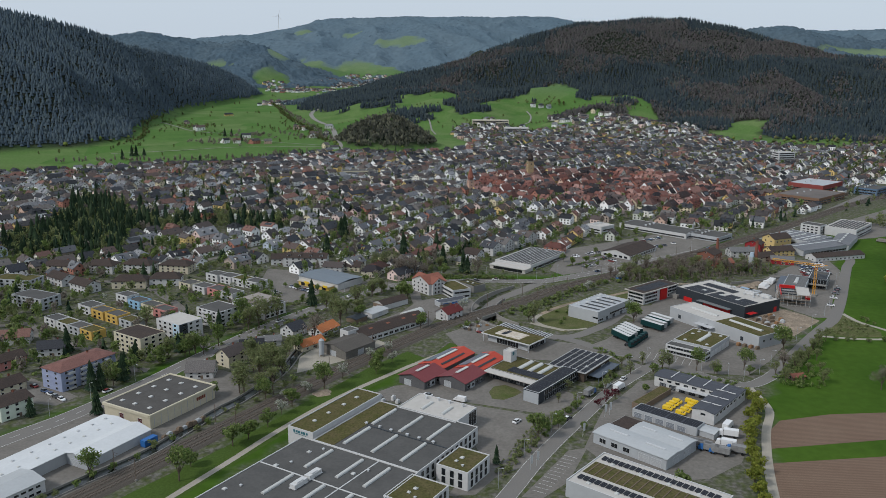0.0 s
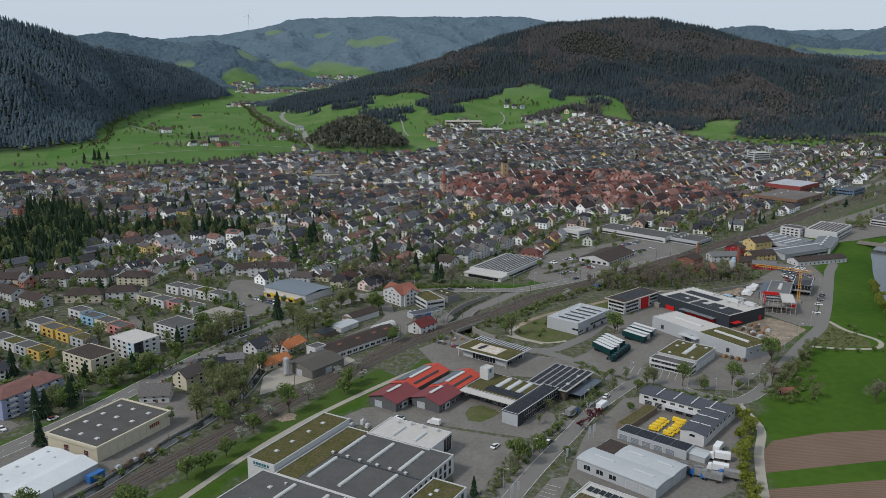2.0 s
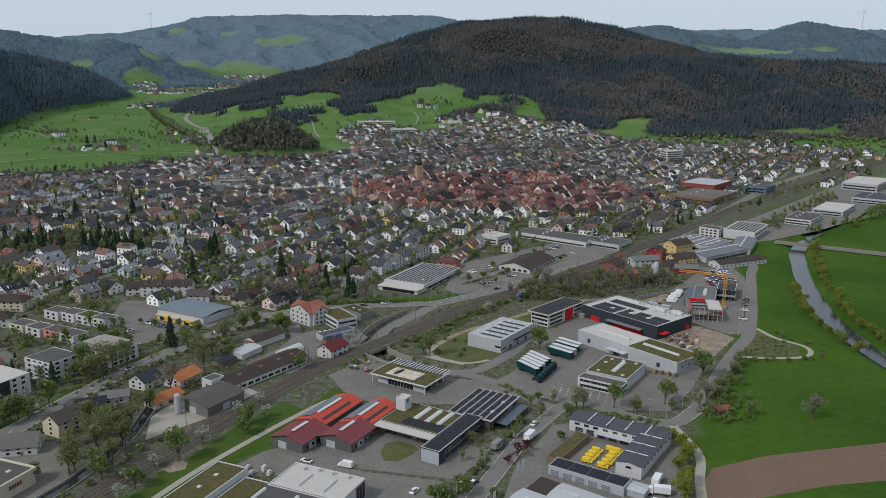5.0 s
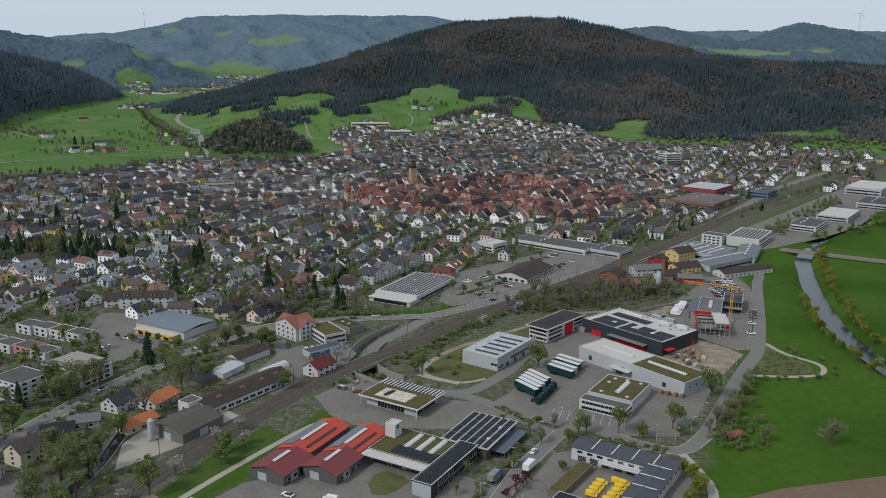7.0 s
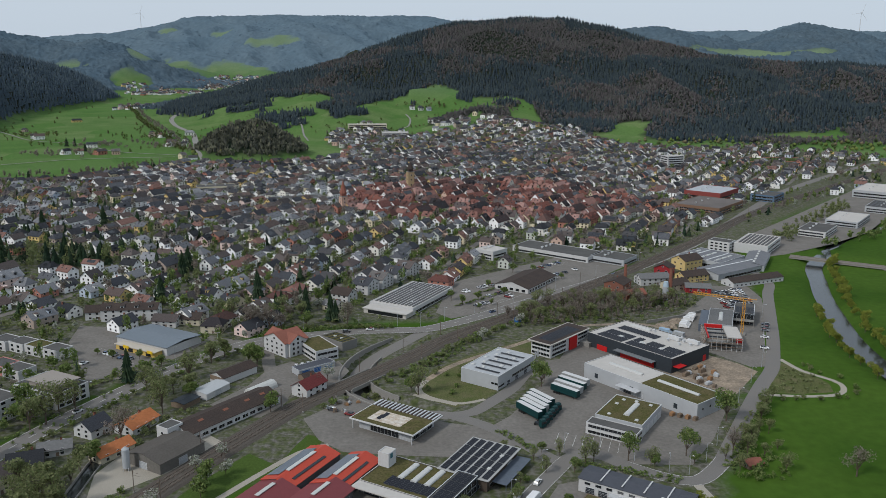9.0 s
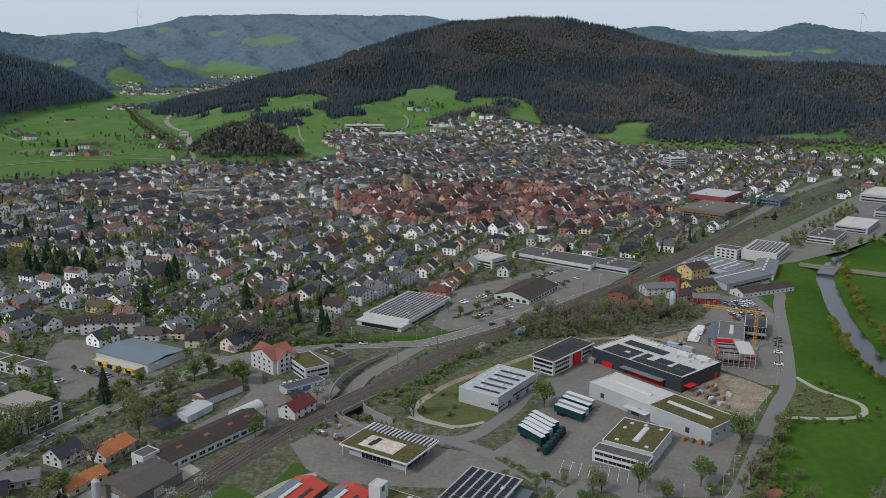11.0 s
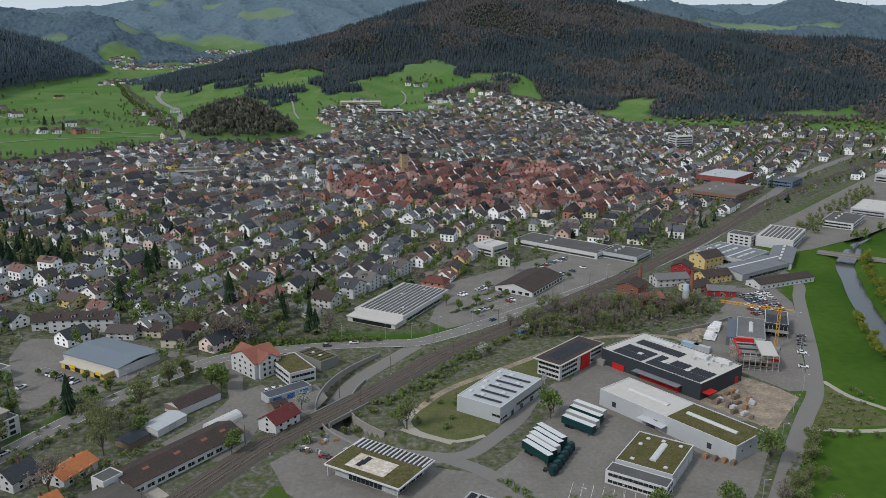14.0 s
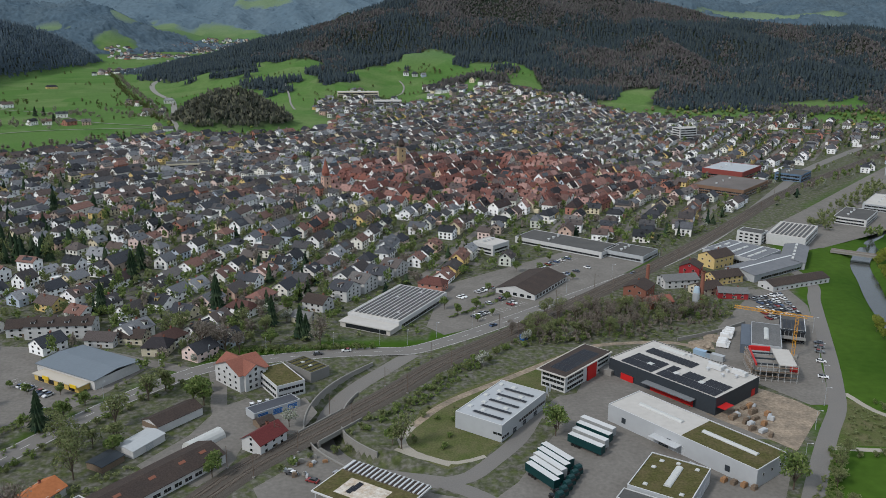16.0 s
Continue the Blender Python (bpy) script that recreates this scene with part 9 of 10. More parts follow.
def scrub(label, outline, step, share, hh, rr, leaf, seed):
    xs, ys = [p[0] for p in outline], [p[1] for p in outline]
    a, b = scatter(min(xs), max(xs), min(ys), max(ys), step)
    ok = inside(a, b, outline) & clear_of_plan(a, b, 1) & clear_of_line(a, b, RAIL, 7) & clear_of_line(a, b, RAMP, 8.5) & (rng.uniform(0, 1, a.size) < share) & (vnoise(a, b, 14, seed) > 0.32)
    n = int(ok.sum())
    stuff_trees("scrub", label, a[ok], b[ok], np.zeros(n) - 0.2, rng.uniform(*hh, n), rng.uniform(*rr, n), cloud_template(seed, 40, 0.27), leaf, 0.18, "shrubs")


COPSE = [(44, 482), (60, 496), (92, 500), (140, 506), (178, 530), (186, 548), (172, 560), (150, 560), (128, 562), (100, 538), (60, 500)]
scrub("brown brambles and young trees of the copse", COPSE, 2.8, 0.42, (1.5, 6.0), (1.2, 2.4), LEAF_BROWN, 81)
scrub("olive undergrowth of the copse", COPSE, 3.0, 0.6, (1.2, 5.0), (1.0, 2.2), LEAF_OLIVE, 82)
scrub("fresh green undergrowth of the copse", COPSE, 4.2, 0.6, (1.0, 4.5), (1.0, 2.2), LEAF_GREEN, 80)
scrub("green scrub on the railway embankment", [(0, 420), (10, 436), (36, 470), (62, 500), (66, 496), (40, 462), (20, 434), (8, 416)], 2.2, 0.8, (0.9, 2.4), (0.9, 1.7), LEAF_GREEN, 83)
scrub("olive scrub beside the sunken road", [(-2, 446), (14, 470), (28, 490), (34, 486), (20, 464), (4, 442)], 2.0, 0.8, (1.0, 2.6), (0.9, 1.7), LEAF_OLIVE, 84)
scrub("green bushes along the stream bank", [(-150, 175), (-128, 232), (-112, 265), (-96, 305), (-90, 318), (-84, 312), (-98, 275), (-116, 238), (-140, 180)], 2.6, 0.22, (0.6, 1.6), (0.7, 1.4), LEAF_GREEN, 85)
scrub("olive hedge along the industrial road", [(4, 236), (14, 262), (24, 284), (36, 306), (32, 308), (19, 286), (8, 262), (0, 238)], 2.0, 0.85, (1.0, 2.8), (0.9, 1.7), LEAF_OLIVE, 86)
scrub("tangled scrub inside the path loop", [(189, 438), (195, 426), (198, 414), (194, 406), (182, 405), (170, 406)], 2.2, 0.7, (0.5, 1.4), (0.8, 1.5), LEAF_OLIVE, 87)
scrub("hedge of shrubs beside the field road", [(124, 346), (140, 370), (152, 386), (158, 384), (146, 362), (134, 342)], 2.4, 0.7, (1.2, 3.8), (1.0, 2.0), LEAF_OLIVE, 88)
scrub("overgrown garden round the hut", [(122, 330), (128, 348), (140, 352), (148, 340), (140, 328)], 2.4, 0.5, (0.8, 2.6), (0.8, 1.6), LEAF_GREEN, 89)
scrub("hedge round the main road bend", [(-70, 484), (-40, 491), (0, 497), (0, 503), (-40, 499), (-72, 492)], 1.8, 0.9, (1.2, 2.4), (1.0, 1.7), LEAF_GREEN, 90)
scrub("garden growth between the sheds", [(-112, 335), (-96, 365), (-82, 392), (-72, 398), (-84, 370), (-100, 335)], 2.8, 0.7, (1.0, 4.0), (1.0, 2.2), LEAF_OLIVE, 91)
scrub("verge shrubs of the main road", [(-150, 352), (-132, 384), (-110, 424), (-84, 462), (-78, 456), (-100, 418), (-126, 372), (-144, 340)], 2.6, 0.35, (0.8, 2.2), (0.9, 1.6), LEAF_GREEN, 92)
scrub("shrubs of the lower railway bank", [(-100, 280), (-82, 316), (-66, 348), (-60, 344), (-76, 308), (-94, 276)], 2.2, 0.7, (0.6, 1.8), (0.8, 1.5), LEAF_GREEN, 93)

# ---------------------------------------------------------------- vehicles
PAINT = varied("car_paint", [(0.62, 0.62, 0.62), (0.03, 0.03, 0.035), (0.25, 0.26, 0.28), (0.7, 0.7, 0.7), (0.06, 0.07, 0.09), (0.4, 0.4, 0.42), (0.55, 0.55, 0.56), (0.05, 0.05, 0.055), (0.66, 0.66, 0.66), (0.2, 0.03, 0.03), (0.12, 0.13, 0.14), (0.05, 0.08, 0.15), (0.68, 0.68, 0.69)], rough=0.3, grain=0.02, spec=0.5)


def shell(bm, profile, width, inset, mi=0):
    """A body drawn along a side profile, narrower at the top."""
    zmax = max(p[1] for p in profile)
    zmin = min(p[1] for p in profile)
    sides = []
    for sg in (-1, 1):
        sides.append([bm.verts.new((x, sg * (width / 2 - inset * max(0, (z - zmin) / (zmax - zmin)) ** 2), z)) for x, z in profile])
    n = len(profile)
    bm.faces.new(sides[0]).material_index = mi
    bm.faces.new(sides[1][::-1]).material_index = mi
    for k in range(n):
        bm.faces.new((sides[0][(k + 1) % n], sides[0][k], sides[1][k], sides[1][(k + 1) % n])).material_index = mi


def wheel(parent, x, y, r=0.32, w=0.22):
    def build():
        bm = bmesh.new()
        bmesh.ops.create_cone(bm, cap_ends=True, segments=10, radius1=r, radius2=r, depth=w, matrix=Matrix.Rotation(math.pi / 2, 4, "X"))
        return bm
    link_mesh("wheel", shared(("wheel", r, w), build, [RUBBER]), parent, Matrix.Translation((x, y, r)))


def car_kind(name, label, length=4.3, height=1.48, paint=None, van=False):
    top = thing(name, label, "van" if van else "car", "parked cars" if not van else "parked vans")
    l = length / 2
    bm = bmesh.new()
    if van:
        shell(bm, [(-l, 0.35), (-l, height * 0.95), (-l + 0.2, height), (l - 1.7, height), (l - 0.75, 1.1), (l - 0.1, 0.95), (l, 0.4)], 1.9, 0.12)
    else:
        shell(bm, [(-l, 0.3), (-l, 0.82), (-l + 0.25, 0.93), (l - 1.15, 0.93), (l - 0.15, 0.74), (l, 0.32)], 1.78, 0.06)
    part("body", bm, paint or PAINT, top)
    bm = bmesh.new()
    if van:
        shell(bm, [(l - 1.75, 1.25), (l - 1.68, height - 0.12), (l - 0.82, 1.18), (l - 0.8, 1.16)], 1.84, 0.1)
    else:
        shell(bm, [(-l + 0.35, 0.9), (-l + 0.75, height - 0.1), (l - 2.0, height - 0.1), (l - 1.2, 0.9)], 1.66, 0.16)
    part("glazing", bm, GLASS, top)
    if not van:
        part("roof_panel", boxes((-l + 0.85, l - 2.05, -0.62, 0.62, height - 0.12, height)), paint or PAINT, top)
    for x in (-l + 0.8, l - 0.8):
        for y in (-0.82, 0.82):
            wheel(top, x, y)
    return top


CAR = car_kind("parked_car", "parked passenger car on the asphalt")
VAN = car_kind("white_van", "white delivery van parked on the asphalt", 5.4, 2.3, mat("white_paint", (0.7, 0.7, 0.7), rough=0.35), True)
YVAN = car_kind("yellow_van", "yellow delivery van parked in a yard", 4.0, 1.7, YELLOW, True)


def park(kind, spots):
    for x, y, a in spots:
        copy_thing(kind, Matrix.Translation((x, y, 0.075)) @ Matrix.Rotation(radians(a + rnd.uniform(-2, 2)), 4, "Z"))


def row(x, y, ang, n, pitch, turn, fill=0.8):
    c, s = math.cos(radians(ang)), math.sin(radians(ang))
    return [(x + c * pitch * k, y + s * pitch * k, turn + (180 if rnd.random() < 0.4 else 0)) for k in range(n) if rnd.random() < fill]


spots = []
for k in range(5):
    spots += row(197 + k * 1.0, 530 + k * 7.2, 22, 8, 2.7, 112, 0.85)
spots += row(187, 455, 66, 9, 5.8, -24, 0.5) + row(52, 536, 42, 12, 2.7, 132, 0.6) + row(61, 556, 42, 12, 2.7, 132, 0.55) + row(47, 565, 42, 10, 2.7, 132, 0.5) + row(96, 618, 42, 12, 2.7, 132, 0.5) + row(110, 604, 42, 11, 2.7, 132, 0.5)
spots += row(-133, 462, -33, 7, 2.7, 57, 0.8) + row(-141, 450, -33, 4, 2.7, 57, 0.7) + row(-204, 296, -32, 7, 4.6, 148, 0.85) + row(-40, 442, 30, 3, 3, 100, 0.9)
spots += [(-4, 392, 140), (-12, 388, 155), (2, 396, 60), (-19, 392.5, 150), (28, 286, 58), (9, 321, 58), (-93, 446, 57), (-121, 394, 57), (-166, 292, 62), (60, 524, 42), (150, 606, 225), (88, 549.5, 42), (-20, 491, 10), (-8, 494.5, 185), (131, 388, 120), (126, 391, 120), (8, 281, 60), (-30, 303, 150), (38, 340, 60), (50, 344, 150), (55, 331, 60)]
park(CAR, spots)
park(VAN, row(160, 494, 62, 8, 3.1, -28, 0.55) + [(-16, 299, 160), (39, 312, 60), (47, 322, 60), (-50, 292, 60)])
park(YVAN, [(x, y, -28) for x, y in ((69.3, 299.8), (71, 302.3), (72.7, 304.7), (74.5, 307.3), (79.9, 308.1))] + [(x + 1.3, y - 0.8, -32) for x, y in ((72.6, 296.6), (74.8, 299.2), (76.8, 301.8), (78.6, 304.6), (80.6, 307.2))])
for k in (CAR, VAN, YVAN):
    for o in list(k.children_recursive):
        bpy.data.objects.remove(o)
    bpy.data.objects.remove(k)


def trailer_kind(label, side):
    top = thing("semi_trailer", label, "trailer", "parked trailers")
    part("box_body", boxes((-6.8, 6.8, -1.27, 1.27, 1.15, 3.95)), side, top)
    part("roof_sheet", boxes((-6.75, 6.75, -1.22, 1.22, 3.95, 4.0)), FRAME, top, "white roof sheet")
    part("chassis", boxes((-6.6, 6.6, -0.5, 0.5, 0.75, 1.15), (5.0, 5.2, -0.9, -0.7, 0.0, 0.9), (5.0, 5.2, 0.7, 0.9, 0.0, 0.9)), DARKPANEL, top)
    for x in (-4.9, -3.6, -2.3):
        for y in (-1.05, 1.05):
            wheel(top, x, y, 0.5, 0.3)
    return top


def truck_kind(label, paint):
    top = thing("tractor_unit", label, "truck", "parked trucks")
    bm = bmesh.new()
    shell(bm, [(0.2, 0.6), (0.2, 3.3), (0.6, 3.6), (1.7, 3.4), (2.25, 2.0), (2.3, 0.6)], 2.4, 0.12)
    part("cab", bm, paint, top)
    part("windscreen", boxes((1.95, 2.3, -1.05, 1.05, 2.0, 2.75)), GLASS, top)
    part("chassis", boxes((-3.2, 0.2, -0.45, 0.45, 0.6, 0.95), (-2.6, -1.4, -0.6, 0.6, 0.95, 1.15)), DARKPANEL, top)
    for x in (-2.2, 1.3):
        for y in (-1.0, 1.0):
            wheel(top, x, y, 0.5, 0.3)
    return top


def stand(kind, x, y, a):
    copy_thing(kind, Matrix.Translation((x, y, 0.06)) @ Matrix.Rotation(radians(a), 4, "Z"))


T1 = trailer_kind("teal box trailer with a white roof", TEALPAINT)
T2 = trailer_kind("grey curtain trailer with a white roof", mat("grey_tarpaulin", (0.3, 0.31, 0.31), grain=0.1))
TR = truck_kind("dark teal truck tractor unit", TEALPAINT)
for k in range(6):
    x, y = 58.5 + k * 1.75, 382.5 + k * 3.05
    if k > 0:
        stand(T1 if k < 3 else T2 if k == 3 else T1, x, y, -58)
    stand(TR, x + 4.6, y - 7.6, -58)
for k, t in enumerate((T1, T2, T1, T2)):
    stand(t, 78.5 + k * 2.3, 405 + k * 4.1, -47)
def box_truck_kind(label, body, cab):
    top = thing("box_truck", label, "truck", "parked lorries")
    part("box_body", boxes((-4.2, 1.2, -1.2, 1.2, 1.1, 3.3)), body, top)
    bm = bmesh.new()
    shell(bm, [(1.35, 0.6), (1.35, 2.5), (1.7, 2.75), (2.6, 2.6), (3.1, 1.7), (3.15, 0.6)], 2.2, 0.1)
    part("cab", bm, cab, top)
    part("windscreen", boxes((2.75, 3.1, -0.95, 0.95, 1.65, 2.25)), GLASS, top)
    part("chassis", boxes((-4.0, 2.6, -0.4, 0.4, 0.55, 1.1)), DARKPANEL, top)
    for x in (-2.8, 2.1):
        for y in (-1.0, 1.0):
            wheel(top, x, y, 0.45, 0.28)
    return top


WR = box_truck_kind("white box lorry parked in the workshop yard", MATS["white_paint"], MATS["white_paint"])
LT = box_truck_kind("flatbed lorry with a blue cab and grey load", mat("grey_load", (0.22, 0.22, 0.22), grain=0.2), BLUEPAINT)
for x, y, a in ((84.6, 268.3, 160), (87.5, 277, 165), (89.8, 284.4, 60), (64.5, 262, 52), (52, 319, 57)):
    stand(WR, x, y, a)
for x, y, a in ((70.3, 268.3, 150), (72.8, 267.6, 150), (75.4, 266.3, 150), (77.6, 263.9, 150), (81, 262, 155), (87.2, 263.6, 160), (39, 312, 57)):
    stand(LT, x, y, a)
for k in (T1, T2, TR, WR, LT):
    for o in list(k.children_recursive):
        bpy.data.objects.remove(o)
    bpy.data.objects.remove(k)

# retail_hedge islands of the car parks and green strips beside the roads
for lb, line, w, seed in (("green hedge strip in the retail car park", [(40, 535), (62, 556), (84, 578)], 2.5, 91), ("green hedge strip in the retail car park", [(52, 560), (74, 580), (96, 602)], 2.5, 92), ("green hedge strip in the retail car park", [(84, 604), (104, 624), (122, 644)], 2.5, 93),
                          ("clipped hedge at the supermarket car park", [(-126, 424), (-112, 446), (-98, 470)], 2.2, 94), ("hedge strip between road and supermarket", [(-150, 395), (-136, 412), (-118, 432), (-104, 452)], 4.0, 95), 
                          ("bushes along the haulage yard fence", [(46, 372), (56, 358), (68, 346), (88, 338), (104, 330)], 3.5, 97), ("hedgerow beside the field road", [(120, 334), (133, 352), (150, 376), (164, 400)], 4.2, 98), ("hedge behind the allotment", [(128, 328), (134, 340), (142, 350)], 5.5, 99)):
    c = smooth_line(line, 3.0)
    q = normals(c)
    outline = [tuple(p + k * w / 2) for p, k in zip(c, q)] + [tuple(p - k * w / 2) for p, k in zip(c, q)][::-1]
    tall = 4.5 if w > 5 else 1.6
    scrub(lb, outline, 1.5 if w < 5 else 2.2, 0.9, (tall * 0.5, tall), (1.0, 1.5 if w < 5 else 2.2), LEAF_OLIVE if seed == 95 else LEAF_GREEN, seed)
scrub("budding trees round the riverside industry", [(300, 712), (360, 780), (440, 872), (455, 862), (372, 766), (312, 700)], 5.0, 0.7, (4, 9), (2.5, 4), LEAF_OLIVE, 101)
scrub("green trees along the river bank behind the warehouses", [(330, 690), (400, 735), (455, 800), (520, 868), (600, 980), (612, 974), (532, 860), (466, 790), (410, 724), (338, 680)], 5.0, 0.8, (4, 9), (2.5, 4), LEAF_GREEN, 102)
for k, (cx, cy) in enumerate(((-470, 1405), (-625, 1532), (-492, 1292), (-400, 1510), (-345, 1390), (62, 1815), (215, 1765))):
    a = np.array([(cx + rnd.gauss(0, 26), cy + rnd.gauss(0, 16)) for i in range(26)])
    stuff_trees("farm_trees", "budding trees round the farmstead", a[:, 0], a[:, 1], hills_z(a[:, 0], a[:, 1]) - 0.3, rng.uniform(5, 11, 26), rng.uniform(2.5, 4.5, 26), cloud_template(104, 30, 0.28), SPRING_FAR if k % 2 else LEAF_BROWN, 0.15, "trees")

# ---------------------------------------------------------------- underpass, walls, markings, small things
def wall_along(name, label, pts, height, thick, material, base=0.0, step=3.0):
    line = smooth_line(pts, step)
    nn = normals(line)
    n = len(line)
    rows = []
    for o, z in ((-thick / 2, base), (-thick / 2, base + height), (thick / 2, base + height), (thick / 2, base)):
        rows.append(np.column_stack([line[:, :2] + nn * o, np.full(n, z)]))
    v = np.concatenate(rows)
    f = [(k * n + i, k * n + i + 1, ((k + 1) % 4) * n + i + 1, ((k + 1) % 4) * n + i) for k in range(4) for i in range(n - 1)]
    f += [(0, n, 2 * n, 3 * n), (n - 1, 4 * n - 1, 3 * n - 1, 2 * n - 1)]
    return tagged(link_mesh(name, data_mesh(name, v, f, material), None), label, "wall", kind="structure")


ramp_n = normals(RAMP_LINE)
for sg, k0, k1 in ((-1, 6, len(RAMP_LINE) - 5), (1, 14, len(RAMP_LINE) - 8)):
    pts = [tuple(p[:2] + q * sg * 6.6) for p, q in list(zip(RAMP_LINE, ramp_n))[k0:k1:3]]
    wall_along("retaining_wall", "grey concrete retaining wall of the underpass", pts, 5.1, 0.5, CONCRETE, -4.6)
# the railway bridge over the sunken road
br = thing("railway_bridge", "short concrete railway bridge over the sunken road", "bridge", at=place(-9.5, 424.5, 50.5))
part("deck", boxes((-11, 11, -5.4, 5.4, -0.75, 0.02)), CONCRETE, br)
for sg in (-5.3, 5.3):
    part("parapet", boxes((-11, 11, sg - 0.2, sg + 0.2, -0.8, 0.9)), CONCRETE, br)
for q in (-10.6, 10.6):
    part("abutment", boxes((q - 0.5, q + 0.5, -5.6, 5.6, -4.7, -0.75)), CONCRETE, br)

PAINTLINE = mat("road_paint", (0.62, 0.62, 0.6), rough=0.7, grain=0.1, grain_scale=3)


def markings(road, offsets, dash, gap, z, width=0.14, y0=-1e9, y1=1e9):
    line = smooth_line(road, 1.0)
    d = np.concatenate([[0], np.cumsum(np.linalg.norm(np.diff(line[:, :2], axis=0), axis=1))])
    nn = normals(line)
    v, f = [], []
    for o in offsets:
        s = 0.0
        while s + dash < d[-1]:
            ks = [np.interp(t, d, np.arange(len(d))) for t in np.linspace(s, s + dash, 3)]
            pts = [(np.array([np.interp(k, np.arange(len(d)), line[:, 0]), np.interp(k, np.arange(len(d)), line[:, 1])]), np.array([np.interp(k, np.arange(len(d)), nn[:, 0]), np.interp(k, np.arange(len(d)), nn[:, 1])])) for k in ks]
            if y0 < pts[0][0][1] < y1:
                b = len(v)
                for p, q in pts:
                    v.append((*(p + q * (o + width)), z))
                    v.append((*(p + q * (o - width)), z))
                f += [(b, b + 1, b + 3, b + 2), (b + 2, b + 3, b + 5, b + 4)]
            s += dash + gap
    ob = link_mesh("road_marking", data_mesh("road_marking", v, f, PAINTLINE), None)
    return tagged(ob, "white painted lane lines on asphalt", "road marking", kind="structure")


markings(MAIN_ROAD, (0.0,), 4, 5, 0.085, 0.09, 200, 700)
markings(MAIN_ROAD, (-4.3, 4.3), 10, 0, 0.085, 0.09, 200, 700)
markings(INDUSTRY_ROAD, (-3.0, 3.0), 8, 0, 0.08, 0.06, 215, 345)


def bays(x, y, ang, n, pitch, length, z=0.05):
    v, f = [], []
    c, s = math.cos(radians(ang)), math.sin(radians(ang))
    for k in range(n):
        px, py = x + c * pitch * k, y + s * pitch * k
        b = len(v)
        for a_, l_ in ((-0.06, 0), (0.06, 0), (0.06, length), (-0.06, length)):
            v.append((px + c * a_ - s * l_, py + s * a_ + c * l_, z))
        f.append((b, b + 1, b + 2, b + 3))
    ob = link_mesh("parking_bays", data_mesh("parking_bays", v, f, PAINTLINE), None)
    tagged(ob, "white painted parking bay lines", "road marking", kind="structure")


bays(13.5, 229, 66, 12, 2.6, -5), bays(52, 536, 42, 14, 2.7, -5), bays(61, 556, 42, 14, 2.7, -5), bays(96, 618, 42, 14, 2.7, -5), bays(-138, 470, -33, 9, 2.7, -5), bays(66, 360, -20, 8, 3.3, 10)

# tree islands of the car parks and stacks of material
def pallet_stack(x, y, a, material, label, w=2.4, d=1.6, h=1.4, z=0.04):
    t = thing("material_stack", label, "stack", "material stacks", Matrix.Translation((x, y, z)) @ Matrix.Rotation(radians(a), 4, "Z"))
    part("pallet", boxes((-w / 2, w / 2, -d / 2, d / 2, 0.0, 0.14)), TIMBER, t)
    part("load", boxes((-w / 2 + 0.08, w / 2 - 0.08, -d / 2 + 0.08, d / 2 - 0.08, 0.14, h), (-w * 0.3, w * 0.25, -d * 0.35, d * 0.3, h, h + 0.3)), material, t)


tones = [CONCRETE, TIMBER, mat("grey_film", (0.45, 0.46, 0.47), rough=0.4), TIMBER, mat("rust_stack", (0.3, 0.17, 0.09), grain=0.2), GREYPANEL]
for k in range(34):
    x, y = rnd.uniform(130, 152), rnd.uniform(408, 438)
    if inside(x, y, [(134, 428), (156, 446), (160, 440), (150, 420), (146, 408), (140, 414)]):
        m = rnd.choice(tones)
        pallet_stack(x, y, rnd.uniform(20, 60), m, "stack of building material on the dirt plot", rnd.uniform(1.6, 4), rnd.uniform(1.2, 2), rnd.uniform(0.7, 1.8))
for k in range(16):
    x, y = rnd.uniform(-22, -8), rnd.uniform(388, 404)
    pallet_stack(x, y, rnd.uniform(0, 180), rnd.choice(tones), "scrap and timber stored by the railway", rnd.uniform(1, 2.6), rnd.uniform(0.8, 1.6), rnd.uniform(0.5, 1.4))
for k in range(9):
    pallet_stack(-128.5 + 2.4 * k * 0.42 * 1.0 + 5.2, 252 + 2.4 * k * 0.91, 66, tones[(k * 2 + 3) % 6], "crates and bins stacked beside the store", 2.2, 1.5, rnd.uniform(1, 1.9))
for k in range(8):
    pallet_stack(-47 + rnd.uniform(-7, 7), 296 + rnd.uniform(-4, 5), rnd.uniform(50, 70), rnd.choice([MATS["grey_film"], FRAME, GREYPANEL]), "wrapped pallets in the factory yard", 2, 1.4, rnd.uniform(1.0, 2.0))
for k in range(4):
    pallet_stack(118 + k * 2.6, 383.5 - k * 1.6, 36, rnd.choice([TIMBER, MATS["rust_stack"]]), "timber crates beside the depot hall", 2.2, 1.6, 1.4)


def container(x, y, a, material, label, L=6.0):
    t = thing("shipping_container", label, "container", at=Matrix.Translation((x, y, 0.05)) @ Matrix.Rotation(radians(a), 4, "Z"))
    bm = bmesh.new()
    add_box(bm, -L / 2, L / 2, -1.2, 1.2, 0.1, 2.6)
    for k in range(int(L / 0.5)):
        add_box(bm, -L / 2 + 0.15 + k * 0.5, -L / 2 + 0.37 + k * 0.5, -1.24, 1.24, 0.2, 2.5)
    part("box", bm, material, t)
    part("door", boxes((L / 2, L / 2 + 0.05, -1.1, -0.05, 0.2, 2.5), (L / 2, L / 2 + 0.05, 0.05, 1.1, 0.2, 2.5)), material, t)


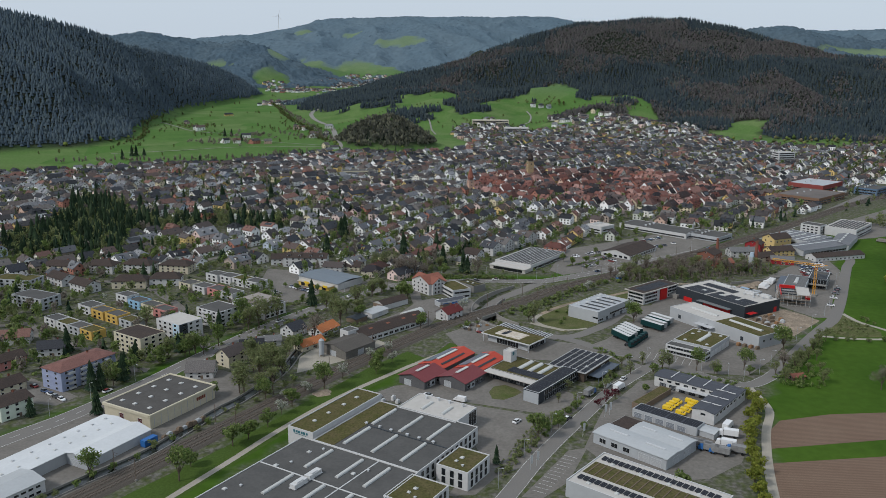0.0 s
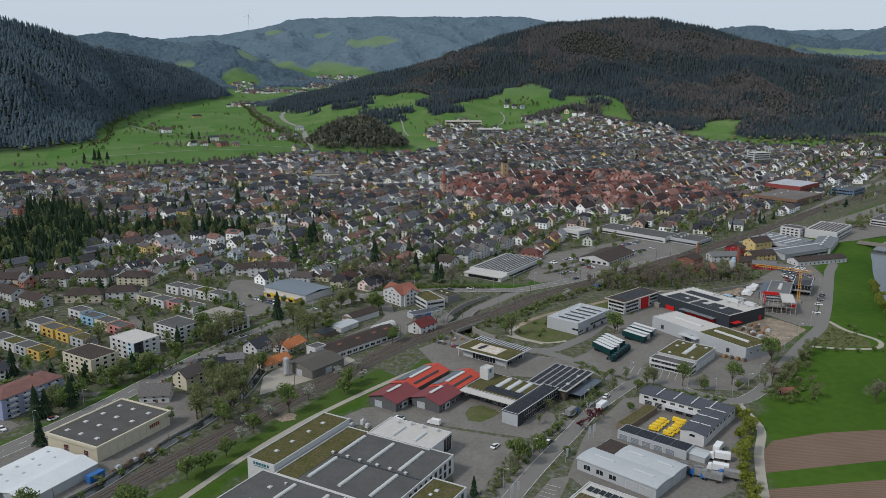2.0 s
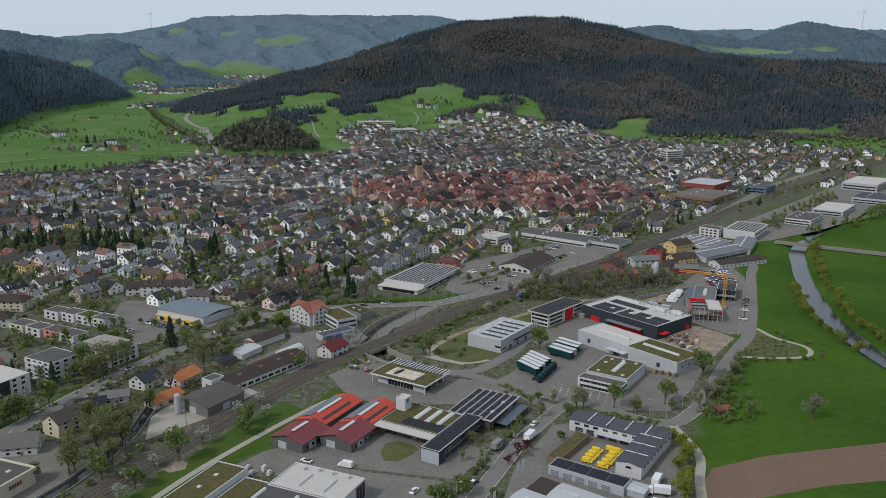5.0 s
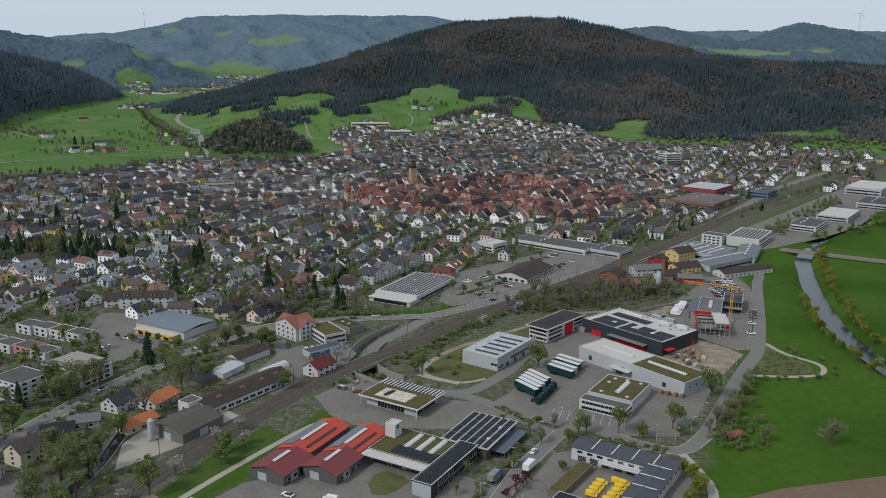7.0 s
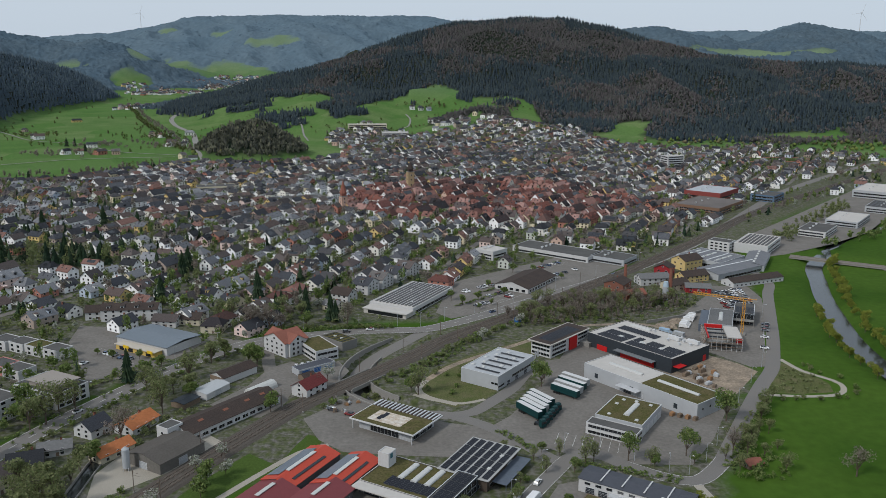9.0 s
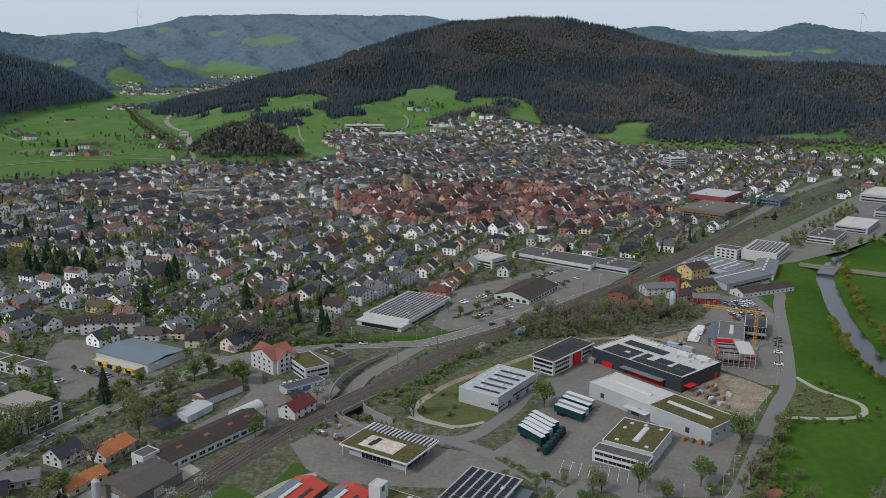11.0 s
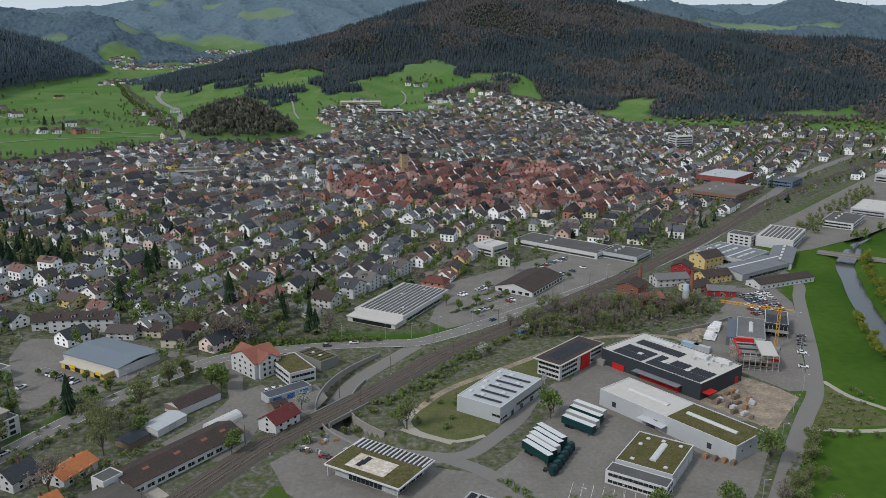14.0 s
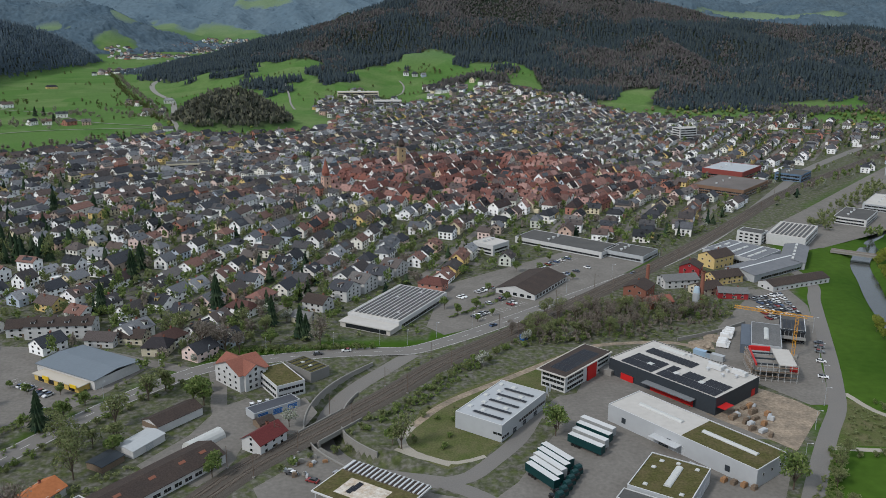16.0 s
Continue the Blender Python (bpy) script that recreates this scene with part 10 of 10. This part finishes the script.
container(-57, 293.5, 62, BLUEPAINT, "blue steel shipping container in the yard")
container(-127, 247, 66, BLUEPAINT, "blue open skip container beside the store")
container(147.5, 484.5, -45, mat("pale_blue_box", (0.3, 0.42, 0.55), grain=0.05), "pale blue site container", 8)
container(151.5, 480.5, -45, GREYPANEL, "grey steel site container beside scaffolding", 8)
container(72, 506, 40, BLUEPAINT, "small blue container by the railway copse", 3)

# hill of earth behind the black hall
def mound(x, y, r, h, material, label):
    bm = bmesh.new()
    g = np.random.default_rng(int(abs(x)))
    rows = []
    for k in range(5):
        rows.append([bm.verts.new((x + r * (1 - k / 5) * math.cos(i * 0.4488) * g.uniform(0.8, 1.15), y + r * (1 - k / 5) * math.sin(i * 0.4488) * g.uniform(0.8, 1.15), (0 if k == 0 else h * (k / 5) ** 0.8 * g.uniform(0.85, 1.1)))) for i in range(14)])
    tip = bm.verts.new((x, y, h))
    for k in range(4):
        for i in range(14):
            bm.faces.new((rows[k][i], rows[k][(i + 1) % 14], rows[k + 1][(i + 1) % 14], rows[k + 1][i]))
    for i in range(14):
        bm.faces.new((rows[4][i], rows[4][(i + 1) % 14], tip))
    ob = part("earth_mound", bm, material, None)
    tagged(ob, label, "mound")


mound(152, 497, 6, 2.6, DIRT, "brown heap of excavated earth"), mound(160, 505, 5, 2.0, DIRT, "low heap of earth and rubble"), mound(-75, 301, 4, 1.0, DIRT, "flat heap of soil beside the footpath")
wall_along("site_wall", "low grey concrete wall behind the earth heaps", [(142, 502), (164, 512), (182, 523)], 1.6, 0.5, CONCRETE)
ribbon("path", [(14, 408), (22, 402), (34, 398), (44, 402)], 2.0, 0.05, GRAVEL, "pale kerb path round the grass plot", "path")
ribbon("path", [(20, 424), (16, 414), (20, 405), (32, 397)], 3.0, 0.052, GRAVEL, "gravel track round the grass plot", "path")
ribbon("path", [(20, 424), (34, 443), (62, 466), (84, 484), (104, 498), (140, 500), (150, 488)], 3.2, 0.054, DIRT, "bare earth track along the copse", "path")
# stream beside the warehouses with its railing
STREAM = [(-172, 145), (-143, 207), (-125, 238), (-118, 259), (-111.5, 279), (-106, 292), (-99, 321), (-98.5, 345), (-98, 360)]
ribbon("stream", STREAM, 4.4, 0.045, WATER, "narrow dark stream in a walled channel", "water")
wall_along("stream_wall", "grey concrete channel wall of the stream", [(x - 2.2, y + 1) for x, y in STREAM], 0.9, 0.35, CONCRETE)
wall_along("stream_hedge_wall", "low concrete bank of the stream", [(x + 2.2, y - 1) for x, y in STREAM], 0.5, 0.35, CONCRETE)


# street lamps
lamp = thing("street_lamp", "grey steel street lamp with a single arm", "street lamp", "street lamps")
bm = bmesh.new()
limb(bm, (0, 0, 0), (0, 0, 7.5), 0.09, 0.05, 6)
limb(bm, (0, 0, 7.4), (1.4, 0, 7.8), 0.05, 0.04, 5)
part("pole", bm, GREYPANEL, lamp)
part("lamp_head", boxes((1.2, 1.9, -0.14, 0.14, 7.72, 7.86)), ALU, lamp)
first = True
for road, off, gap, y0, y1 in ((MAIN_ROAD, 6.5, 32, 230, 640), (INDUSTRY_ROAD, 4.6, 34, 225, 520)):
    line = smooth_line(road, gap)
    for p, q in zip(line, normals(line)):
        if y0 < p[1] < y1:
            m = Matrix.Translation((p[0] + q[0] * off, p[1] + q[1] * off, 0)) @ Matrix.Rotation(math.atan2(-q[1], -q[0]), 4, "Z")
            if first:
                lamp.matrix_world, first = m, False
            else:
                copy_thing(lamp, m)
# flags by the drive
for x, y in ((13, 243), (15.2, 246), (33, 271), (43, 290), (45, 292), (71.5, 444), (73, 446)):
    f = thing("flag_pole", "white advertising flag on a slim pole", "flag", "drive flags", Matrix.Translation((x, y, 0)) @ Matrix.Rotation(0.6, 4, "Z"))
    part("pole", boxes((-0.05, 0.05, -0.05, 0.05, 0, 5.6)), ALU, f)
    part("flag", boxes((0.06, 1.0, -0.02, 0.02, 2.2, 5.5)), FRAME, f)
# wind turbines on the far ridges
for x, y in ((-1290, 4380), (1790, 3330)):
    z = float(hills_z(x, y))
    w = thing("wind_turbine", "slender pale wind turbine on a far ridge", "wind turbine", "wind turbines", Matrix.Translation((x, y, z)))
    bm = bmesh.new()
    limb(bm, (0, 0, -3), (0, 0, 78), 1.3, 0.7, 8)
    part("tower", bm, FRAME, w)
    part("nacelle", boxes((-1.5, 1.5, -4, 3, 77, 80)), FRAME, w)
    for a in (20, 140, 260):
        bm = bmesh.new()
        limb(bm, (0, -4.4, 78.5), (38 * math.sin(radians(a)), -4.4, 78.5 + 38 * math.cos(radians(a))), 0.8, 0.2, 4)
        part("blade", bm, FRAME, w)

# sports ground at the edge of the town
sheet("sports_field", [(505, 1236), (512, 1268), (585, 1276), (592, 1240)], 0.1, MEADOW, "green playing field at the town's edge")
ribbon("running_track", [(500, 1232), (508, 1274), (590, 1281), (598, 1236), (500, 1232)], 7, 0.14, mat("track_rubber", (0.3, 0.12, 0.08), grain=0.1), "red running track round the playing field", "track", step=6)
